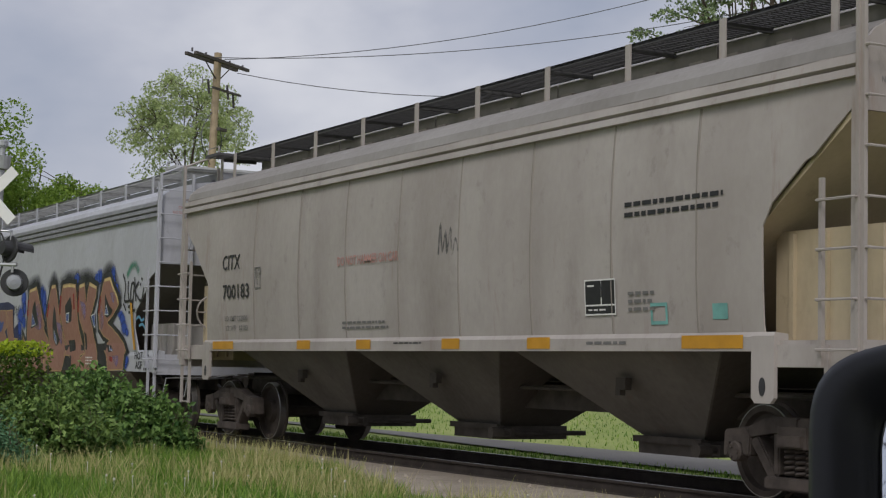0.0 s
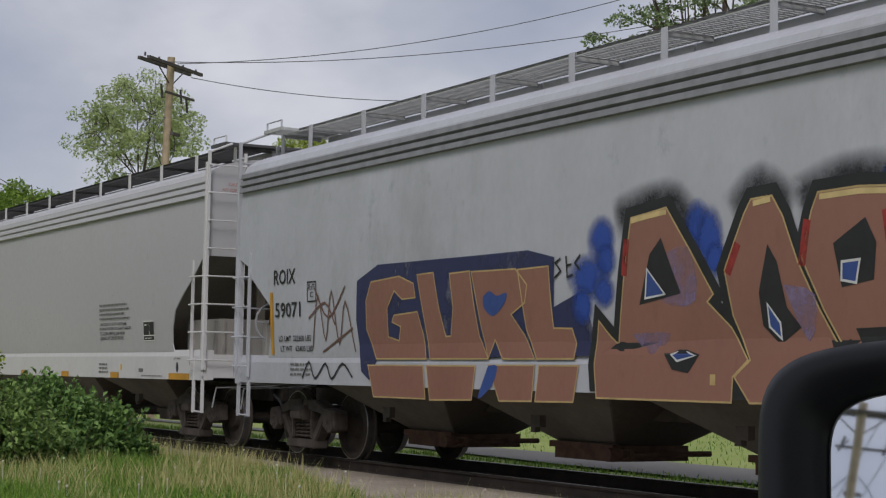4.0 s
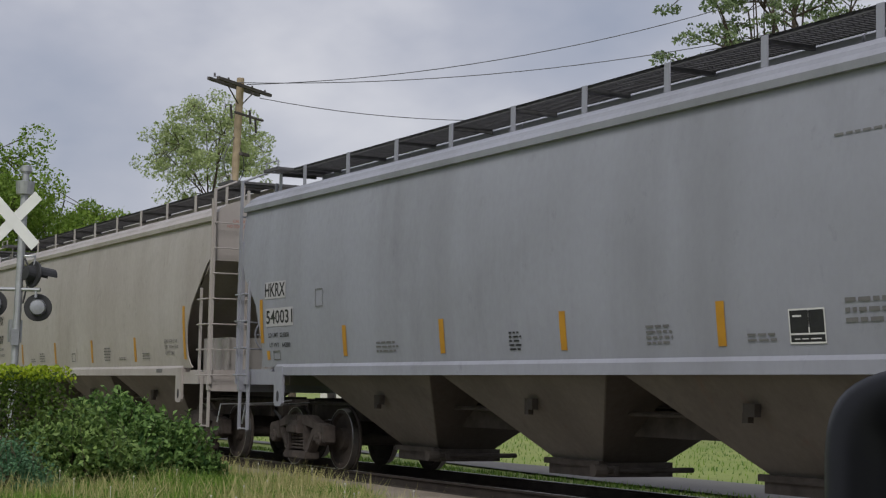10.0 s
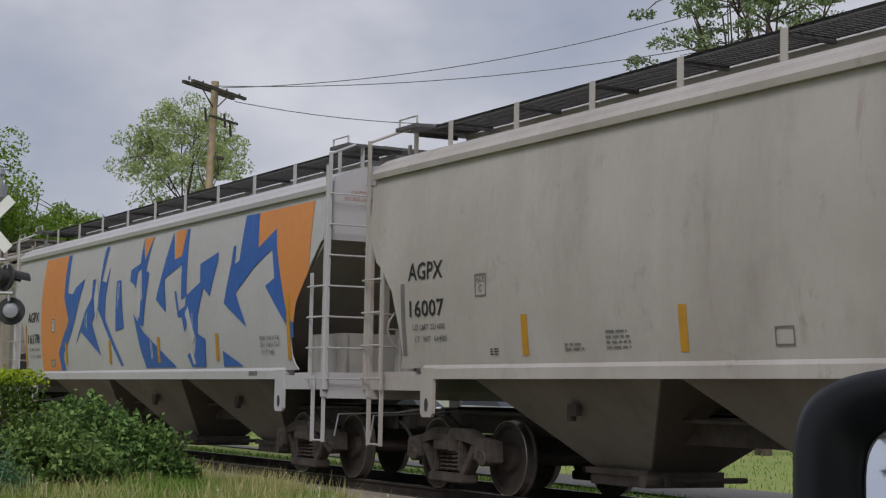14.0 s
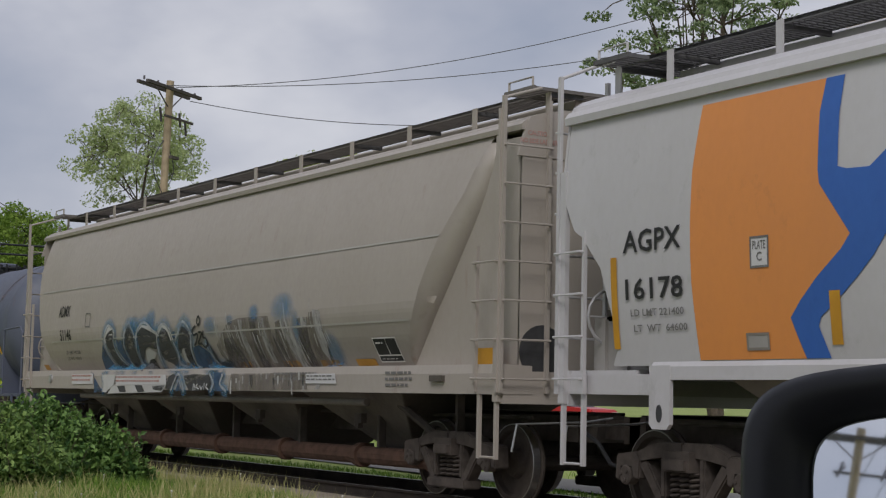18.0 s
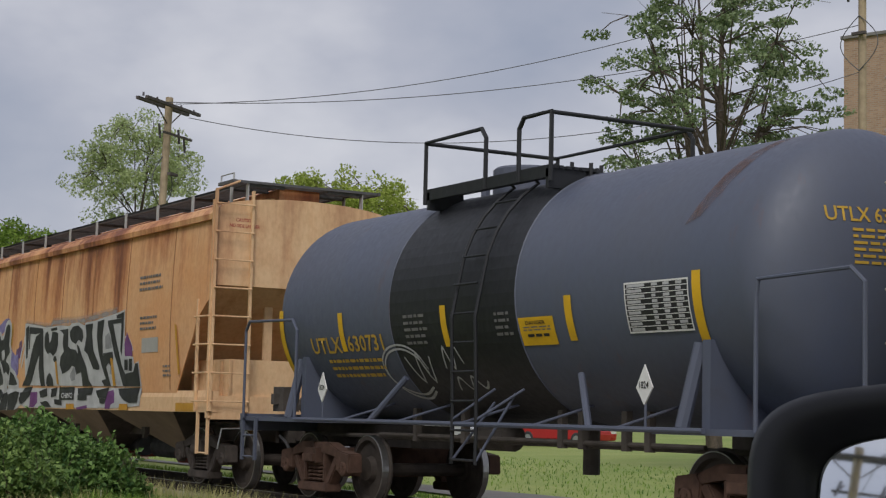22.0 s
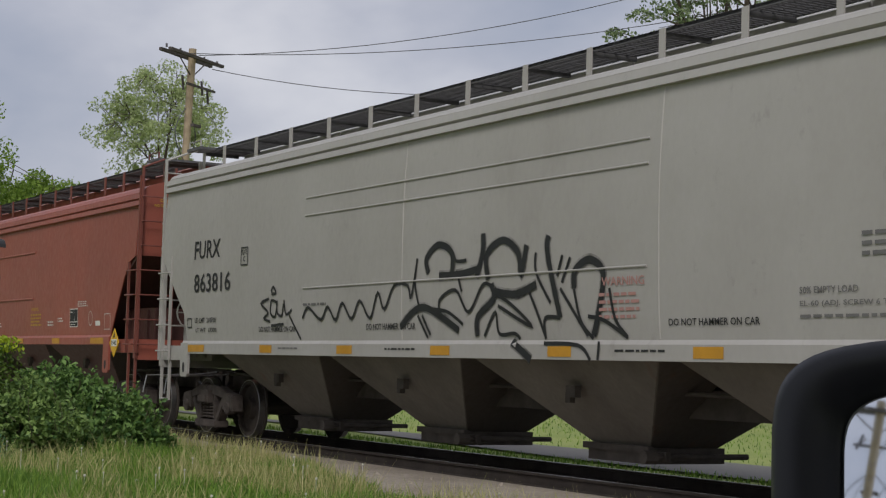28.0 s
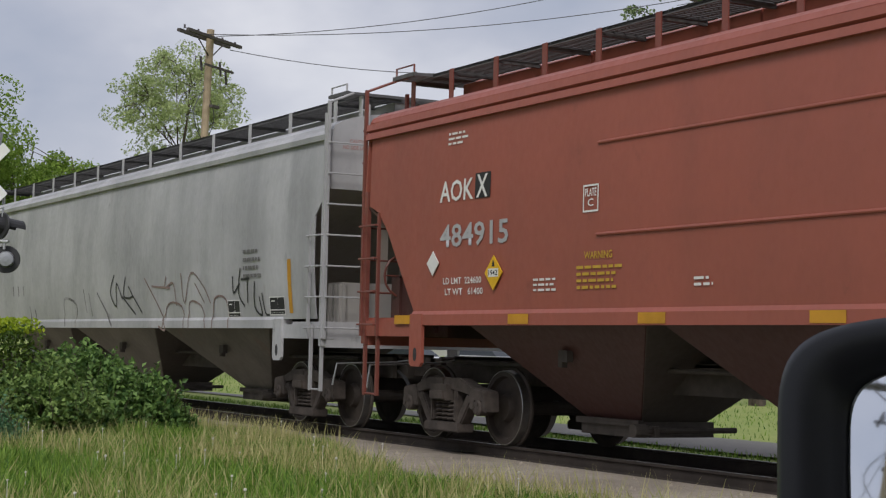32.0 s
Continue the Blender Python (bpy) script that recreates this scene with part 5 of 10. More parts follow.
def build_aokx():
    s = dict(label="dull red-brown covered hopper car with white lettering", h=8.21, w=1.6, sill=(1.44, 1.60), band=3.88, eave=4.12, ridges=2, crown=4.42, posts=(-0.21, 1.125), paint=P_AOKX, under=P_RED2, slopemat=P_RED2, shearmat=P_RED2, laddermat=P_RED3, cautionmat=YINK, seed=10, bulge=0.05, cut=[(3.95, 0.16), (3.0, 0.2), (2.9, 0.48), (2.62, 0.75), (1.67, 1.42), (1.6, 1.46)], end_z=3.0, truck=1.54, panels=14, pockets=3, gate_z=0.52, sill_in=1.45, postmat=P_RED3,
             reflectors=sill_marks([(-7.2, -6.6), (-4.4, -3.96), (-1.88, -1.42), (0.67, 1.13), (3.23, 3.72), (5.7, 6.67)], 1.455, 1.565))
    car, wide = hopper_car(s)
    rows = [("text", "AOK", -6.07, 2.92, -5.25, 3.18, WHITE), ("plate", 0, -5.22, 2.92, -4.86, 3.22, INK), ("text", "X", -5.18, 2.93, -4.92, 3.2, WHITE), ("text", "484915", -6.04, 2.37, -4.43, 2.65, P_LAST), ("text", "LD LMT  224600", -5.96, 1.93, -5.04, 2.01, WHITE), ("text", "LT WT   61400", -5.92, 1.8, -5.01, 1.88, WHITE), ("text", "WARNING", -2.88, 2.13, -2.36, 2.21, YINK), ("bars", 4, -3.03, 1.78, -2.15, 2.06, YINK), ("bars", 3, -5.92, 3.58, -5.4, 3.76, WHITE), ("bars", 3, -3.9, 1.78, -3.4, 1.95, WHITE), ("text", "WARNING", 1.62, 2.12, 2.12, 2.19, YINK), ("bars", 4, 1.58, 1.78, 2.4, 2.06, YINK), ("bars", 3, 4.8, 2.14, 5.5, 2.26, WHITE), ("plate", 0, 5.88, 1.79, 6.16, 1.88, WHITE), ("bars", 2, 2.8, 1.78, 3.2, 1.9, WHITE), ("bars", 2, 3.5, 1.86, 3.85, 1.96, WHITE), ("bars", 2, -1.0, 1.78, -0.7, 1.9, WHITE), ("bars", 2, 6.9, 1.5, 7.2, 1.58, WHITE), ("frame", 0.012, 6.42, 1.72, 6.75, 2.0, WHITE)] + plate_c(-2.9, 2.63, -2.63, 2.9, WHITE) + umler(4.31, 1.78, 4.8, 2.12)
    oval = bmesh.new()
    ribbon(oval, [(5.59 + 0.11 * math.cos(a), 1.93 + 0.13 * math.sin(a)) for a in np.linspace(0, 2 * math.pi, 20)[:-1]], 0.014, True)
    part("stencil_ring", laid(oval, wide, 0.007), WHITE, car)
    label_all(car, wide, rows, (1.605, wide(1.6) + 0.032))
    for z in (3.34, 2.38):
        part("pressed_bead", rods(0.02, (-2.65, -wide(z) - 0.002, z), (1.72, -wide(z) - 0.002, z)), P_AOKX, car)
    diamond(car, 7.25, -1.655, 1.47, 0.26, "1942")
    diamond(car, -4.74, -wide(2.04) - 0.012, 2.04, 0.2, "1942", "faded yellow placard diamond")
    diamond(car, -6.2, -wide(2.2) - 0.012, 2.19, 0.15, "", "white placard holder", WHITE)
    add(car, -204.89)


def diamond(car, x, y, z, r, digits, label="yellow placard diamond with black digits", m=None):
    bm = slab(bmesh.new(), [(x - r, z), (x, z - r), (x + r, z), (x, z + r)], y - 0.012, y - 0.002)
    p = part("placard", bm, m or YELLOW, car, label)
    if digits:
        t = text_bm(digits, x - r * 0.5, z - r * 0.16, x + r * 0.5, z + r * 0.16)
        for v in t.verts:
            v.co.y = y - 0.016
        part("number", t, INK, p)
        part("digit_panel", slab(bmesh.new(), rect(x - r * 0.58, z - r * 0.24, x + r * 0.58, z + r * 0.24), y - 0.0145, y - 0.0125), WHITE, p)
        f = slab(bmesh.new(), [(x - r * 0.14, z + r * 0.36), (x + r * 0.14, z + r * 0.36), (x + r * 0.1, z + r * 0.55), (x, z + r * 0.72), (x - r * 0.1, z + r * 0.55)], y - 0.016, y - 0.0125)
        part("flame_sign", f, INK, p)


def build_last():
    rows = strips((8.9,), 1.62, 2.4) + umler(6.5, 1.47 + 0.1, 7.0, 1.83) + umler(8.2, 1.6, 8.75, 1.86) + [("bars", 4, 7.2, 2.1, 8.0, 2.6, SOFTINK)]
    car, wide = trinity("grey covered hopper car with thin black graffiti tags", 10.2, P_LAST, 12, -224.5, rows, panels=15, cut=[(3.9, 0.08), (3.2, 0.1), (2.98, 0.34), (1.72, 0.4), (1.56, 0.4)])
    graffiti_scrawl(car, wide)


# ---- graffiti: sprayed bands and fields on the sheets

G_BROWN = paint("graffiti_brown", (0.27, 0.125, 0.09), (0.16, 0.075, 0.06), 0.5, 0.0, 0.5, 0.4, 21)
G_BLUE = paint("graffiti_blue", (0.035, 0.075, 0.27), (0.02, 0.03, 0.1), 0.4, 0.0, 0.5, 0.4, 22)
G_ORANGE = paint("graffiti_orange", (0.66, 0.245, 0.06), (0.45, 0.19, 0.08), 0.4, 0.0, 0.5, 0.5, 23)
G_CLEAR = paint("graffiti_royal_blue", (0.03, 0.115, 0.42), (0.02, 0.06, 0.2), 0.3, 0.0, 0.5, 0.4, 24)
G_PALE = paint("graffiti_pale_grey", (0.50, 0.51, 0.53), (0.36, 0.36, 0.37), 0.3, 0.0, 0.5, 0.4, 25)
G_BLACK = flat("graffiti_black", (0.018, 0.018, 0.02), 0.5, 0, 0.4, 3)
G_WHITE = flat("graffiti_white", (0.62, 0.62, 0.62), 0.55, 0, 0.2, 3)
G_TAN = flat("graffiti_edge_yellow", (0.50, 0.36, 0.16), 0.6, 0, 0.3, 3)
G_SKY = paint("graffiti_sky_blue", (0.08, 0.27, 0.42), (0.2, 0.25, 0.27), 0.7, 0.0, 0.6, 0.5, 26)
G_MIST = paint("graffiti_worn_white", (0.52, 0.52, 0.52), (0.40, 0.36, 0.31), 0.7, 0.0, 0.6, 0.7, 27)
G_PURPLE = flat("graffiti_purple", (0.16, 0.045, 0.18), 0.6, 0, 0.3, 3)


def over(wide, sillw):
    return (lambda z: max(wide(z), sillw[1]) if z < sillw[0] else wide(z)) if sillw else wide


def spray(car, wide, m, strokes, width, off, name="graffiti", sillw=None, smooth=0, foot=None):
    """Bands of paint along strokes, each a hair above the one before."""
    for i, st in enumerate(strokes):
        bm = ribbon(bmesh.new(), curve(st, smooth) if smooth and len(st) > 2 else st, width)
        part(name, laid(bm, over(wide, sillw), off + 0.00015 * i, foot=foot), m, car)


def thin_out(bm, made):
    """Writes the density of each vertex into the mesh's u coordinate."""
    uv = bm.loops.layers.uv.new("density")
    for f in bm.faces:
        for lp in f.loops:
            lp[uv].uv = (made[lp.vert], 0.5)


def mist(car, wide, m, strokes, width, off, name="graffiti_mist", sillw=None, smooth=3):
    """Soft bands of sprayed paint along strokes, thinning out to both sides and at the ends."""
    rows = ((-0.5, 0.0), (-0.3, 0.45), (-0.1, 0.95), (0.1, 0.95), (0.3, 0.45), (0.5, 0.0))
    for i, st in enumerate(strokes):
        p = [Vector(q) for q in (curve(st, smooth) if smooth and len(st) > 2 else st)]
        p = [p[0] + (p[0] - p[1]).normalized() * width * 0.3] + p + [p[-1] + (p[-1] - p[-2]).normalized() * width * 0.3]
        bm, made = bmesh.new(), {}
        last = None
        for k, c in enumerate(p):
            d = (p[min(k + 1, len(p) - 1)] - p[max(k - 1, 0)]).normalized()
            line = []
            for a, dens in rows:
                v = bm.verts.new((c.x - d.y * a * width, 0, c.y + d.x * a * width))
                made[v] = dens if 0 < k < len(p) - 1 else 0.0
                line.append(v)
            if last:
                for q in range(len(rows) - 1):
                    bm.faces.new((last[q], last[q + 1], line[q + 1], line[q]))
            last = line
        thin_out(bm, made)
        part(name, laid(bm, over(wide, sillw), off + 0.0001 * i), m, car)


def puffs(car, wide, m, rows, off, name="graffiti_puff", sillw=None):
    """Round bursts of spray: rows of (x, z, half-width, half-height)."""
    for i, (x, z, a, b) in enumerate(rows):
        bm = bmesh.new()
        mid = bm.verts.new((x, 0, z))
        made = {mid: 1.0}
        rings = []
        for f, dens in ((0.4, 0.9), (0.7, 0.5), (1.0, 0.0)):
            ring = []
            for k in range(14):
                t = 2 * math.pi * k / 14
                v = bm.verts.new((x + a * f * math.cos(t), 0, z + b * f * math.sin(t)))
                made[v] = dens
                ring.append(v)
            rings.append(ring)
        for k in range(14):
            j = (k + 1) % 14
            bm.faces.new((mid, rings[0][k], rings[0][j]))
            for p, q in zip(rings, rings[1:]):
                bm.faces.new((p[k], q[k], q[j], p[j]))
        thin_out(bm, made)
        part(name, laid(bm, over(wide, sillw), off + 0.0001 * i), m, car)


def patch(poly):
    """A flat patch within a closed outline that may cross itself."""
    n = len(poly)
    vs, es, fs = geometry.delaunay_2d_cdt([Vector(p) for p in poly], [(i, (i + 1) % n) for i in range(n)], [], 1, 1e-4)[:3]
    bm = bmesh.new()
    pts = [bm.verts.new((v.x, 0, v.y)) for v in vs]
    for f in fs:
        bm.faces.new([pts[q] for q in f])
    return bm


def fields(car, wide, m, polys, off, name="graffiti", sillw=None, round_off=0):
    for i, p in enumerate(polys):
        if round_off:
            p = [tuple(v) for v in curve(list(p) + [p[0]], round_off)][:-1]
        part(name, laid(patch(p), over(wide, sillw), off + 0.0002 * i), m, car)


def rims(car, wide, m, polys, width, off, name="graffiti_outline", sillw=None, round_off=0, foot=None):
    """Bands along closed outlines."""
    for i, p in enumerate(polys):
        if round_off:
            p = [tuple(v) for v in curve(list(p) + [p[0]], round_off)][:-1]
        part(name, laid(ribbon(bmesh.new(), p, width, True), over(wide, sillw), off + 0.00015 * i, foot=foot), m, car)


# block letters on a unit square, as strokes
def graffiti_boaks(car, wide, sw):
    """Two words in brown letters with yellow edges, black outlines and blue flames."""
    big = [
        [(0.61, 2.73), (0.9, 2.76), (1.17, 2.79), (1.33, 2.6), (1.54, 2.35), (1.85, 1.95), (1.76, 1.88), (2.09, 1.64), (2.31, 1.35), (2.1, 1.2), (2.08, 0.97), (-0.01, 0.97), (-0.05, 1.3), (0.04, 1.74), (0.22, 1.59), (0.36, 1.5), (0.49, 2.17)],
        [(2.02, 2.16), (2.3, 2.65), (2.39, 2.77), (2.67, 2.78), (2.81, 2.59), (2.99, 2.19), (3.23, 1.79), (3.47, 1.44), (3.42, 1.31), (3.19, 0.98), (2.33, 0.97), (2.12, 1.2), (2.34, 1.35), (2.12, 1.75)],
    ]
    big += [
        [(3.04, 2.22), (3.17, 2.61), (3.25, 2.76), (3.73, 2.77), (4.16, 2.74), (4.23, 2.55), (4.29, 2.17), (4.44, 1.8), (4.7, 1.43), (4.81, 1.35), (4.5, 1.31), (4.44, 1.01), (3.92, 1.0), (3.72, 1.3), (3.33, 1.31), (3.52, 1.44), (3.3, 1.76)],
        [(4.44, 2.71), (4.79, 2.75), (4.87, 2.51), (4.92, 2.3), (5.02, 2.56), (5.13, 2.75), (5.61, 2.65), (5.59, 2.47), (5.36, 2.22), (5.23, 2.08), (5.41, 1.69), (5.64, 1.35), (5.68, 1.03), (4.6, 1.01), (4.52, 1.25), (4.83, 1.36), (4.76, 1.73), (4.45, 2.04), (4.39, 2.35)],
    ]
    big += [
        [(6.04, 2.69), (6.12, 2.78), (6.47, 2.8), (6.66, 2.63), (6.94, 2.43), (7.04, 2.28), (6.84, 2.16), (6.61, 2.04), (6.39, 1.98), (6.32, 1.92), (6.57, 1.84), (6.99, 1.68), (7.28, 1.54), (7.43, 1.4), (7.33, 1.32), (7.28, 1.05), (6.35, 1.03), (6.29, 1.19), (6.23, 1.32), (6.07, 1.43), (6.26, 1.53), (6.42, 1.6), (6.06, 1.68), (5.78, 1.84), (5.75, 2.12), (5.86, 2.4)],
    ]
    holes = [
        [(0.73, 1.88), (0.91, 2.36), (1.09, 2.51), (1.38, 1.97)],
        [(2.48, 1.94), (2.61, 2.36), (2.73, 2.2), (2.84, 1.8), (3.01, 1.63), (2.74, 1.48), (2.52, 1.65)],
        [(3.43, 2.32), (3.81, 2.51), (3.93, 2.3), (3.89, 2.0), (3.52, 1.95)],
        [(3.66, 1.61), (4.12, 1.62), (4.19, 1.41), (3.79, 1.37)],
        [(4.78, 1.78), (4.93, 1.73), (4.98, 1.42), (4.87, 1.42)],
        [(5.19, 2.07), (5.55, 2.14), (5.59, 1.78), (5.47, 1.71)],
        [(6.18, 2.07), (6.17, 2.5), (6.43, 2.27), (6.66, 2.17), (6.56, 2.09), (6.33, 2.03)],
        [(6.22, 1.52), (6.52, 1.5), (6.68, 1.4), (6.38, 1.37)],
        [(3.77, 1.3), (3.9, 1.3), (3.88, 1.12), (4.09, 1.02), (3.73, 1.02)],
    ]
    holes += [
        [(1.08, 1.43), (1.34, 1.47), (1.63, 1.4), (1.46, 1.23), (1.22, 1.26)],
    ]
    slits = [
        [(0.87, 2.22), (1.14, 1.97), (0.83, 1.94)],
        [(2.59, 1.84), (2.75, 1.67), (2.76, 1.53), (2.61, 1.64)],
        [(3.53, 2.16), (3.74, 2.17), (3.69, 1.98), (3.52, 2.01)],
        [(5.29, 2.09), (5.51, 2.12), (5.55, 1.85), (5.43, 1.9)],
        [(6.19, 2.1), (6.28, 2.27), (6.39, 2.09)],
        [(6.42, 1.49), (6.53, 1.47), (6.64, 1.4), (6.47, 1.42)],
        [(1.21, 1.4), (1.38, 1.44), (1.57, 1.39), (1.3, 1.34)],
    ]
    tag = [
        [(7.25, 2.83), (7.42, 2.61), (7.36, 2.33), (7.66, 2.33)],
        [(7.57, 2.69), (7.6, 2.39), (7.83, 2.29), (7.92, 2.61), (7.77, 2.62), (7.72, 2.37), (7.83, 2.29)],
        [(7.94, 2.75), (8.03, 2.31)],
        [(8.18, 2.65), (7.98, 2.5), (8.33, 2.3), (8.47, 2.54)],
        [(8.33, 2.72), (8.39, 2.68)],
        [(8.25, 2.62), (8.32, 2.59)],
        [(7.3, 2.28), (7.46, 2.14)],
        [(7.57, 2.21), (7.69, 2.22)],
        [(7.6, 2.1), (7.7, 2.11)],
        [(7.86, 2.25), (7.83, 2.14), (7.98, 2.15)],
    ]
    small = [
        [(-4.87, 2.32), (-4.13, 2.36), (-3.77, 2.26), (-3.73, 2.09), (-4.06, 2.08), (-4.26, 2.19), (-4.45, 1.98), (-4.44, 1.63), (-4.17, 1.58), (-4.11, 1.75), (-4.33, 1.81), (-4.28, 1.89), (-3.69, 1.92), (-3.55, 1.63), (-3.49, 1.36), (-4.75, 1.36), (-5.01, 1.73), (-5.01, 2.08)],
        [(-3.68, 2.36), (-3.29, 2.37), (-3.17, 1.95), (-3.03, 1.62), (-2.91, 1.62), (-2.84, 1.95), (-2.91, 2.34), (-2.46, 2.35), (-2.37, 1.94), (-2.28, 1.61), (-2.09, 1.36), (-3.4, 1.36), (-3.49, 1.71)],
        [(-2.42, 2.34), (-1.49, 2.33), (-1.27, 2.15), (-1.32, 1.96), (-1.6, 1.84), (-1.34, 1.61), (-1.15, 1.36), (-1.79, 1.36), (-1.95, 1.57), (-2.09, 1.36), (-2.22, 1.68)],
    ]
    small += [
        [(-1.45, 2.32), (-0.85, 2.33), (-0.81, 1.91), (-0.78, 1.68), (-0.44, 1.67), (-0.37, 1.52), (-0.41, 1.36), (-1.11, 1.36), (-1.3, 1.67)],
        [(-4.98, 1.28), (-3.57, 1.28), (-3.5, 0.89), (-4.81, 0.89)],
        [(-3.49, 1.28), (-2.37, 1.28), (-2.44, 0.9), (-3.39, 0.88)],
        [(-2.09, 1.29), (-1.15, 1.29), (-1.2, 0.91), (-1.85, 0.9)],
        [(-1.06, 1.29), (-0.33, 1.29), (-0.42, 0.92), (-1.13, 0.91)],
    ]
    hearts = [
        [(-2.17, 2.05), (-2.03, 2.11), (-1.88, 2.05), (-1.68, 2.08), (-1.73, 1.96), (-1.97, 1.83), (-2.16, 1.93)],
        [(-2.09, 1.28), (-1.9, 1.28), (-2.0, 1.07), (-2.3, 0.92)],
    ]
    cloud = [
        [(-5.3, 1.85), (-5.26, 2.35), (-4.69, 2.53), (-2.43, 2.52), (-1.25, 2.52), (-0.74, 2.42), (-0.77, 1.9), (-0.25, 2.05), (0.05, 1.39), (-4.74, 1.36), (-4.94, 1.09), (-5.17, 1.2)],
    ]

    drops = [(0.1, 2.55, 0.16, 0.2), (0.17, 2.33, 0.13, 0.15), (1.63, 2.62, 0.12, 0.18), (1.81, 2.47, 0.13, 0.24), (1.89, 2.26, 0.1, 0.14), (4.21, 2.85, 0.14, 0.1), (5.55, 2.8, 0.09, 0.11), (5.71, 2.83, 0.1, 0.14), (5.83, 2.85, 0.08, 0.12), (6.64, 2.86, 0.11, 0.14), (6.7, 2.71, 0.08, 0.1)]
    drops += [(6.88, 2.61, 0.08, 0.06), (6.95, 2.51, 0.08, 0.05), (7.12, 2.07, 0.12, 0.08), (7.24, 1.98, 0.12, 0.11), (7.33, 1.82, 0.14, 0.12), (7.48, 1.74, 0.08, 0.07), (-0.15, 2.19, 0.23, 0.19), (0.13, 2.03, 0.13, 0.15), (-0.25, 1.9, 0.13, 0.17), (7.49, 1.21, 0.1, 0.1), (7.42, 1.11, 0.08, 0.07)]
    mist(car, wide, aerosol("black_haze", (0.015, 0.015, 0.018), 0.95, 9), [[(0.45, 2.76), (0.89, 2.84), (1.28, 2.82), (1.66, 2.41)], [(2.23, 2.73), (2.5, 2.88), (2.8, 2.69)], [(3.1, 2.74), (3.55, 2.85), (4.21, 2.83)], [(4.33, 2.79), (4.78, 2.85), (5.06, 2.83), (5.64, 2.7)], [(5.9, 2.57), (6.09, 2.84), (6.47, 2.9), (6.76, 2.66), (7.07, 2.36)]], 0.5, 0.006, "graffiti_halo", None, 3)
    puffs(car, wide, aerosol("blue_burst", (0.02, 0.06, 0.30), 1.3, 4), [(x, z, 1.7 * a, 1.35 * b) for x, z, a, b in drops], 0.0068, "graffiti_burst", sw)
    fields(car, wide, worn("navy_cloud", (0.025, 0.03, 0.09), 0.93, (1, 1, 0.6), 2.5, 5), cloud, 0.0065, "graffiti_shadow", sw)
    fields(car, wide, G_BLACK, [[(-0.06, 1.55), (1.76, 1.58), (4.35, 1.53), (6.05, 1.54), (6.89, 1.53), (7.38, 1.38), (7.27, 1.05), (0.02, 0.97)]], 0.0085, "graffiti_shadow", sw)
    rims(car, wide, G_BLACK, big, 0.22, 0.0095, "graffiti_outline", sw, 0, 1.035)
    fields(car, wide, G_BROWN, big, 0.011, "graffiti_fill", sw)
    rims(car, wide, G_TAN, big, 0.018, 0.0125, "graffiti_edge", sw)
    spray(car, wide, flat("graffiti_cream", (0.62, 0.47, 0.22), 0.6), [[(0.61, 2.7), (0.9, 2.73), (1.17, 2.75)], [(2.42, 2.73), (2.65, 2.75)], [(3.27, 2.72), (3.75, 2.73), (4.13, 2.7)], [(4.46, 2.68), (4.78, 2.71)], [(5.14, 2.71), (5.57, 2.63)], [(6.11, 2.75), (6.46, 2.77), (6.65, 2.61), (6.92, 2.41), (7.0, 2.29)]], 0.05, 0.0137, "graffiti_highlight")
    spray(car, wide, worn("red_overspray", (0.30, 0.03, 0.025), 0.7, (1, 1, 0.6), 4.0, 2), [[(0.54, 2.53), (0.49, 2.17)], [(2.21, 2.39), (2.06, 2.12)], [(3.12, 2.54), (3.04, 2.15)], [(4.39, 2.6), (4.37, 2.17)], [(5.9, 2.46), (5.77, 2.12)], [(4.04, 2.56), (4.09, 2.24)], [(6.44, 1.26), (6.63, 1.23)]], 0.09, 0.0137, "graffiti_shade", sw)
    fields(car, wide, G_BLACK, holes, 0.0145, "graffiti_gap", sw)
    fields(car, wide, G_BLUE, slits, 0.0165, "graffiti_slit", sw)
    rims(car, wide, G_WHITE, slits, 0.022, 0.018, "graffiti_glint", sw)
    lilac = worn("lilac_mist", (0.26, 0.20, 0.34), 0.42, (1, 1, 1), 4.0, 11, 0.25)
    fields(car, wide, lilac, [[(1.0, 2.3), (1.5, 2.4), (1.6, 1.9), (1.1, 1.9)], [(2.8, 2.0), (3.2, 1.9), (3.1, 1.5)], [(4.5, 2.4), (4.9, 2.3), (4.8, 2.0)], [(5.9, 2.3), (6.1, 2.0), (5.9, 1.8)], [(6.5, 2.5), (6.8, 2.5), (6.7, 2.3)], [(6.6, 1.3), (7.0, 1.3), (6.9, 1.1)], [(0.6, 1.6), (1.2, 1.6), (0.9, 1.4)]], 0.0142, "graffiti_mist", sw, 3)
    fields(car, wide, G_BROWN, small, 0.0095, "graffiti_fill", sw)
    rims(car, wide, G_TAN, small, 0.018, 0.0115, "graffiti_edge", sw)
    fields(car, wide, G_BLUE, hearts, 0.013, "graffiti_gap", sw, 3)
    spray(car, wide, INK, tag, 0.05, 0.010, "spray_tag", None, 4)
    mist(car, wide, aerosol("green_mist", (0.05, 0.22, 0.14), 0.8, 12), [[(7.5, 2.8), (7.7, 2.95), (7.95, 2.97), (8.15, 2.85)]], 0.2, 0.008, "spray_mist", None, 4)
    fields(car, wide, ORANGE, [[(7.72, 2.28), (7.84, 2.28), (7.98, 1.42), (7.86, 1.42)]], 0.019, "marker_strip")
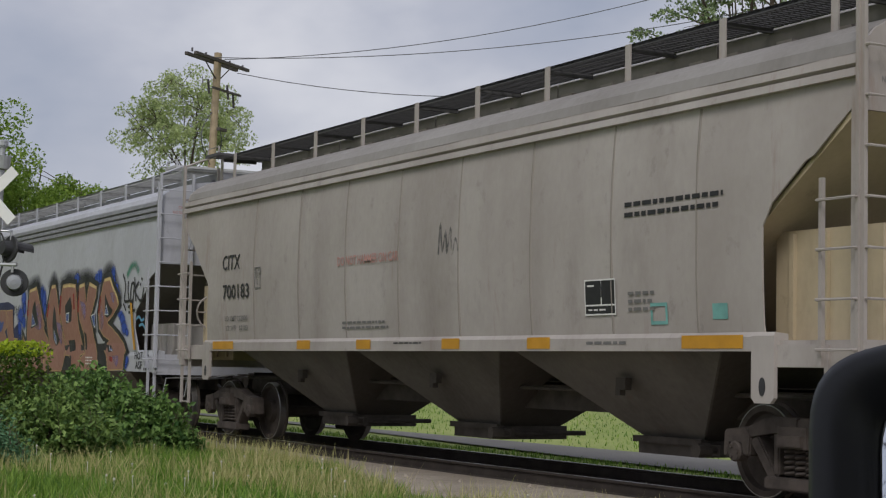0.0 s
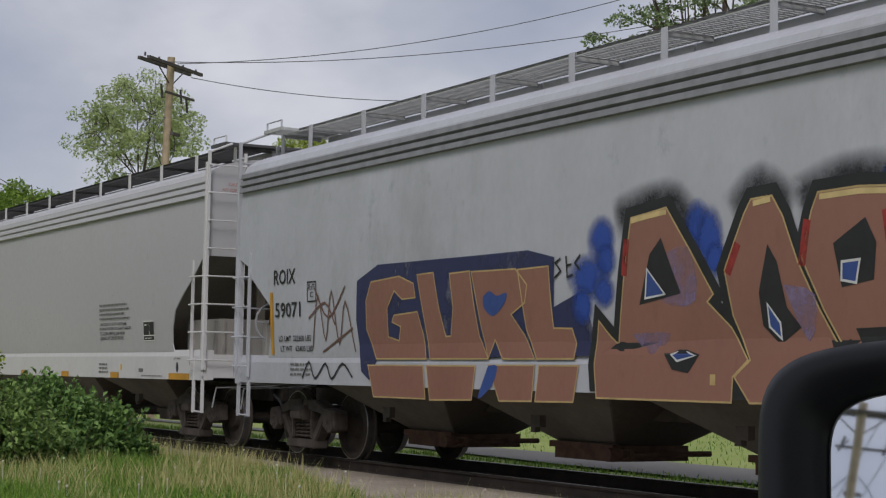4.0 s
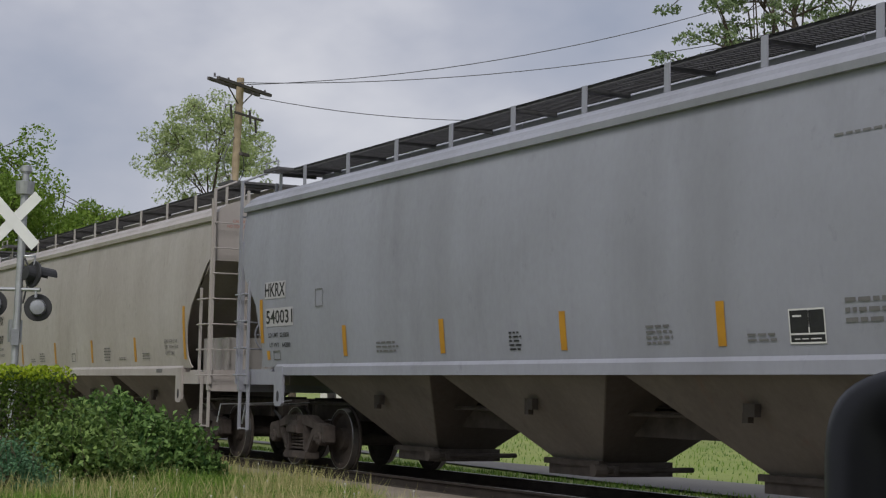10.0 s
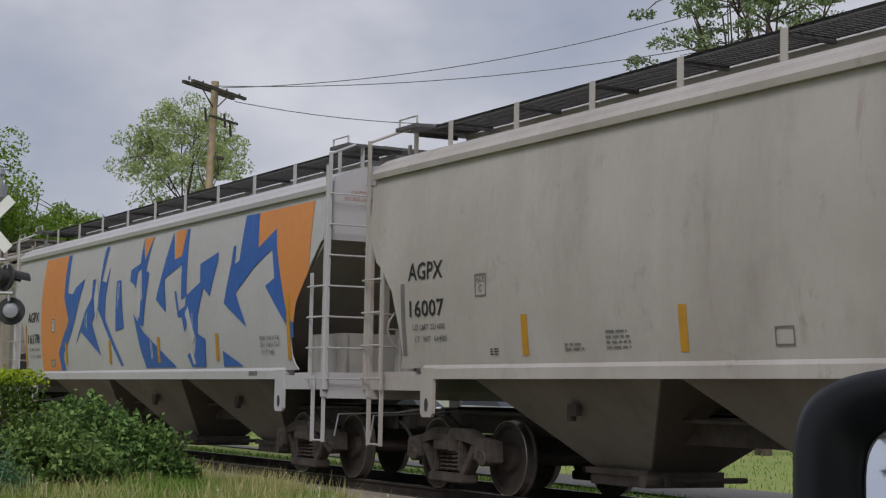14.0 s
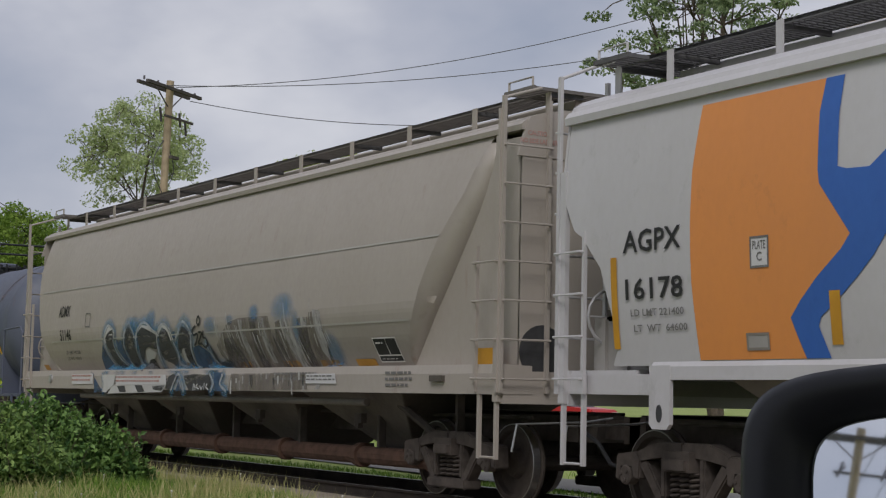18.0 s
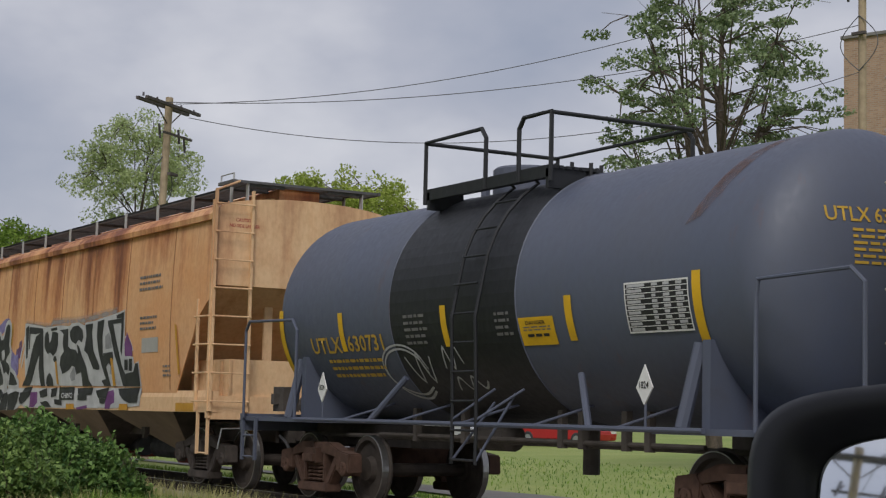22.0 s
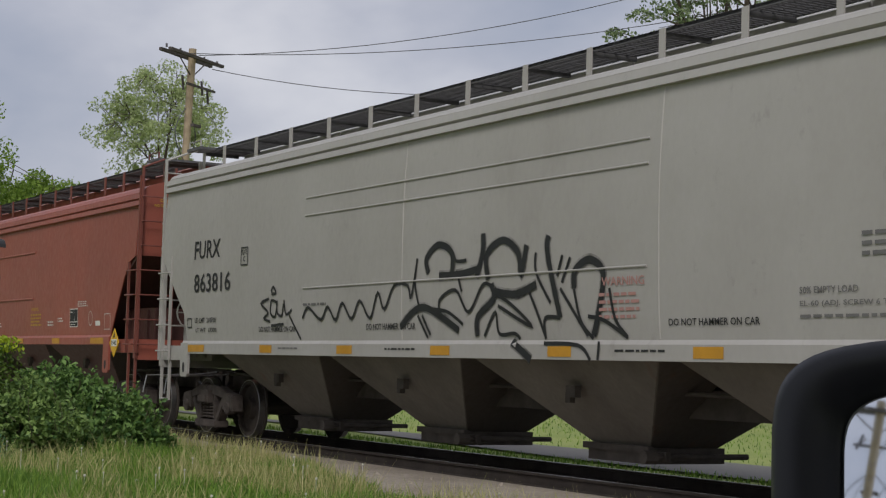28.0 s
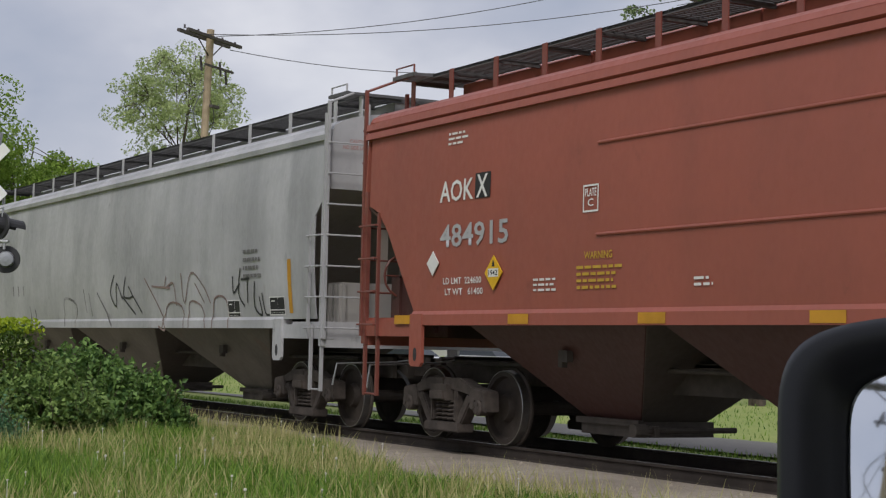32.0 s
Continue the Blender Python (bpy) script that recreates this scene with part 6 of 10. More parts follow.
    spray(car, wide, G_SKY, [[(8.05, 1.97), (8.2, 2.02), (8.35, 1.95), (8.5, 1.98)], [(8.2, 1.85), (8.4, 1.88), (8.55, 1.8)]], 0.05, 0.008, "spray_tag", None, 3)
    spray(car, wide, INK, [[(-0.62, 2.4), (-0.72, 2.36), (-0.62, 2.27), (-0.74, 2.2)], [(-0.52, 2.42), (-0.5, 2.2), (-0.4, 2.22)], [(-0.5, 2.32), (-0.42, 2.33)], [(-0.26, 2.42), (-0.36, 2.34), (-0.26, 2.26)]], 0.025, 0.010, "spray_tag")
    scr = [[(-6.6, 1.5), (-6.4, 2.2), (-6.2, 1.6), (-6.0, 2.25), (-5.8, 1.55), (-5.6, 2.1), (-5.35, 1.45)], [(-6.5, 2.3), (-6.1, 1.9), (-5.6, 2.3)], [(-6.3, 1.45), (-5.4, 1.75)], [(-6.7, 1.9), (-6.2, 2.1), (-5.9, 1.8)]]
    spray(car, wide, flat("scrawl_brown", (0.16, 0.09, 0.07), 0.6), scr, 0.03, 0.008, "spray_tag", None, 4)
    lab = [("text", "HOT", 7.95, 1.24, 8.4, 1.38, INK), ("text", "ASF", 8.0, 1.07, 8.38, 1.21, INK), ("text", "!!!", 8.48, 1.04, 8.76, 1.34, INK)]
    label_all(car, wide, lab, sw)
    label_all(car, wide, [("bars", 3, 4.9, 1.1, 5.4, 1.28, WHITE), ("bars", 2, 4.4, 1.52, 4.75, 1.62, P_LAST), ("bars", 2, 6.15, 1.5, 6.5, 1.6, P_LAST), ("plate", 0, 1.78, 1.12, 1.86, 1.22, G_TAN), ("plate", 0, 5.62, 1.12, 5.72, 1.22, G_TAN)], (sw[0], sw[1] + 0.008))
    spray(car, wide, INK, [[(-6.9, 1.1), (-6.7, 1.32), (-6.5, 1.1), (-6.2, 1.3), (-6.0, 1.1), (-5.7, 1.3), (-5.4, 1.12)]], 0.03, 0.012, "spray_tag", sw, 4)

def graffiti_blue(car, wide):
    """Tall angular letters left bare between royal-blue shadows and orange fields."""
    orange = [
        [(-6.16, 3.95), (-4.5, 3.95), (-4.55, 3.66), (-4.54, 3.17), (-4.52, 3.05), (-4.33, 2.82), (-4.15, 2.6), (-4.26, 2.48), (-4.55, 2.27), (-4.77, 2.08), (-4.91, 1.93), (-4.83, 1.75), (-4.75, 1.58), (-6.18, 1.58), (-6.24, 2.3), (-6.25, 2.82), (-6.24, 3.35)],
        [(5.8, 3.95), (7.85, 3.95), (7.85, 2.95), (7.4, 2.5), (7.3, 2.2), (7.05, 2.4), (6.65, 3.3), (6.55, 3.65), (5.9, 3.4)],
        [(0.3, 3.95), (0.85, 3.95), (0.55, 3.55)],
        [(2, 3.95), (2.55, 3.95), (2.45, 3.5), (2.15, 3.45)],
    ]
    left = [
        [(-4.28, 3.95), (-4.5, 3.95), (-4.55, 3.66), (-4.54, 3.17), (-4.52, 3.05), (-4.33, 2.82), (-4.15, 2.6), (-4.26, 2.48), (-4.55, 2.27), (-4.77, 2.08), (-4.91, 1.93), (-4.83, 1.75), (-4.75, 1.58), (-4.45, 1.58), (-4.57, 1.85), (-4.53, 1.93), (-4.35, 2.04), (-4.08, 2.24), (-3.88, 2.41), (-3.7, 2.62), (-3.15, 3.4), (-3.75, 3.25), (-3.93, 3.13), (-4.19, 3.14), (-4.3, 3.17), (-4.31, 3.62)],
        [(-3.65, 2.1), (-3, 2.75), (-2.6, 3), (-2.6, 3.35), (-2.4, 3.35), (-2.45, 3.15), (-2.25, 3.15), (-2.2, 2.75), (-2.55, 2.5), (-2, 1.85), (-3.3, 2.35)],
        [(-2, 3.85), (-1.95, 3.95), (-1.75, 3.95), (-2, 3.3), (-1.7, 3.25), (-1.55, 3.55), (-1.55, 3.45), (-1.7, 2.95), (-1.7, 2.55), (-0.65, 1.65), (-0.8, 1.65), (-2.15, 2.75), (-2.1, 3.3)],
        [(-1.05, 2.3), (-1.05, 3.25), (-0.8, 3.25), (-0.55, 2.35)],
    ]
    middle = [
        [(-0.25, 3.4), (0.25, 3.5), (0.3, 3.95), (0.35, 3.8), (0.5, 3.55), (0.85, 3.95), (0.6, 3.35), (0.8, 3.3), (0.55, 2.35), (0.25, 2.4), (0.4, 2.8), (0.5, 2.85), (0.35, 3.4), (0.15, 3.35), (0.1, 3.05), (-0.05, 3.15), (-0.25, 3.2)],
        [(0, 2.6), (0.55, 2.25), (0.95, 2.1), (2.25, 1.6), (0.65, 1.6), (0.4, 1.9)],
        [(1.9, 3.95), (2.1, 3.45), (2.45, 3.5), (2.6, 3.95), (2.7, 3.95), (2.8, 2.8), (2.55, 2.75), (2.5, 3.35), (1.65, 3.15), (1.8, 2.55), (1.25, 2.8)],
    ]
    middle += [
        [(2.8, 2.8), (3.45, 3), (3.4, 3.3), (4.2, 3.45), (4.2, 3.3), (3.9, 2.75), (3.6, 2.9), (3.35, 2.45), (3.35, 2.15), (3.7, 2.05), (3.65, 1.6), (3, 1.6), (3.2, 1.9), (3.25, 2.1), (2.75, 2.65)],
    ]
    right = [
        [(2.2, 2.9), (2.3, 2.9), (2.45, 2.55), (2.8, 2.65), (2.9, 2.55), (2.8, 2.25), (2.7, 2.2), (2.6, 2.45), (2.4, 2.45)],
        [(2.8, 1.8), (2.95, 1.85), (3.1, 1.6), (3, 1.6)],
        [(4.55, 2.6), (4.8, 3.2), (4.85, 3.5), (4.95, 3.5), (4.95, 3.2), (5.15, 3.25), (5.25, 3.95), (5.8, 3.95), (5.9, 3.4), (6.55, 3.65), (6.65, 3.3), (7.05, 2.4), (7.1, 2.15), (6.25, 2.8), (6.6, 2.9), (6.45, 3.35), (5.75, 3.1), (5.05, 2.75), (5.5, 2.2)],
        [(4.45, 1.85), (4.45, 1.6), (5.3, 1.6)],
        [(7.2, 2.25), (7.3, 2.2), (7.3, 2), (7.2, 2)],
    ]
    fields(car, wide, G_ORANGE, orange, 0.006, "graffiti_field")
    for group in (left, middle, right):
        fields(car, wide, G_CLEAR, group, 0.0085, "graffiti_shadow")
    chips = [[(-2.45, 3.0), (-2.3, 3.4), (-2.15, 2.9), (-2.3, 2.5)], [(0.2, 2.6), (0.3, 3.3), (0.42, 2.9), (0.36, 2.5)], [(2.75, 2.5), (2.9, 2.62), (3.2, 2.1), (3.1, 2.0)], [(2.95, 1.85), (3.05, 1.9), (3.2, 1.66), (3.1, 1.64)]]
    fields(car, wide, G_PALE, chips, 0.011, "graffiti_chip")
    drip = [[(x, z), (x + 0.01, z - l)] for x, z, l in ((-2.9, 2.7, 0.3), (-3.0, 2.65, 0.22), (0.95, 2.1, 0.35), (1.02, 2.05, 0.28), (-0.95, 3.2, 0.45), (-0.88, 3.2, 0.3), (3.1, 2.5, 0.3))]
    for d in drip:
        spray(car, wide, G_PALE, [d], 0.03, 0.0115, "graffiti_drip")


def graffiti_faded(car, wide, sw):
    """Worn pointed letters with white bands and a blue halo, and a scrubbed-off stretch beside them."""
    fill = [
        [(-3.95, 2.23), (-3.71, 2.27), (-3.76, 2.11), (-3.82, 1.94), (-3.74, 1.74), (-3.4, 1.58), (-3.85, 1.58), (-4.09, 1.79), (-4.17, 2.01), (-4.15, 2.14)],
        [(-3, 2.28), (-2.88, 2.3), (-2.73, 2.15), (-2.78, 1.92), (-2.81, 1.71), (-3.03, 1.58), (-3.27, 1.61), (-3.22, 1.84), (-3.24, 1.99), (-3.1, 2.17)],
        [(-2.51, 2.16), (-2.26, 2.26), (-2.01, 2.22), (-1.63, 2.12), (-1.77, 1.9), (-2.09, 1.94), (-2.32, 1.9), (-2.67, 1.69), (-2.61, 1.9)],
        [(-2.35, 1.72), (-2.07, 1.75), (-2.06, 1.57), (-2.46, 1.562)],
        [(-1.52, 2.11), (-1.3, 2.22), (-1.09, 2.17), (-1.04, 1.99), (-0.98, 1.82), (-1.18, 1.6), (-1.38, 1.68), (-1.63, 1.73), (-1.65, 1.88)],
    ]
    fill += [
        [(-0.6, 2.11), (-0.42, 2.24), (-0.19, 2.13), (-0.24, 1.93), (-0.37, 1.74), (-0.37, 1.59), (-0.57, 1.66), (-0.61, 1.77), (-0.58, 1.91), (-0.8, 1.81), (-0.8, 1.94)],
        [(0.52, 1.95), (0.63, 1.79), (0.65, 1.66), (1, 1.71), (1.14, 1.65), (0.95, 1.59), (0.55, 1.62)],
    ]
    foot = [
        [(-0.29, 1.46), (0.18, 1.49), (0.77, 1.47), (0.85, 1.34), (0.73, 1.24), (-0.05, 1.23), (-0.2, 1.34)],
        [(-0.93, 1.46), (-0.72, 1.49), (-0.52, 1.46), (-0.71, 1.33), (-0.89, 1.24), (-1.07, 1.26)],
        [(-3.39, 1.29), (-3.0, 1.3), (-2.92, 1.19), (-3.24, 1.19)],
        [(-2.51, 1.31), (-2.15, 1.31), (-2.01, 1.2), (-2.34, 1.19)],
        [(-1.69, 1.3), (-1.1, 1.31), (-1.25, 1.22), (-1.62, 1.24)],
    ]
    band = [
        [(-3.95, 1.562), (-4.17, 1.71), (-4.24, 1.91), (-4.25, 2.11), (-4.09, 2.26), (-3.93, 2.35), (-3.64, 2.23), (-3.78, 2.08), (-3.79, 1.92), (-3.67, 1.74), (-3.35, 1.59)],
        [(-3.1, 1.59), (-3.26, 1.7), (-3.3, 1.93), (-3.21, 2.12), (-3.05, 2.27), (-2.93, 2.36), (-2.73, 2.24), (-2.63, 2.05), (-2.75, 1.88), (-2.73, 1.69), (-2.51, 1.57)],
        [(-2.68, 1.98), (-2.55, 2.17), (-2.31, 2.32), (-2.06, 2.34), (-1.76, 2.21), (-1.6, 2.17)],
        [(-1.8, 1.57), (-1.77, 1.76), (-1.65, 2.03), (-1.5, 2.21), (-1.26, 2.3), (-1.05, 2.23), (-0.95, 2.03), (-0.89, 1.83), (-1, 1.66), (-0.6, 1.59)],
        [(-0.86, 2.01), (-0.57, 2.19), (-0.39, 2.32), (-0.11, 2.14), (-0.28, 1.87), (-0.32, 1.64), (-0.14, 1.59)],
    ]
    band += [
        [(0.38, 1.97), (0.49, 1.76), (0.66, 1.59), (1.03, 1.562)],
        [(-4.19, 1.49), (-4.1, 1.32), (-4.16, 1.19)],
        [(-0.83, 1.22), (-0.67, 1.39), (-0.52, 1.49), (-0.34, 1.35), (-0.28, 1.21)],
        [(0.78, 1.49), (0.93, 1.34), (0.8, 1.22)],
        [(1.32, 1.49), (1.18, 1.34), (1.43, 1.23)],
    ]
    pale = [
        [(-4.3, 2.09), (-3.93, 2.34), (-3.64, 2.23), (-3.76, 2.17), (-4, 2.18), (-4.16, 2.02)],
        [(-2.33, 1.89), (-2.11, 1.92), (-1.82, 1.84), (-2.09, 1.75), (-2.47, 1.69)],
        [(-0.68, 1.87), (-0.53, 1.91), (-0.58, 1.77), (-0.61, 1.67), (-0.75, 1.7)],
        [(-2.52, 2.18), (-2.26, 2.31), (-2, 2.29), (-1.6, 2.17), (-1.5, 2.24), (-1.26, 2.31), (-1, 2.23), (-0.9, 2.03), (-1.05, 2.03), (-1.16, 2.2), (-1.31, 2.25), (-1.57, 2.12), (-2.01, 2.23), (-2.27, 2.28)],
        [(-4.15, 1.49), (-3.48, 1.49), (-3.57, 1.32), (-3.97, 1.18), (-4.15, 1.19)],
        [(-3.61, 1.3), (-1.03, 1.33), (-1.25, 1.2), (-3.9, 1.16)],
    ]
    blue = [
        [(-3.64, 2.09), (-3.23, 2.07), (-3.32, 1.89), (-3.27, 1.65), (-3.5, 1.72), (-3.68, 1.92)],
        [(-4.38, 2.03), (-4.32, 1.83), (-4.18, 1.63), (-4.82, 1.59), (-4.7, 1.79)],
        [(-0.18, 1.9), (0.08, 1.94), (0.4, 1.82), (0.44, 1.66), (0.51, 1.562), (-0.03, 1.6), (-0.35, 1.6)],
        [(-4.66, 1.5), (-4.86, 1.562), (-4.16, 1.2), (-4.61, 1.17)],
        [(-0.65, 1.22), (-0.51, 1.38), (-0.38, 1.23)],
        [(0.94, 1.51), (1.3, 1.51), (1.15, 1.34), (1.36, 1.23), (0.86, 1.23), (0.95, 1.34)],
        [(-0.98, 2.13), (-0.78, 2.18), (-0.82, 2.02), (-0.95, 2.01)],
    ]
    puff = [
        [(-2.79, 2.3), (-2.73, 2.43), (-2.54, 2.43), (-2.45, 2.29), (-2.61, 2.2)],
        [(-1.99, 2.38), (-1.96, 2.51), (-1.76, 2.51), (-1.65, 2.37), (-1.81, 2.27)],
        [(0.51, 2.19), (0.59, 2.32), (0.82, 2.31), (0.89, 2.15), (0.64, 2.09)],
        [(3.01, 2.35), (3.12, 2.53), (3.34, 2.55), (3.54, 2.44), (3.58, 2.27), (3.29, 2.25)],
        [(4.47, 1.9), (4.66, 1.96), (4.8, 1.88), (4.85, 1.65), (4.74, 1.61), (4.55, 1.76)],
        [(3.69, 2.2), (3.84, 2.28), (3.85, 2.08), (3.72, 1.86), (3.63, 1.92)],
        [(2.2, 2.43), (2.43, 2.45), (2.49, 2.28), (2.27, 2.26)],
        [(1.35, 2.33), (1.54, 2.35), (1.57, 2.25), (1.36, 2.24)],
    ]
    scrub = [
        [(1.37, 2.24), (1.81, 2.3), (2.85, 2.3), (2.92, 2.05), (3, 1.64), (3.16, 1.562), (1.13, 1.562), (0.82, 1.76), (0.79, 1.92)],
        [(3.07, 2.2), (3.34, 2.25), (3.52, 1.92), (3.7, 1.562), (3.16, 1.562), (3.09, 1.87)],
        [(3.8, 2.24), (4.14, 2.24), (4.06, 1.91), (4.01, 1.562), (3.71, 1.562), (3.72, 1.9)],
        [(4.18, 2.3), (4.5, 2.33), (4.56, 1.9), (4.52, 1.57), (4.01, 1.562), (4.05, 1.85)],
        [(1.59, 1.49), (4.12, 1.49), (4.2, 1.27), (1.48, 1.23)],
    ]
    streak = [
        [(3.24, 2.24), (3.48, 2.27), (3.61, 1.97), (3.71, 1.562), (3.48, 1.562), (3.37, 1.86)],
        [(4.3, 2.34), (4.5, 2.32), (4.54, 1.9), (4.43, 1.63), (4.33, 1.78)],
        [(1.78, 2.28), (1.92, 2.27), (2, 1.9), (2.02, 1.562), (1.84, 1.562), (1.82, 1.9)],
        [(3.91, 2.25), (4.12, 2.24), (4.09, 2.12), (3.9, 2.11)],
        [(2.54, 2.28), (2.69, 2.27), (2.72, 2), (2.73, 1.64), (2.58, 1.65), (2.55, 1.97)],
        [(4.5, 1.48), (4.59, 1.48), (4.65, 1.36), (4.55, 1.27), (4.42, 1.28), (4.54, 1.36)],
    ]
    dusk = [
        [(2.2, 2.23), (2.4, 2.25), (2.42, 1.95), (2.43, 1.562), (2.13, 1.562), (2.17, 1.89)],
        [(3.8, 2.11), (4.09, 2.1), (4.02, 1.85), (4, 1.562), (3.74, 1.562), (3.74, 1.9)],
        [(2.93, 2.11), (3.1, 2.11), (3.14, 1.81), (3.2, 1.562), (2.96, 1.562), (2.91, 1.82)],
        [(1.11, 2.01), (1.48, 2.03), (1.67, 1.78), (1.73, 1.562), (1.13, 1.562), (1.08, 1.79)],
    ]
    notice = [
        [(-3.46, 1.48), (-1.04, 1.48), (-1.03, 1.33), (-3.44, 1.31)],
        [(-5.91, 1.5), (-4.68, 1.51), (-4.67, 1.33), (-5.89, 1.32)],
        [(4.16, 1.48), (5.03, 1.48), (5.08, 1.35), (4.16, 1.35)],
    ]
    slate = worn("worn_black_fill", (0.05, 0.05, 0.052), 0.74, (0.5, 1, 2.2), 5.0, 7, 0.12)
    sky = aerosol("blue_halo", (0.06, 0.22, 0.38), 0.6, 2)
    mist(car, wide, sky, band[:6], 0.34, 0.0055, "graffiti_halo", sw, 2)
    mist(car, wide, sky, band[6:], 0.26, 0.0055, "graffiti_halo", sw, 2)
    spots = [(sum(q[0] for q in p) / len(p), sum(q[1] for q in p) / len(p), 0.75 * (max(q[0] for q in p) - min(q[0] for q in p)), 0.8 * (max(q[1] for q in p) - min(q[1] for q in p))) for p in puff]
    puffs(car, wide, aerosol("blue_puff", (0.04, 0.19, 0.36), 0.55, 8), spots, 0.0062, "graffiti_puff", sw)
    fields(car, wide, worn("scrubbed_brown", (0.19, 0.165, 0.14), 0.62, (1.6, 1, 0.5), 2.2, 14, 0.2), scrub, 0.0066, "graffiti_smear", sw)
    fields(car, wide, worn("scrubbed_dark", (0.12, 0.11, 0.105), 0.55, (2.2, 1, 0.5), 3.0, 4), dusk, 0.0084, "graffiti_smear", sw)
    fields(car, wide, worn("scrubbed_white", (0.46, 0.45, 0.43), 0.6, (2.2, 1, 0.4), 3.0, 4), streak, 0.0096, "graffiti_smear", sw)
    fields(car, wide, worn("worn_navy", (0.04, 0.085, 0.16), 0.8, (1, 1, 1), 3.0, 6), blue, 0.0088, "graffiti_shadow", sw)
    fields(car, wide, G_MIST, pale, 0.0105, "graffiti_ground", sw)
    fields(car, wide, slate, fill, 0.0118, "graffiti_fill", sw, 2)
    fields(car, wide, slate, foot, 0.0135, "graffiti_fill", sw)
    spray(car, wide, worn("thin_white", (0.44, 0.44, 0.44), 0.74, (1, 1, 1), 4.0, 31, 0.2), band, 0.045, 0.0142, "graffiti_outline", sw, 3)
    fields(car, wide, P_WHITE, notice, 0.016, "notice_patch", sw)
    label_all(car, wide, [("bars", 2, -3.43, 1.33, -1.06, 1.46, FADED), ("bars", 2, -5.88, 1.34, -4.70, 1.49, FADED), ("bars", 2, 4.19, 1.37, 5.05, 1.46, SOFTINK)], (sw[0], sw[1] + 0.012))
    marks = random.Random(3)
    rub = worn("scrub_mark", (0.5, 0.49, 0.47), 0.7, (1, 1, 1), 5.0, 3)
    for i in range(34):
        x, z = marks.uniform(0.8, 4.7), marks.uniform(1.62, 2.1)
        spray(car, wide, rub, [[(x, z), (x - marks.uniform(-0.05, 0.12), z + marks.uniform(0.15, 0.4))]], marks.uniform(0.012, 0.035), 0.0105 + 0.0001 * i, "graffiti_scratch")
    for i in range(26):
        x, z = marks.uniform(1.2, 4.3), marks.uniform(1.38, 1.52)
        spray(car, wide, rub if i % 3 else slate, [[(x, z), (x + 0.01, z - marks.uniform(0.06, 0.2))]], marks.uniform(0.015, 0.05), 0.0105 + 0.0001 * i, "graffiti_drip", sw)
    spray(car, wide, INK, [[(0.22, 2.26), (0.21, 2.32), (0.26, 2.38), (0.33, 2.33), (0.31, 2.27), (0.25, 2.24), (0.22, 2.26)], [(0.14, 2.23), (-0.01, 2.17), (0, 2.09), (0.17, 2.11), (0.07, 2), (-0.08, 1.93)], [(0.22, 2.13), (0.35, 2.12), (0.23, 2.03), (0.11, 1.96), (0.27, 1.96)], [(0.44, 2.15), (0.35, 2.06), (0.47, 2.03), (0.48, 1.95), (0.33, 1.9), (0.27, 1.95)]], 0.035, 0.017, "spray_tag", None, 3)
    spray(car, wide, G_WHITE, [[(0.13, 1.24), (0.16, 1.34), (0.22, 1.25)], [(0.3, 1.34), (0.25, 1.29), (0.36, 1.26)], [(0.41, 1.31), (0.46, 1.25), (0.51, 1.31)], [(0.59, 1.35), (0.57, 1.25)], [(0.7, 1.34), (0.65, 1.29), (0.75, 1.25)]], 0.022, 0.0165, "spray_tag", sw, 3)


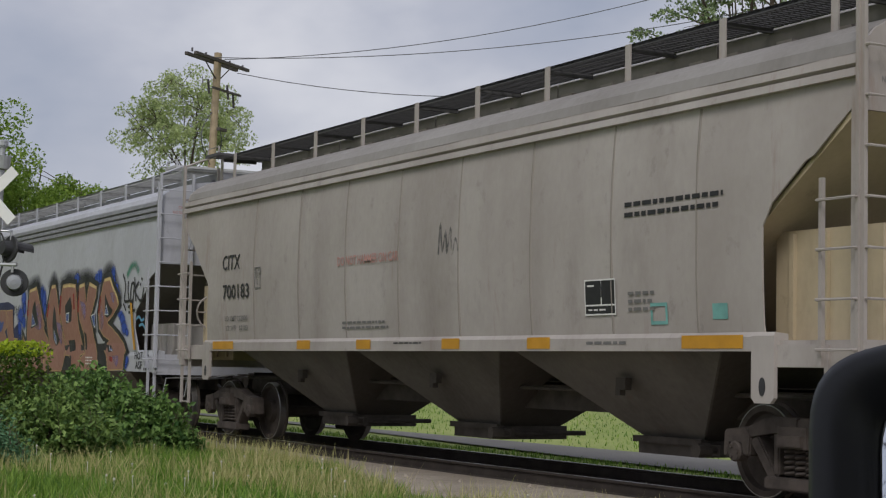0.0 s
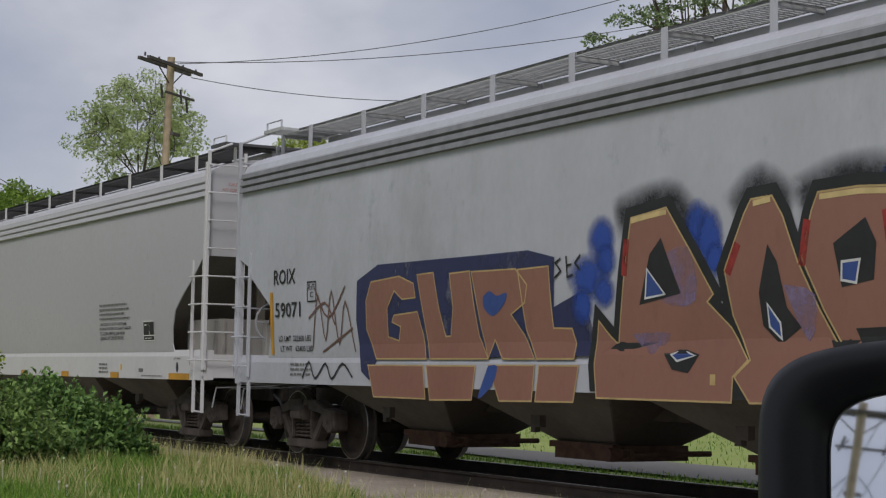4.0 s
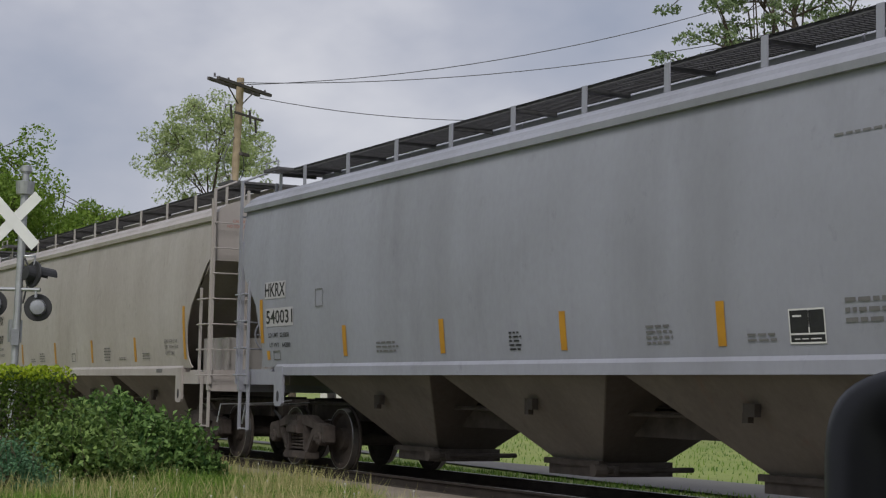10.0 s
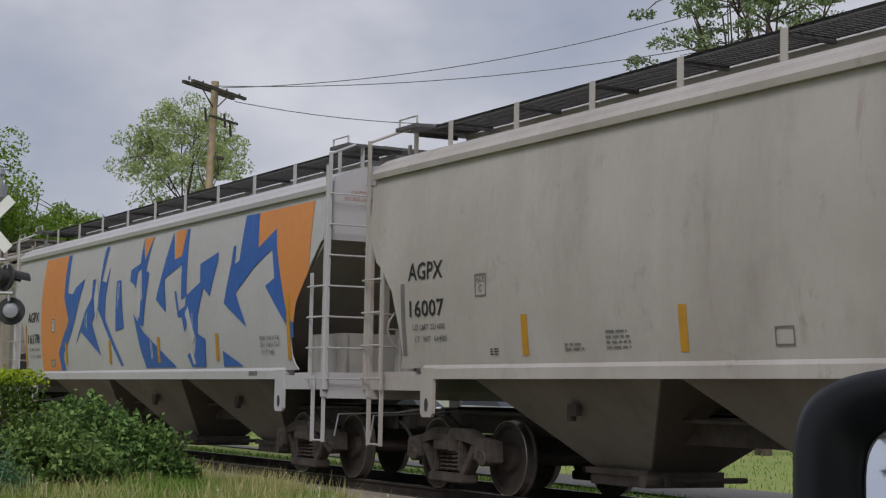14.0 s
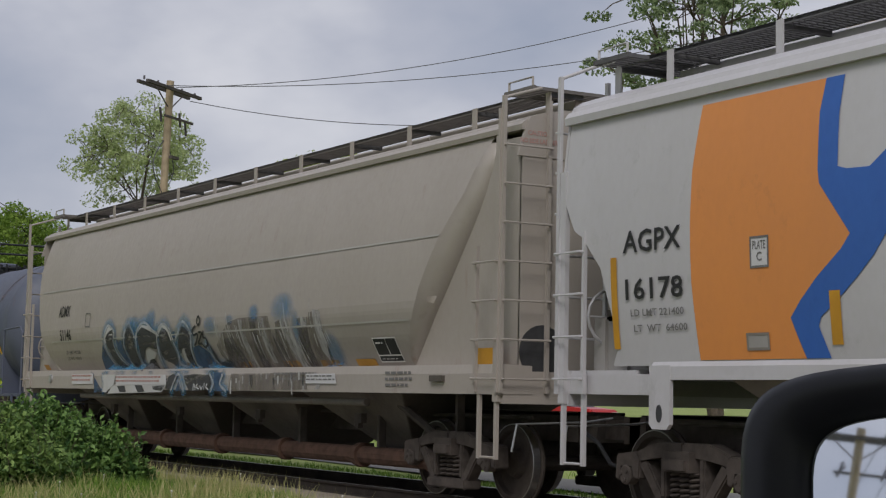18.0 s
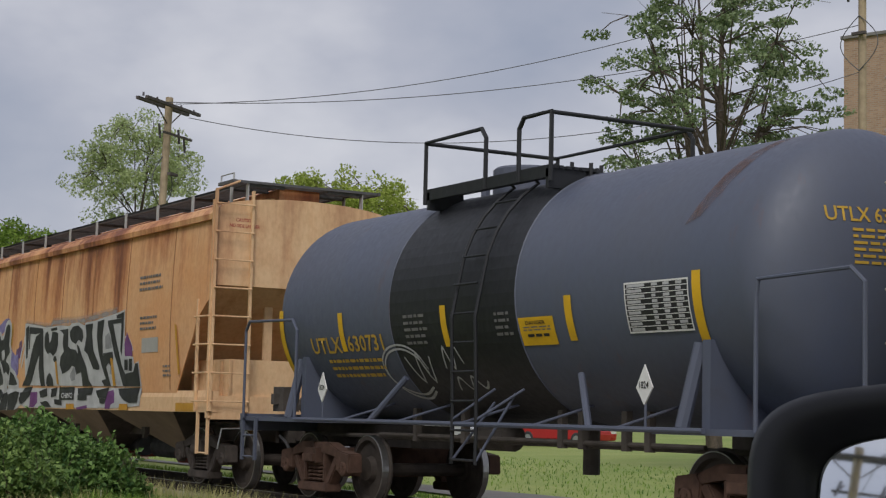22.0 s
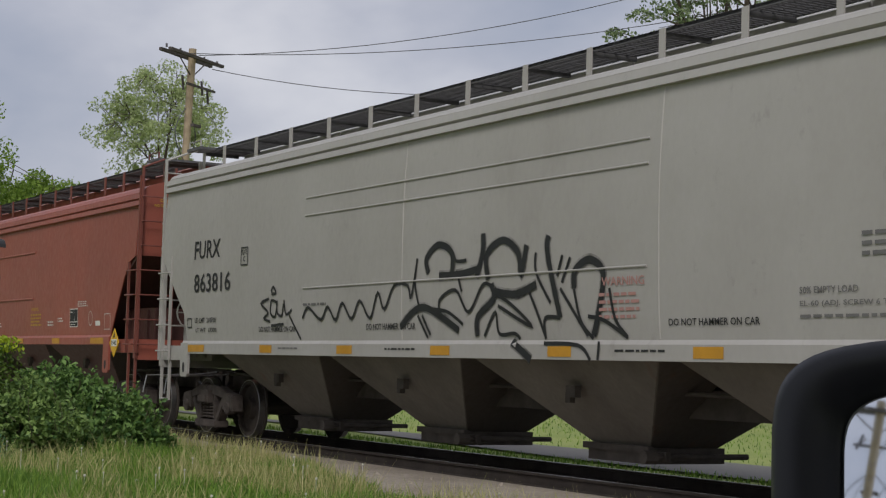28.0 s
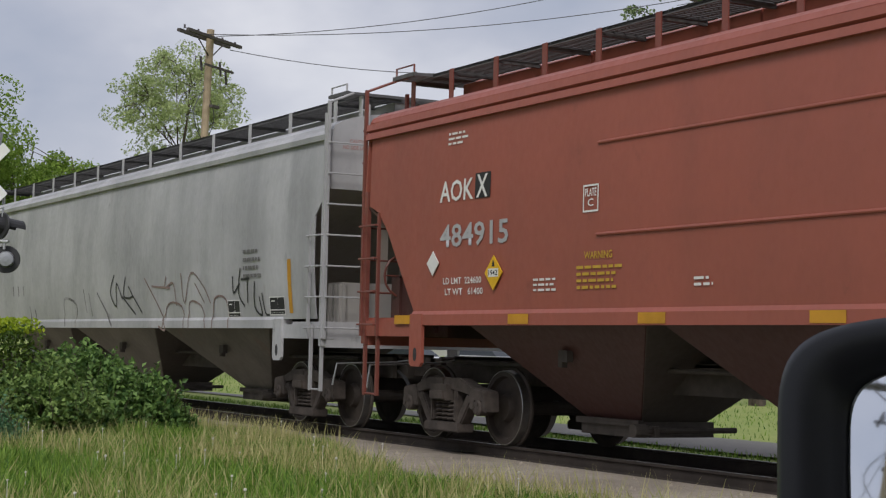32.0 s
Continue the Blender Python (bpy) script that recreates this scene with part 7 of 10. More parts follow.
def graffiti_black(car, wide, sw):
    """Two words of heavy black letters with white outlines, running down over the sill."""
    left = [
        [(-6.57, 2.6), (-6.5, 2.76), (-6.23, 2.81), (-6.02, 2.73), (-5.8, 2.9), (-5.64, 2.99), (-5.54, 2.88), (-5.59, 2.72), (-5.75, 2.52), (-5.89, 2.35), (-6.03, 2.22), (-5.77, 2.2), (-5.51, 2.08), (-5.37, 1.87), (-5.25, 1.73), (-5.16, 1.65), (-5.53, 1.69), (-5.88, 1.8), (-6.2, 2.01), (-6.48, 2.27)],
        [(-5.37, 2.81), (-5.14, 2.83), (-4.99, 2.68), (-4.89, 2.38), (-4.78, 2.18), (-4.52, 2.24), (-4.46, 2.49), (-4.41, 2.7), (-4.28, 2.67), (-4.17, 2.51), (-4.12, 2.29), (-3.92, 2.06), (-3.77, 1.96), (-3.56, 1.83), (-3.52, 1.63), (-3.84, 1.64), (-4.12, 1.71), (-4.29, 1.97), (-4.46, 1.78), (-4.4, 1.64), (-4.85, 1.64), (-4.98, 1.82), (-5.11, 1.99), (-5.25, 2.26), (-5.35, 2.53)],
    ]
    left += [
        [(-3.87, 2.67), (-3.52, 2.61), (-3.42, 2.51), (-3.36, 2.26), (-3.25, 2.01), (-3.14, 1.76), (-3.06, 1.63), (-3.31, 1.63), (-3.42, 1.83), (-3.68, 2.05), (-3.87, 2.28), (-3.95, 2.53)],
        [(-3.29, 2.53), (-2.97, 2.64), (-2.86, 2.71), (-2.79, 2.54), (-2.85, 2.3), (-2.69, 2.11), (-2.62, 1.87), (-2.54, 1.7), (-2.47, 1.62), (-2.97, 1.63), (-3.11, 1.88), (-3.25, 2.19)],
        [(-2.75, 2.57), (-2.59, 2.62), (-2.45, 2.64), (-2.53, 2.47), (-2.61, 2.29), (-2.56, 2.05), (-2.51, 1.84), (-2.38, 1.62), (-2.54, 1.67), (-2.64, 1.9), (-2.74, 2.18)],
        [(-2.34, 2.46), (-2.11, 2.27), (-1.91, 2.06), (-1.66, 1.83), (-1.62, 1.62), (-2.0, 1.62), (-2.09, 1.81), (-2.23, 2.07), (-2.38, 2.25)],
    ]
    left += [
        [(-2.11, 2.46), (-2.06, 2.6), (-1.93, 2.67), (-1.81, 2.57), (-1.66, 2.59), (-1.56, 2.7), (-1.49, 2.84), (-1.33, 2.89), (-1.19, 2.83), (-1.16, 2.68), (-1.21, 2.46), (-1.13, 2.29), (-1.32, 2.19), (-1.41, 2.12), (-1.27, 2.08), (-1.13, 1.96), (-1.23, 1.8), (-1.42, 1.88), (-1.59, 1.83), (-1.71, 2.0), (-1.9, 2.15), (-2.11, 2.29)],
        [(-1.12, 1.92), (-0.88, 1.85), (-0.69, 1.73), (-0.59, 1.61), (-1.22, 1.61), (-1.17, 1.75)],
    ]
    left_foot = [
        [(-7.14, 1.57), (-6.11, 1.55), (-6.18, 1.43), (-6.77, 1.17), (-7.14, 1.44)],
        [(-5.92, 1.44), (-5.86, 1.55), (-4.82, 1.54), (-4.83, 1.38), (-5.18, 1.17), (-5.6, 1.28)],
        [(-4.71, 1.53), (-4.3, 1.53), (-4.33, 1.39), (-4.18, 1.29), (-4.37, 1.18), (-4.95, 1.16), (-4.76, 1.31)],
        [(-4.19, 1.42), (-4.13, 1.52), (-3.53, 1.52), (-3.55, 1.36), (-3.69, 1.15), (-3.87, 1.18)],
        [(-3.44, 1.5), (-3.23, 1.51), (-3.18, 1.34), (-3.19, 1.19), (-3.72, 1.15), (-3.54, 1.29)],
        [(-3.07, 1.5), (-2.54, 1.51), (-2.43, 1.37), (-2.25, 1.17), (-3.03, 1.18)],
        [(-2.37, 1.5), (-1.77, 1.52), (-1.6, 1.45), (-1.7, 1.34), (-1.99, 1.23), (-2.15, 1.22), (-2.36, 1.37)],
    ]
    left_foot += [
        [(-1.55, 1.43), (-1.27, 1.46), (-1.17, 1.37), (-1.31, 1.13), (-1.77, 1.11), (-1.79, 1.18)],
        [(-1.16, 1.42), (-0.68, 1.48), (-0.42, 1.46), (-0.54, 1.29), (-0.76, 1.13), (-1.19, 1.12)],
        [(-0.33, 1.45), (0.24, 1.5), (0.28, 1.46), (0.09, 1.32), (-0.2, 1.25), (-0.35, 1.29)],
    ]
    ground = [
        [(-6.69, 2.79), (-6.24, 2.87), (-6.0, 2.81), (-5.71, 3.03), (-5.46, 2.96), (-5.14, 2.88), (-4.96, 2.73), (-4.77, 2.34), (-4.59, 2.37), (-4.44, 2.77), (-4.15, 2.62), (-3.91, 2.72), (-3.49, 2.65), (-3.31, 2.6), (-2.87, 2.75), (-2.7, 2.65), (-2.41, 2.68), (-2.12, 2.68), (-1.95, 2.73), (-1.81, 2.64), (-1.63, 2.68), (-1.53, 2.9), (-1.32, 2.93), (-1.12, 2.84), (-1.12, 2.4), (-1.06, 2.23), (-1.12, 1.99), (-0.82, 1.88), (-0.54, 1.6), (-5.75, 1.64), (-6.4, 2.02), (-6.66, 2.31)],
        [(-7.27, 1.57), (0.35, 1.56), (0.26, 1.36), (-0.67, 1.12), (-2.09, 1.09), (-6.89, 1.07)],
    ]
    ground += [
        [(-0.14, 2.85), (1.3, 2.72), (2.18, 2.73), (2.7, 2.7), (2.83, 2.74), (3.24, 2.75), (3.59, 2.68), (3.67, 2.73), (4.16, 2.74), (4.76, 2.79), (5.33, 2.83), (5.74, 2.88), (5.79, 2.09), (6.22, 2.06), (6.26, 1.94), (6.48, 1.99), (6.63, 1.56), (-0.03, 1.61), (-0.14, 2.36)],
        [(-0.45, 1.56), (6.64, 1.54), (6.58, 1.24), (5.26, 1.19), (0.02, 1.17), (-0.56, 1.26)],
    ]
    gaps = [
        [(-6.35, 2.45), (-6.15, 2.44), (-6.12, 2.28), (-6.28, 2.3)],
        [(-1.76, 2.31), (-1.56, 2.35), (-1.52, 2.2), (-1.61, 2.13), (-1.71, 2.17)],
        [(-5.91, 2.11), (-5.65, 2.08), (-5.43, 1.83), (-5.32, 1.69), (-5.66, 1.76)],
        [(-1.58, 1.67), (-1.47, 1.76), (-1.33, 1.73), (-1.29, 1.62), (-1.39, 1.49), (-1.51, 1.47), (-1.6, 1.57)],
        [(-2.56, 2.35), (-2.46, 2.17), (-2.32, 1.9), (-2.22, 1.69), (-2.35, 1.67), (-2.47, 1.87), (-2.56, 2.11)],
    ]
    violet = [
        [(-6.4, 2.41), (-6.23, 2.86), (-5.78, 3.05), (-5.15, 3.01), (-4.83, 2.77), (-4.86, 2.21), (-5.74, 2.24)],
        [(-4.09, 2.73), (-3.85, 2.85), (-3.43, 2.76), (-3.2, 2.59), (-3.42, 2.48), (-3.81, 2.62)],
        [(-2.73, 2.69), (-2.57, 2.88), (-2.12, 2.85), (-1.57, 3.0), (-1.24, 2.93), (-1.91, 2.65), (-2.43, 2.63)],
        [(-1.15, 2.4), (-0.95, 2.29), (-0.77, 2.22), (-0.57, 2.21), (-0.58, 1.84), (-0.86, 1.83), (-1.13, 1.94)],
        [(-6.63, 2.02), (-6.86, 2.32), (-6.68, 2.67), (-6.41, 2.44)],
    ]
    plum = [
        [(-0.74, 2.22), (-0.71, 2.33), (-0.55, 2.37), (-0.52, 2.48), (-0.35, 2.52), (-0.35, 2.2), (-0.55, 2.13)],
    ]
    honey = [
        [(-4.06, 2.83), (-3.9, 3.01), (-3.78, 2.98), (-3.78, 2.65), (-3.93, 2.63)],
        [(-3.37, 2.69), (-2.81, 2.81), (-2.81, 2.72), (-3.25, 2.59)],
        [(-1.16, 2.84), (-1.03, 2.89), (-0.97, 2.61), (-1.08, 2.37), (-1.15, 2.51)],
    ]
    right = [
        [(-0.07, 2.75), (0.13, 2.8), (0.16, 2.7), (0.1, 2.16), (0.0, 2.12), (-0.03, 2.5)],
        [(0.18, 2.77), (1.07, 2.71), (1.13, 2.63), (0.56, 2.61), (0.26, 2.63), (0.23, 2.33), (0.17, 2.3)],
        [(0.64, 2.56), (0.9, 2.62), (1.12, 2.64), (1.13, 2.43), (0.99, 2.25), (0.83, 2.15), (0.64, 1.96), (0.43, 1.71), (0.26, 1.6), (-0.26, 1.6), (-0.21, 1.64), (0.05, 1.82), (0.26, 2.07), (0.45, 2.37)],
        [(0.9, 2.2), (1.13, 2.48), (1.16, 2.24), (1.18, 1.95), (1.25, 1.7), (1.28, 1.59), (1.01, 1.59), (0.93, 1.71), (0.85, 1.93)],
    ]
    right += [
        [(1.2, 2.53), (1.27, 2.62), (1.39, 2.64), (1.48, 2.56), (1.53, 2.41), (1.64, 2.47), (1.68, 2.62), (1.84, 2.62), (2.06, 2.59), (2.07, 2.38), (1.98, 2.23), (1.78, 2.16), (1.58, 2.23), (1.44, 2.2), (1.36, 2.25), (1.23, 2.33)],
        [(1.58, 2.69), (1.98, 2.7), (2.0, 2.65), (1.62, 2.64)],
        [(1.78, 2.09), (1.85, 2.16), (1.97, 2.15), (2.02, 2.07), (1.85, 2.04)],
        [(1.34, 1.65), (1.4, 1.77), (1.54, 1.84), (1.67, 1.81), (1.77, 1.72), (1.82, 1.59), (1.42, 1.59)],
    ]
    right += [
        [(2.16, 2.64), (2.67, 2.65), (2.7, 2.32), (2.85, 2.27), (3.14, 2.25), (3.35, 2.14), (3.47, 1.97), (3.46, 1.83), (3.2, 1.79), (3.11, 1.93), (2.95, 1.96), (2.73, 1.87), (2.37, 1.81), (2.2, 1.98), (2.25, 2.14), (2.44, 2.23), (2.36, 2.38), (2.4, 2.56)],
        [(2.78, 2.6), (2.95, 2.68), (3.25, 2.69), (3.51, 2.61), (3.58, 2.47), (3.49, 2.37), (3.31, 2.43), (3.14, 2.35), (2.9, 2.41), (2.78, 2.5)],
        [(3.21, 2.35), (3.35, 2.3), (3.55, 2.1), (3.75, 1.95), (3.91, 1.69), (4.11, 1.58), (3.56, 1.58), (3.48, 1.82), (3.37, 2.02)],
    ]
    right += [
        [(3.67, 2.69), (4.1, 2.7), (4.05, 2.54), (4.16, 2.21), (4.5, 1.93), (4.49, 1.86), (4.16, 1.88), (3.82, 2.16), (3.64, 2.22), (3.75, 2.49)],
        [(4.35, 2.72), (4.71, 2.75), (4.63, 2.46), (4.67, 2.13), (4.9, 1.86), (5.11, 1.57), (4.76, 1.58), (4.61, 1.67), (4.84, 1.7), (4.62, 1.93), (4.43, 2.19), (4.33, 2.46)],
        [(4.7, 2.15), (5.19, 2.17), (5.23, 2.05), (5.1, 1.92), (4.98, 1.98), (4.77, 1.86), (4.7, 1.99)],
    ]
    right += [
        [(4.89, 2.72), (5.6, 2.73), (5.62, 2.66), (5.19, 2.65), (5.32, 2.43), (5.5, 2.17), (5.67, 1.92), (5.84, 1.78), (6.24, 1.81), (6.3, 1.9), (6.35, 1.95), (6.46, 1.95), (6.55, 1.66), (6.57, 1.57), (5.73, 1.57), (5.48, 1.9), (5.25, 2.16), (5.05, 2.49), (4.92, 2.63)],
        [(5.33, 2.79), (5.71, 2.84), (5.72, 2.51), (5.66, 2.09), (5.59, 2.17), (5.61, 2.54), (5.6, 2.74), (5.36, 2.74)],
        [(5.8, 2.02), (5.97, 2.02), (5.97, 1.84), (5.8, 1.84)],
        [(6.02, 2.03), (6.18, 2.03), (6.17, 1.82), (6.01, 1.83)],
    ]
    right_foot = [
        [(-0.04, 1.55), (0.44, 1.57), (0.31, 1.41), (-0.14, 1.26), (-0.33, 1.26), (-0.41, 1.34)],
        [(0.98, 1.48), (1.41, 1.54), (1.48, 1.41), (1.07, 1.38)],
        [(1.71, 1.52), (2.06, 1.55), (2.03, 1.41), (1.74, 1.39)],
        [(2.22, 1.55), (3.1, 1.55), (3.1, 1.35), (2.26, 1.34)],
        [(3.32, 1.53), (4.15, 1.54), (4.11, 1.44), (3.5, 1.42), (3.36, 1.46)],
        [(4.37, 1.49), (5.01, 1.54), (4.91, 1.38), (4.5, 1.38)],
        [(1.94, 1.33), (2.38, 1.31), (2.39, 1.24), (1.99, 1.26)],
        [(3.35, 1.41), (3.84, 1.42), (3.84, 1.34), (3.36, 1.34)],
        [(4.57, 1.35), (4.89, 1.35), (4.83, 1.28), (4.59, 1.29)],
    ]
    right_foot += [
        [(5.53, 1.52), (6.55, 1.53), (6.49, 1.41), (6.47, 1.31), (6.1, 1.3), (5.81, 1.35), (5.61, 1.44)],
        [(1.08, 1.27), (1.42, 1.29), (1.59, 1.26), (1.76, 1.19), (1.26, 1.21)],
    ]
    grey = [
        [(4.77, 2.45), (4.97, 2.51), (5.1, 2.37), (5.13, 2.23), (4.8, 2.22)],
        [(3.08, 1.97), (3.17, 1.93), (3.11, 1.7), (2.9, 1.67), (2.78, 1.77)],
        [(5.07, 1.93), (5.22, 1.9), (5.19, 1.76), (5.02, 1.79)],
    ]
    purple = [
        [(0.36, 1.47), (0.82, 1.48), (0.84, 1.27), (0.6, 1.18), (0.31, 1.18)],
        [(4.91, 1.47), (5.3, 1.52), (5.33, 1.29), (5.16, 1.26), (5.09, 1.18), (4.83, 1.18)],
        [(3.26, 1.19), (3.85, 1.24), (3.88, 1.18), (3.29, 1.15)],
        [(5.78, 2.28), (5.89, 2.49), (5.98, 2.4), (6.16, 2.24), (6.18, 2.07), (5.81, 2.08)],
    ]
    mist_line = [
        [(-0.06, 2.83), (1.54, 2.71), (1.7, 2.8), (3.53, 2.77), (3.64, 2.78), (4.8, 2.84), (5.3, 2.86), (5.74, 2.9), (5.74, 2.85), (4.8, 2.76), (3.64, 2.69), (2.34, 2.69), (0.13, 2.76)],
    ]
    strips = [[(1.91, 2.06), (2.01, 2.05), (2.16, 1.62), (2.04, 1.62)], [(5.08, 2.06), (5.2, 2.05), (5.38, 1.58), (5.23, 1.58)], [(-5.22, 2.03), (-5.13, 2.02), (-5.05, 1.64), (-5.16, 1.64)], [(-2.39, 2.05), (-2.31, 2.04), (-2.2, 1.66), (-2.3, 1.66)]]
    strips += [[(2.69, 1.26), (3.14, 1.26), (3.15, 1.16), (2.69, 1.15)], [(5.6, 1.27), (6.03, 1.27), (6.03, 1.17), (5.6, 1.16)], [(8.13, 2.54), (8.21, 2.53), (8.38, 1.75), (8.3, 1.75)]]
    chalk = flat("graffiti_dull_white", (0.50, 0.50, 0.50), 0.6, 0, 0.3, 3)
    fields(car, wide, worn("worn_violet", (0.23, 0.20, 0.42), 0.85, (1, 1, 1), 2.0, 3), violet, 0.006, "graffiti_cloud", None, 3)
    fields(car, wide, worn("honey_overspray", (0.62, 0.36, 0.06), 0.6, (1, 1, 1), 3.0, 15, 0.25), honey, 0.0062, "graffiti_mist", None, 3)
    fields(car, wide, worn("plum_overspray", (0.14, 0.07, 0.20), 0.85, (1, 1, 1), 3.0, 6), plum, 0.0065, "graffiti_cloud")
    mist(car, wide, aerosol("grey_overspray", (0.30, 0.31, 0.32), 0.7, 5), [p[:7] for p in mist_line], 0.2, 0.0065, "graffiti_mist", None, 2)
    rims(car, wide, chalk, left, 0.15, 0.0075, "graffiti_outline", None, 2)
    fields(car, wide, chalk, ground, 0.0085, "graffiti_ground", sw)
    fields(car, wide, G_PURPLE, purple, 0.0105, "graffiti_cloud", sw)
    fields(car, wide, flat("graffiti_ash", (0.30, 0.30, 0.31), 0.6, 0, 0.4, 3), grey, 0.0105, "graffiti_shade", sw)
    fields(car, wide, G_BLACK, left, 0.012, "graffiti_fill", None, 2)
    rims(car, wide, chalk, left, 0.03, 0.0142, "graffiti_edge", None, 2)
    rims(car, wide, G_BLACK, left_foot + right_foot, 0.03, 0.0165, "graffiti_edge", (sw[0] + 0.02, sw[1]))
    fields(car, wide, G_BLACK, left_foot + right_foot, 0.013, "graffiti_fill", (sw[0] + 0.02, sw[1]))
    fields(car, wide, G_BLACK, right, 0.013, "graffiti_fill")
    fields(car, wide, flat("graffiti_chalk", (0.5, 0.5, 0.5), 0.6, 0, 0.35, 3), gaps, 0.0185, "graffiti_gap", None, 2)
    spray(car, wide, G_WHITE, [[(-0.44, 2.05), (-0.33, 2.29), (-0.19, 2.43), (-0.12, 2.6)], [(-0.33, 1.96), (-0.18, 2.21), (-0.07, 2.36)], [(5.86, 2.34), (6.0, 2.27), (6.09, 2.15), (6.02, 2.08)], [(5.81, 2.4), (6.02, 2.35), (6.2, 2.17)]], 0.05, 0.0085, "graffiti_wisp", None, 3)
    rims(car, wide, G_BLACK, [[(-2.55, 2.62), (-2.43, 2.69), (-2.24, 2.7), (-2.3, 2.6), (-2.42, 2.54)]], 0.035, 0.0185, "graffiti_edge", None, 2)
    fields(car, wide, ORANGE, strips, 0.0195, "marker_strip", sw)
    dab = flat("graffiti_yellow", (0.55, 0.47, 0.05), 0.6)
    foot = (sw[0], sw[1] + 0.012)
    label_all(car, wide, [("text", "PCH", -5.63, 1.27, -5.0, 1.45, dab), ("text", "ACAB", -2.39, 1.32, -1.8, 1.48, dab), ("text", "CHINO", 2.38, 1.36, 3.04, 1.46, G_WHITE)], foot)


def graffiti_tag(car, wide):
    """A long black scrawl with a zigzag leading into it."""
    thick = [
        [(-0.49, 2.31), (-0.54, 2.49), (-0.25, 2.64), (0.08, 2.52), (0.06, 2.22)],
        [(-0.23, 2.27), (0.23, 2.27), (0.71, 2.32)],
        [(0.79, 2.72), (0.78, 2.5), (0.65, 2.22)],
        [(0.91, 2.19), (0.87, 2.47), (1.22, 2.62), (1.54, 2.47), (1.61, 2.24), (1.72, 2.54)],
        [(0.98, 2.14), (1.02, 1.97), (0.67, 1.77), (0.65, 1.55)],
        [(2.16, 2.62), (2.14, 2.44), (2.38, 1.74)],
        [(2.65, 2.04), (2.67, 2.23), (2.94, 2.33), (3.18, 2.18), (3.09, 1.79), (2.99, 1.55)],
        [(1.43, 1.49), (1.65, 1.39), (1.84, 1.29)],
        [(1.05, 2.05), (1.5, 2.01), (1.92, 2.11)],
        [(-1.22, 1.67), (-0.84, 1.87), (-0.47, 1.88), (0.23, 1.62)],
    ]
    thin = [
        [(-0.77, 2.5), (-0.83, 2.21), (-0.73, 1.92)],
        [(0.11, 2.53), (0.19, 2.43), (0.42, 2.43)],
        [(0.19, 2.32), (0.31, 2.07)],
        [(-0.17, 1.77), (-0.22, 1.98), (0.17, 2.09), (0.46, 1.83), (0.78, 2.13), (0.98, 2.12)],
        [(-0.43, 1.88), (-0.03, 1.84), (0.33, 1.69)],
        [(1.91, 2.45), (1.92, 2.23), (2.2, 1.9)],
        [(2.43, 2.4), (2.33, 2.18)],
        [(2.58, 2.37), (2.42, 2.11)],
        [(1.77, 2.04), (1.93, 1.81), (2.1, 1.52)],
        [(1.05, 2.02), (1.38, 1.91), (1.82, 1.65), (1.12, 1.89)],
        [(2.09, 1.53), (2.09, 1.74), (2.38, 1.74)],
        [(2.39, 2.05), (2.89, 1.55)],
        [(2.65, 2.04), (2.77, 1.7), (2.99, 1.52)],
        [(3.29, 2.03), (3.38, 1.72), (3.59, 1.53)],
    ]
    thin += [
        [(2.9, 1.75), (3.2, 1.7), (3.59, 1.53)],
        [(0.81, 1.55), (1.06, 1.82), (1.14, 1.58), (1.46, 1.58), (1.58, 1.52)],
        [(2.1, 1.47), (2.75, 1.45), (2.98, 1.3)],
        [(3.13, 1.49), (3.11, 1.3)],
        [(-0.76, 1.81), (-0.52, 1.54)],
        [(-0.65, 1.81), (-0.45, 1.57)],
        [(-4.11, 1.81), (-3.92, 1.96), (-3.52, 1.79), (-3.3, 1.96), (-3.06, 1.78), (-2.85, 2), (-2.58, 1.79), (-2.33, 2.02), (-2.04, 1.79), (-1.82, 2.11), (-1.64, 1.9), (-1.37, 2.19), (-1.02, 2.18), (-0.93, 2.03), (-0.8, 2.36)],
    ]
    head = [
        [(-5.2, 2.21), (-5.12, 2.28), (-5.03, 2.19), (-5.18, 2.18)],
        [(-5.27, 2.11), (-5.56, 2.05), (-5.31, 1.91), (-5.46, 1.83), (-5.24, 1.78)],
        [(-5.19, 2.09), (-5.22, 1.91), (-5.06, 1.85), (-5, 2.04), (-5.19, 2.09)],
        [(-4.98, 2.08), (-4.98, 1.91), (-4.82, 1.86), (-4.76, 2.03)],
        [(-4.74, 2.08), (-4.67, 1.88), (-4.47, 1.94)],
        [(-4.56, 1.86), (-4.18, 1.52)],
        [(-5.2, 1.72), (-4.76, 1.74)],
    ]
    sw = (1.495, wide(1.49) + 0.032)
    soft = worn("black_overspray", (0.06, 0.06, 0.06), 0.2, (1, 1, 1), 5.0, 3, 0.25)
    spray(car, wide, soft, thick, 0.13, 0.006, "graffiti_haze", sw, 6)
    spray(car, wide, G_BLACK, thick, 0.085, 0.008, "graffiti", sw, 6)
    spray(car, wide, G_BLACK, thin, 0.042, 0.0095, "graffiti", sw, 5)
    spray(car, wide, INK, head, 0.04, 0.008, "spray_tag", None, 4)


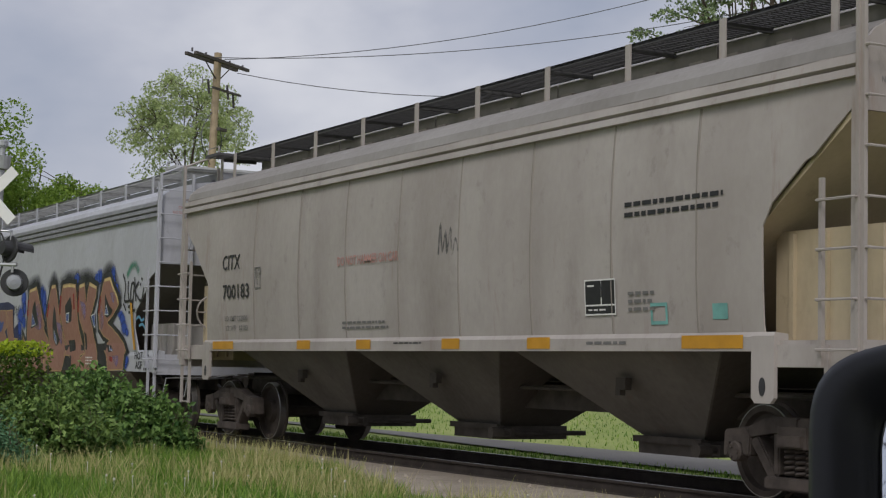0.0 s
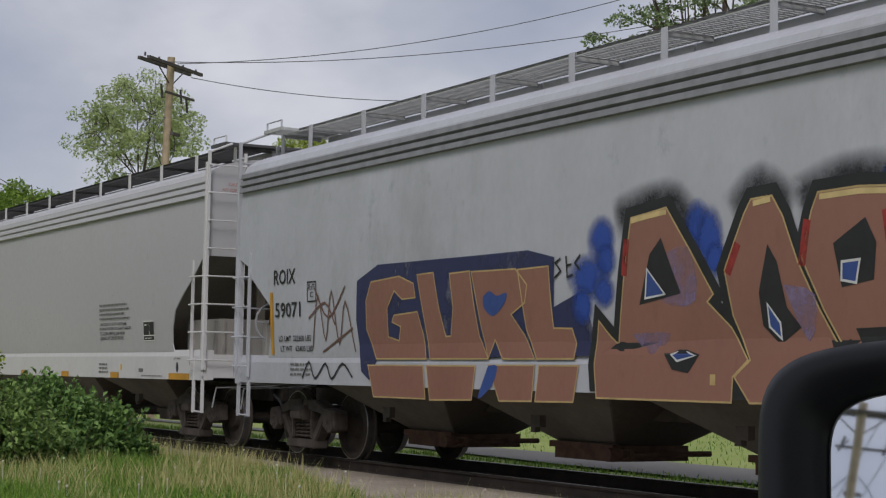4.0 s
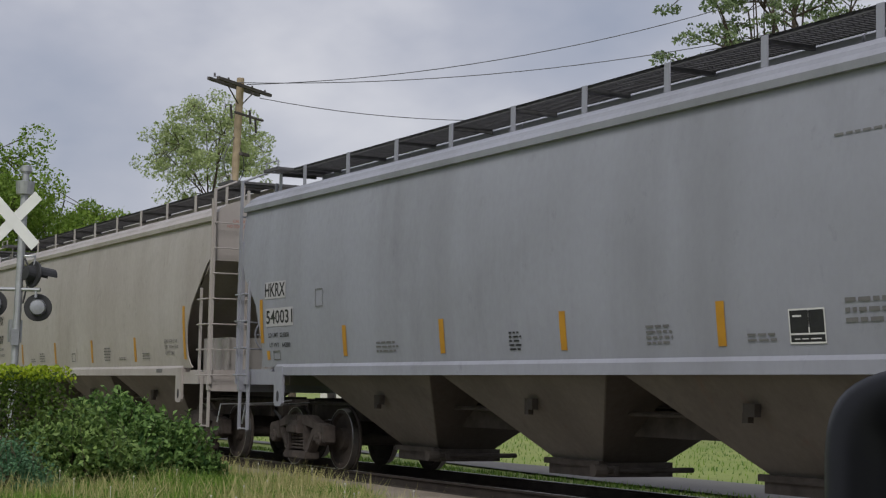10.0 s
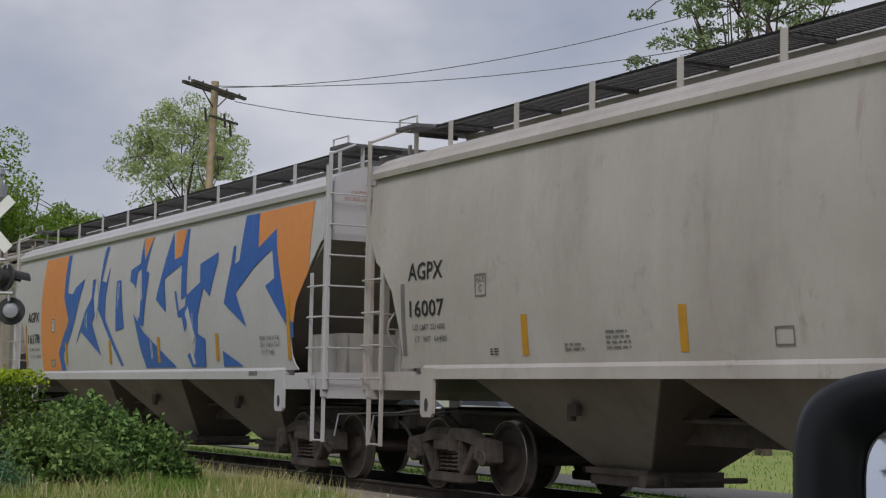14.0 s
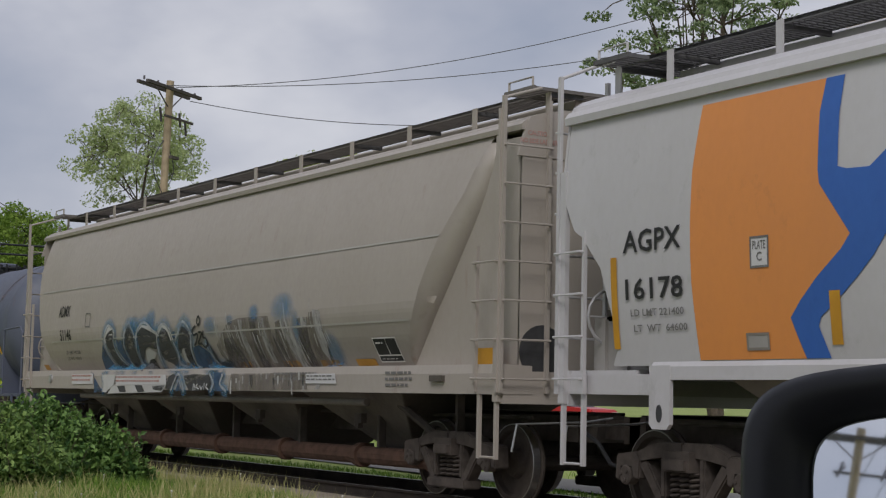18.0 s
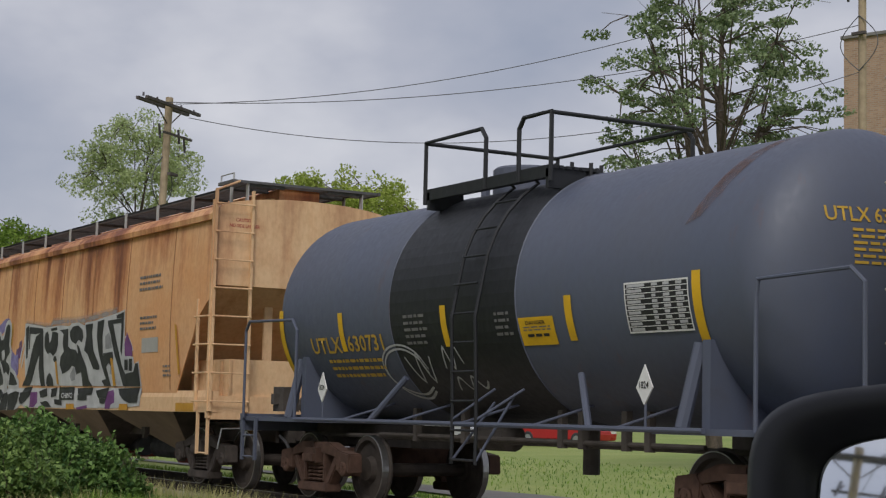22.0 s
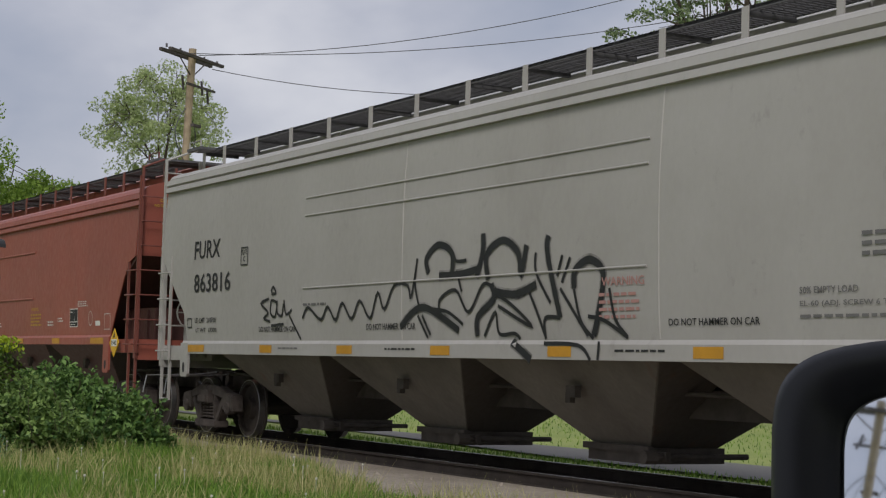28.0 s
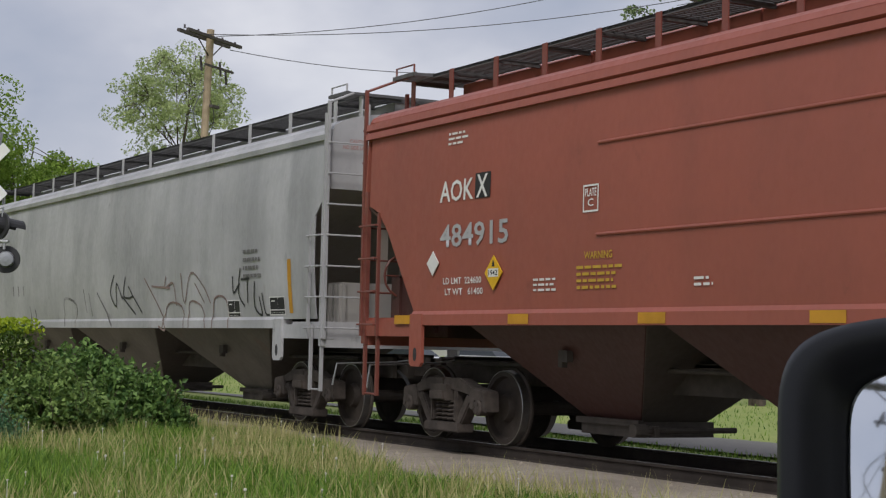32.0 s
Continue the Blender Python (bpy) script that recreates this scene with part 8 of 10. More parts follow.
def graffiti_scrawl(car, wide):
    """Thin tags low on the side."""
    dark = [
        [(0.8, 2.39), (0.54, 2.05), (0.87, 1.8), (0.92, 2.23), (1.25, 1.92)],
        [(1.46, 2.34), (1.34, 1.98), (1.82, 1.97), (1.61, 2.16)],
        [(1.82, 2), (2.32, 1.67)],
        [(1.24, 1.98), (1.95, 1.64)],
        [(7.09, 2.33), (6.99, 1.94), (7.21, 1.74)],
        [(7.37, 2.22), (7.34, 1.79)],
        [(6.76, 2.21), (6.78, 1.95), (7.04, 2.1)],
        [(7.65, 2.11), (7.61, 1.73), (7.88, 1.6), (7.8, 1.88)],
        [(7.92, 1.93), (8.01, 1.63), (8.16, 1.6)],
        [(7.11, 2.15), (7.44, 2.16)],
    ]
    rusty = [
        [(2.53, 2.28), (3.21, 1.78), (3.59, 1.37), (3.24, 1.43)],
        [(3.67, 2.29), (3.61, 2.09), (4.02, 2.16), (4.14, 1.77)],
        [(4.41, 2.32), (4.54, 1.82), (4.9, 2.31), (5.46, 2.08), (5.75, 1.8)],
        [(3.42, 1.37), (3.72, 1.8), (4.39, 1.76), (4.5, 1.37)],
        [(4.74, 1.37), (4.78, 1.82), (5.33, 1.75), (5.52, 1.38)],
        [(5.82, 1.38), (5.93, 1.86), (6.43, 1.85), (6.54, 1.4)],
        [(2.91, 2.13), (3.86, 2.08)],
        [(5.07, 2.14), (5.48, 1.81)],
    ]
    faint = [
        [(-2.47, 1.43), (-2.53, 1.97), (-1.7, 1.86), (-1.77, 1.49)],
        [(-1.17, 2.15), (-1.01, 1.69)],
        [(-0.83, 2.08), (-0.67, 1.62)],
        [(-0.29, 2.07), (0.61, 1.43)],
        [(-6.53, 2.32), (-6.49, 2.1)],
        [(-6.1, 2.31), (-6.06, 2.09)],
        [(-5.67, 2.3), (-5.64, 2.08)],
        [(-4.78, 1.78), (-4.6, 1.43)],
        [(-5.2, 1.86), (-5.01, 1.5)],
    ]
    sw = (1.56, wide(1.555) + 0.032)
    spray(car, wide, worn("rust_scrawl", (0.24, 0.17, 0.15), 0.9), rusty, 0.035, 0.007, "spray_tag", sw, 5)
    spray(car, wide, G_BLACK, dark, 0.035, 0.009, "spray_tag", sw, 4)
    spray(car, wide, worn("faint_scrawl", (0.15, 0.14, 0.14), 0.55), faint, 0.05, 0.008, "spray_tag", sw, 4)


# ---- the tank car

P_TANK = paint("tank_paint", (0.078, 0.092, 0.138), (0.11, 0.105, 0.105), 0.35, 0.02, 0.6, 0.5, 31)
P_BAND = paint("tank_band_black", (0.009, 0.010, 0.013), (0.03, 0.028, 0.027), 0.2, 0.0, 0.58, 0.5, 32)


def build_tank():
    car = thing("tank_car", "dark blue-grey rail tank car with a black middle band", "rail car", "cars of the freight train")
    h, r, zc, lt = 6.27, 1.44, 2.56, 5.75
    prof = [(-lt, 0.02)] + [(-lt + 0.68 * (1 - math.cos(t)), r * math.sin(t)) for t in np.linspace(0.08, math.pi / 2, 14)]
    prof += [(-0.36 - p, q) for p, q in prof[::-1]]
    tank = part("tank", turned(bmesh.new(), prof, "x", 64, (0, 0, zc)), P_TANK, car, smooth=True)
    part("black_band", turned(bmesh.new(), [(-1.95, r - 0.01), (-1.95, r + 0.006), (0.95, r + 0.006), (0.95, r - 0.01)], "x", 64, (0, 0, zc)), P_BAND, car, "dull black band round the tank", smooth=False)
    for x in (-1.95, 0.95):
        part("weld_seam", turned(bmesh.new(), [(x - 0.015, r - 0.01), (x, r + 0.012), (x + 0.015, r - 0.01)], "x", 64, (0, 0, zc)), P_TANK, car)

    def skin(z):
        return math.sqrt(max(0.01, r * r - (z - zc) ** 2))
    for x, z0, z1 in ((-5.2, 1.75, 2.6), (-3.38, 2.0, 2.5), (-0.7, 2.0, 2.48), (1.9, 2.0, 2.47), (4.04, 1.7, 2.6)):
        part("reflector", laid(quad_bm(rect(x, z0, x + 0.13, z1)), skin, 0.012, -1, 0.08), YELLOW, car)
    rows = [("text", "UTLX", -4.27, 1.98, -3.4, 2.19, YINK), ("text", "630731", -3.2, 1.99, -2.23, 2.2, YINK), ("bars", 3, -3.9, 1.62, -2.2, 1.9, YINK), ("bars", 5, -1.6, 2.0, -1.0, 2.4, SOFTINK), ("plate", 0, 0.98, 1.97, 1.66, 2.27, YELLOW), ("text", "DANGER", 1.12, 2.19, 1.5, 2.23, INK), ("bars", 2, 1.06, 2.11, 1.62, 2.17, SOFTINK), ("bars", 1, 1.12, 2.02, 1.55, 2.09, INK), ("bars", 4, 0.5, 2.05, 0.9, 2.35, SOFTINK)]
    label_all(car, lambda z: skin(z) + 0.006, rows)
    # the tonnage table: a dark field ruled into rows with four columns of entries
    label_all(car, lambda z: skin(z) + 0.006, [("plate", 0, 2.98, 2.05, 3.98, 2.53, INK), ("frame", 0.018, 2.98, 2.05, 3.98, 2.53, WHITE)])
    ruled, entries, rnd = bmesh.new(), bmesh.new(), random.Random(4)
    for k in range(9):
        z = 2.05 + 0.48 * (k + 0.5) / 9
        if k:
            quad = rect(2.99, 2.05 + 0.48 * k / 9 - 0.004, 3.97, 2.05 + 0.48 * k / 9 + 0.004)
            ruled.faces.new([ruled.verts.new((x, 0, q)) for x, q in quad])
        for x, w in ((3.02, 0.3), (3.42, 0.1), (3.6, 0.12), (3.8, 0.13)):
            w *= rnd.uniform(0.6, 1.0)
            entries.faces.new([entries.verts.new((a, 0, q)) for a, q in rect(x, z - 0.014, x + w, z + 0.014)])
    table = part("table_rules", laid(ruled, lambda z: skin(z) + 0.006, 0.01, -1, 0.08), WHITE, car)
    part("table_entries", laid(entries, lambda z: skin(z) + 0.006, 0.01, -1, 0.08), flat("table_print", (0.5, 0.5, 0.5), 0.6), table)
    # lettering on the head

    def on_head(bm):
        for v in bm.verts:
            y, z = v.co.x, v.co.z
            v.co = (-0.36 + lt - 0.68 + 0.68 * math.sqrt(max(0.01, 1 - (y * y + (z - zc) ** 2) / r ** 2)) + 0.008, y, z)
        return bm
    part("stencil", on_head(text_bm("UTLX 630731", -0.86, 3.02, 0.12, 3.16)), YINK, car)
    part("small_print", on_head(bars_bm(-0.62, 2.6, -0.1, 2.96, 6, 3)), YINK, car)
    tag = [[(-1.9 + 0.55 * math.cos(t) * (1 - 0.05 * k), 1.75 + 0.3 * math.sin(t) - 0.05 * k) for t in np.linspace(0, 5.5, 9)] for k in range(2)] + [[(-1.8, 1.9), (-1.6, 1.6), (-1.5, 1.95), (-1.35, 1.6), (-1.2, 1.9)], [(-0.9, 1.75), (-0.8, 2.0), (-0.7, 1.75), (-0.55, 2.0), (-0.45, 1.8)], [(-0.9, 1.5), (-0.75, 1.65), (-0.6, 1.5), (-0.45, 1.66), (-0.3, 1.52), (-0.15, 1.6)]]
    spray(car, skin, flat("chalk_white", (0.45, 0.45, 0.45), 0.7), tag, 0.025, 0.012, "chalk_tag", None, 4)
    rust = worn("rust_stain", (0.15, 0.07, 0.04), 0.4, (1, 1, 0.5), 3.4, 6, 0.25)
    part("rust_stain", laid(patch([(4.42, 3.93), (4.22, 3.9), (4.12, 3.7), (4.0, 3.4), (3.82, 3.05), (4.02, 3.12), (4.2, 3.35), (4.3, 3.62)]), skin, 0.01, -1, 0.06), rust, car, "streak of rust near the crown")
    # frame, saddles, walks and rails
    for s in (-1, 1):
        part("stub_sill", boxes((min(s * 3.3, s * h), max(s * 3.3, s * h), -0.33, 0.33, 0.75, 1.05)), UNDER, car)
    rigging = rods(0.028, (-3.4, -0.75, 0.93), (3.4, -0.75, 0.93))
    for x in (-2.4, -1.2, 0.9, 1.3, 2.1, 2.5):
        box(rigging, x - 0.045, x + 0.045, -0.79, -0.71, 0.86, 1.28)
    part("brake_rigging", rigging, UNDER, car)
    part("brake_cylinder", turned(bmesh.new(), [(-1.2, 0.04), (-1.15, 0.17), (-0.5, 0.17), (-0.42, 0.05)], "x", 14, (0, -0.5, 0.95)), UNDER, car)
    for s in (-1, 1):
        x0, x1 = sorted((s * (h - (2.75 if s > 0 else 2.0)), s * h))
        plat = part("end_platform", boxes((x0, x1, -1.5, 1.5, 1.06, 1.12)), P_TANK, car)
        part("end_sill", boxes((s * h - 0.08, s * h + 0.08, -1.5, 1.5, 0.92, 1.16)), P_TANK, car)
        bm = bmesh.new()
        xa = s * 4.35 - 0.2
        slab(bm, [(xa - 0.06, 1.1), (xa + 0.06, 1.1), (xa + 0.06, 1.95), (xa - 0.06, 1.95)], -1.35, 1.35)
        part("saddle", bm, P_TANK, car)
        part("saddle_brace", rods(0.07, (xa - 0.22, -1.46, 1.12), (xa - 0.14, -1.3, 1.92)), P_TANK, car)
        part("saddle_brace", rods(0.04, (s * 2.4, -1.45, 1.1), (s * 1.9, -1.2, 1.65)), P_TANK, car)
        far = 0.3 if s > 0 else 0.0
        for sy in (-1, 1):
            part("hand_rail", rods(0.022, (s * (h - 0.15) + far, sy * 1.55, 1.1), (s * (h - 0.15) + far, sy * 1.55, 2.35), (s * (h - 0.3) + far, sy * 1.56, 2.48), (s * (h - 1.75) + 2 * far, sy * 1.56, 2.45), (s * (h - 1.9) + 2.4 * far, sy * 1.56, 2.3), (s * (h - 1.9) + 2.4 * far, sy * 1.56, 1.1), seg=8), P_TANK, car)
        ladder(car, P_TANK, (s * (h - 0.1), -1.53), (s * (h - 0.55), -1.53), [0.55, 0.85], (0.5, 1.1), (0.5, 1.1), 0.05, (0, 0, 0), "step")
        coupler(car, s * h, s)
        bogie(car, s * (h - 1.75), RUSTY)
        dm = bmesh.new()
        slab(dm, [(s * 3.5 - 0.13, 1.5), (s * 3.5, 1.33), (s * 3.5 + 0.13, 1.5), (s * 3.5, 1.72)], -1.58, -1.565)
        pl = part("placard", dm, WHITE, car, "white placard diamond on a stalk")
        part("number", text_at("1824", s * 3.5 - 0.075, 1.49, s * 3.5 + 0.075, 1.56, -1.586), INK, pl)
        part("stalk", rods(0.014, (s * 3.5, -1.56, 1.1), (s * 3.5, -1.56, 1.35)), P_TANK, pl)
    for sy in (-1, 1):
        part("side_rail", rods(0.028, (-h + 1.9, sy * 1.56, 1.1), (h - 1.9, sy * 1.56, 1.1)), P_TANK, car)
        for x in (-3, -1.5, 0, 1.5, 3):
            part("rail_bracket", rods(0.016, (x, sy * 1.56, 1.1), (x, sy * 0.7, 1.35)), P_TANK, car)
    # ladder over the side and the fittings platform
    lad = None
    for x in (-0.11, 0.41):
        pts = [(x, -1.58, 0.65), (x, -1.58, 1.3), (x, -1.62, 2.3)] + [(x, -(r + 0.1) * math.sin(t), zc + (r + 0.1) * math.cos(t)) for t in np.linspace(1.45, 0.55, 6)] + [(x, -0.95, 4.0)]
        st = part("ladder_stile", rods(0.022, *pts), P_BAND, car)
        lad = lad or st
    for k in range(10):
        z = 0.7 + 0.33 * k
        y = -1.6 if z < 2.7 else -(r + 0.1) * math.sqrt(max(0.05, 1 - ((z - zc) / (r + 0.1)) ** 2))
        part("rung", rods(0.014, (-0.11, y, z), (0.41, y, z)), P_BAND, lad)
    for a, b in (((-0.11, -1.58, 0.68), (0.35, -1.3, 1.35)), ((0.41, -1.58, 0.68), (0.7, -1.25, 1.45)), ((-0.11, -1.58, 1.15), (0.35, -1.3, 1.5)), ((0.41, -1.58, 1.15), (0.8, -1.2, 1.5))):
        part("ladder_brace", rods(0.016, a, b), P_TANK, car)
    top = zc + r
    x0, x1, yn, zw = -1.9, 0.95, 1.0, 3.98
    for sy in (-1, 1):
        y0, y1 = sorted((sy * yn, sy * 0.5))
        walk_edge = part("top_walk", boxes((x0, x1, y0 if sy < 0 else y1 - 0.02, y0 + 0.02 if sy < 0 else y1, zw - 0.1, zw + 0.04)), P_BAND, car)
        for k in range(5):
            part("plank", boxes((x0, x1, y0 + 0.1 * k + 0.022, y0 + 0.1 * k + 0.08, zw, zw + 0.035)), P_BAND, walk_edge)
        for x in (x0 + 0.05, x1 - 0.1):
            part("walk_bracket", boxes((x, x + 0.06, y0, y1, zw - 0.22, zw)), P_BAND, car)
    zt = 4.62
    for p0, p1, y in ((x0, -0.45, -yn), (0.28, x1, -yn), (x0, x1, yn)):
        part("guard_rail", rods(0.028, (p0, y, zw - 0.15), (p0, y, zt), (p1 - 0.1, y, zt), (p1, y, zt - 0.12), (p1, y, zw - 0.1)) if p0 == x0 else rods(0.028, (p0, y, zw - 0.1), (p0, y, zt - 0.12), (p0 + 0.1, y, zt), (p1, y, zt), (p1, y, zw - 0.15)), P_BAND, car)
    for x in (x0, x1):
        part("cross_rail", rods(0.026, (x, -yn, zt - 0.01), (x, yn, zt - 0.01)), P_BAND, car)
    part("valve_housing", turned(bmesh.new(), [(top - 0.06, 0.42), (top + 0.26, 0.42), (top + 0.29, 0.38), (top + 0.29, 0.02)], "z", 24, (-1.1, 0, 0)), P_TANK, car)
    part("manway", turned(bmesh.new(), [(top - 0.05, 0.25), (top + 0.08, 0.25), (top + 0.1, 0.3), (top + 0.14, 0.3), (top + 0.16, 0.02)], "z", 20, (0.0, 0, 0)), P_BAND, car)
    for k in range(8):
        a = 2 * math.pi * k / 8
        part("manway_bolt", rods(0.025, (0.3 * math.cos(a), 0.3 * math.sin(a), top + 0.04), (0.3 * math.cos(a), 0.3 * math.sin(a), top + 0.2), seg=6), P_BAND, car)
    part("relief_valve", rods(0.06, (-1.75, -0.2, top - 0.05), (-1.75, -0.2, top + 0.2), seg=10), P_TANK, car)
    valve = boxes((-h + 0.4, -h + 0.75, -1.2, -0.95, 1.2, 1.55), (-h + 0.5, -h + 0.6, -1.28, -1.1, 1.3, 1.45))
    part("brake_valve", valve, UNDER, car)
    part("air_reservoir", turned(bmesh.new(), [(-h + 0.9, 0.05), (-h + 0.95, 0.16), (-h + 1.5, 0.16), (-h + 1.55, 0.05)], "x", 14, (0, -0.9, 1.3)), UNDER, car)
    part("bottom_outlet", rods(0.1, (0.4, 0, 1.2), (0.4, 0, 0.55), seg=12), UNDER, car)
    part("brake_pipe", rods(0.03, (-h + 0.6, -0.7, 0.9), (h - 0.6, -0.7, 0.9)), UNDER, car)
    add(car, -148.39)


def text_at(body, x0, z0, x1, z1, y):
    bm = text_bm(body, x0, z0, x1, z1)
    for v in bm.verts:
        v.co.y = y
    return bm


for build in (build_citx, build_roix, build_fhrx, build_hkrx, build_agpx, build_agpy, build_admx, build_tank, build_dowx, build_furx, build_aokx, build_last):
    build()


# ---------------------------------------------------------------- ground, track and plants


def at(az, d, z=0.0):
    """A place d metres from the eye in the direction az (degrees from -x towards +y)."""
    return Vector((EYE.x - d * math.cos(radians(az)), EYE.y + d * math.sin(radians(az)), z))


def grass_mat():
    k = Nodes("grass_ground", 0.9)
    big, fine = k.noise(0.25, (1, 1, 1), 5), k.noise(9, (1, 1, 1), 6, 0.7)
    c = k.mix(k.ramp(big, 0.35, 0.65), (0.20, 0.27, 0.055), (0.28, 0.32, 0.09))
    c = k.mix(k.ramp(fine, 0.45, 0.75, 0, 0.6), c, (0.15, 0.19, 0.055))
    return k.done(c, None, fine, 0.5, 0.05)


def gravel_mat():
    k = Nodes("gravel", 0.95)
    v = k.n.new("ShaderNodeTexVoronoi")
    v.inputs["Scale"].default_value = 22
    k.l.new(k.tc.outputs["Object"], v.inputs["Vector"])
    big = k.noise(0.6, (1, 1, 1), 5)
    c = k.mix(v.outputs["Color"], (0.26, 0.22, 0.175), (0.40, 0.35, 0.29))
    c = k.mix(k.ramp(big, 0.4, 0.7, 0, 0.6), c, (0.16, 0.13, 0.10))
    return k.done(c, None, v.outputs["Distance"], 0.6, 0.03)


def asphalt_mat():
    k = Nodes("worn_asphalt", 0.9)
    f, b = k.noise(40, (1, 1, 1), 4, 0.7), k.noise(0.5, (1, 1, 1), 5)
    c = k.mix(k.ramp(f, 0.3, 0.7), (0.13, 0.125, 0.12), (0.185, 0.18, 0.17))
    c = k.mix(k.ramp(b, 0.4, 0.7, 0, 0.5), c, (0.10, 0.095, 0.09))
    return k.done(c, None, f, 0.3, 0.006)


GRASS, GRAVEL, ASPHALT = grass_mat(), gravel_mat(), asphalt_mat()
GZ = -0.17


def ground_z(x, y):
    """The lie of the land: flat by the track, a low bank beyond the road on the far side."""
    far = max(0.0, min(1.0, (y - 16) / 26))
    return GZ - 0.012 + 0.03 * noise.noise((x * 0.2, y * 0.2, 0)) * (1 if abs(y) > 3 else 0.2) + far * far * 0.75


def build_ground():
    bm = bmesh.new()
    xs = list(np.arange(-110, 31, 2.0))
    ys = list(np.arange(-40, 81, 2.0))
    xs = [-2500, -1200, -500, -220] + xs + [90, 220, 500, 1200, 2500]
    ys = [-2500, -1200, -500, -200, -90] + ys + [140, 260, 500, 1200, 2500]
    grid = [[bm.verts.new((x, y, ground_z(x, y))) for x in xs] for y in ys]
    for a, b in zip(grid, grid[1:]):
        for i in range(len(xs) - 1):
            bm.faces.new((a[i], a[i + 1], b[i + 1], b[i]))
    tagged(part("ground", bm, GRASS, smooth=True), "mown green grass verge and fields", "ground", kind="structure")
    # ballast and dirt beside the rails
    bm = bmesh.new()
    rows = []
    for x in np.arange(-140, 61, 1.0):
        e = 0.12 * noise.noise((x * 0.7, 1, 0))
        rows.append([bm.verts.new((x, y + (e if abs(y) > 1.8 else 0), z)) for y, z in ((-3.9, GZ - 0.02), (-3.3, GZ + 0.008), (-0.9, GZ + 0.02), (0, GZ - 0.01), (0.9, GZ + 0.02), (1.9, GZ + 0.012), (2.4, GZ - 0.005))])
    for a, b in zip(rows, rows[1:]):
        for i in range(6):
            bm.faces.new((a[i], b[i], b[i + 1], a[i + 1]))
    tagged(part("track_bed", bm, GRAVEL), "dusty brown gravel bed beside the rails", "track bed", kind="structure")
    # loose stones
    rnd = random.Random(5)
    bm = bmesh.new()
    for i in range(2600):
        x, y = rnd.uniform(-45, -8), rnd.choice((rnd.uniform(-3.3, -0.95), rnd.uniform(0.95, 2.2), rnd.uniform(-0.6, 0.6)))
        r = rnd.uniform(0.012, 0.035)
        vs = [bm.verts.new(Vector((x, y, GZ + 0.012)) + Vector(p) * r * rnd.uniform(0.7, 1.3)) for p in ((1, 0, 0), (-0.5, 0.9, 0), (-0.5, -0.9, 0), (0.1, 0.1, 1))]
        for f in ((0, 1, 3), (1, 2, 3), (2, 0, 3)):
            bm.faces.new([vs[q] for q in f])
    tagged(part("ballast_stones", bm, GRAVEL), "loose grey-brown ballast stones by the rails", "gravel", kind="stuff")
    # far road beside the track and the road on which the car stands
    bm = bmesh.new()
    pts = []
    for x in np.arange(-150, 41, 4.0):
        k = max(0.0, min(1.0, (x + 34) / 14))
        pts.append([bm.verts.new((x, 3.0 + 1.4 * (1 - k), GZ + 0.02)), bm.verts.new((x, 4.9 + 0.4 * k, GZ + 0.03))])
    for a, b in zip(pts, pts[1:]):
        bm.faces.new((a[0], b[0], b[1], a[1]))
    tagged(part("road_far", bm, ASPHALT), "pale grey worn asphalt road along the track", "road", kind="structure")
    bm = bmesh.new()
    pts = [[bm.verts.new((-3.4, y, GZ + (0.03 if abs(y) > 2.5 else 0.03 + 0.1 * (1 - abs(y) / 2.5)))), bm.verts.new((3.6, y, GZ + (0.03 if abs(y) > 2.5 else 0.03 + 0.1 * (1 - abs(y) / 2.5))))] for y in np.arange(-60, 4.1, 1.0)]
    for a, b in zip(pts, pts[1:]):
        bm.faces.new((a[0], b[0], b[1], a[1]))
    tagged(part("road_near", bm, ASPHALT), "grey asphalt road up to the level crossing", "road", kind="structure")


RAIL = flat("rail_web", (0.045, 0.034, 0.028), 0.85, 0.1, 0.5, 3)


def build_track():
    prof = [(-0.07, GZ + 0.005), (0.07, GZ + 0.005), (0.07, GZ + 0.02), (0.012, GZ + 0.035), (0.012, -0.035), (0.036, -0.028), (0.036, -0.006), (0.025, 0.0), (-0.025, 0.0), (-0.036, -0.006), (-0.036, -0.028), (-0.012, -0.035), (-0.012, GZ + 0.035), (-0.07, GZ + 0.02)]
    for sy in (-0.755, 0.755):
        rail = part("rail", prism(bmesh.new(), [(y + sy, z) for y, z in prof], -240, 60), RAIL)
        tagged(rail, "rust-brown steel rail with a bright worn head", "rail", "rails of the track", "structure")
        part("rail_head", boxes((-240, 60, sy - 0.024, sy + 0.024, -0.001, 0.0015)), TREAD, rail, "polished running band")
    tie = finish(boxes((-0.115, 0.115, -1.3, 1.3, GZ - 0.1, GZ + 0.012)))
    wood = flat("creosoted_wood", (0.06, 0.045, 0.035), 0.9, 0, 0.5, 9)
    bed = bpy.data.objects["track_bed"]
    for i in range(90):
        t = part("sleeper", tie, wood, bed)
        t.location = (-54 + i * 0.53, 0, 0)


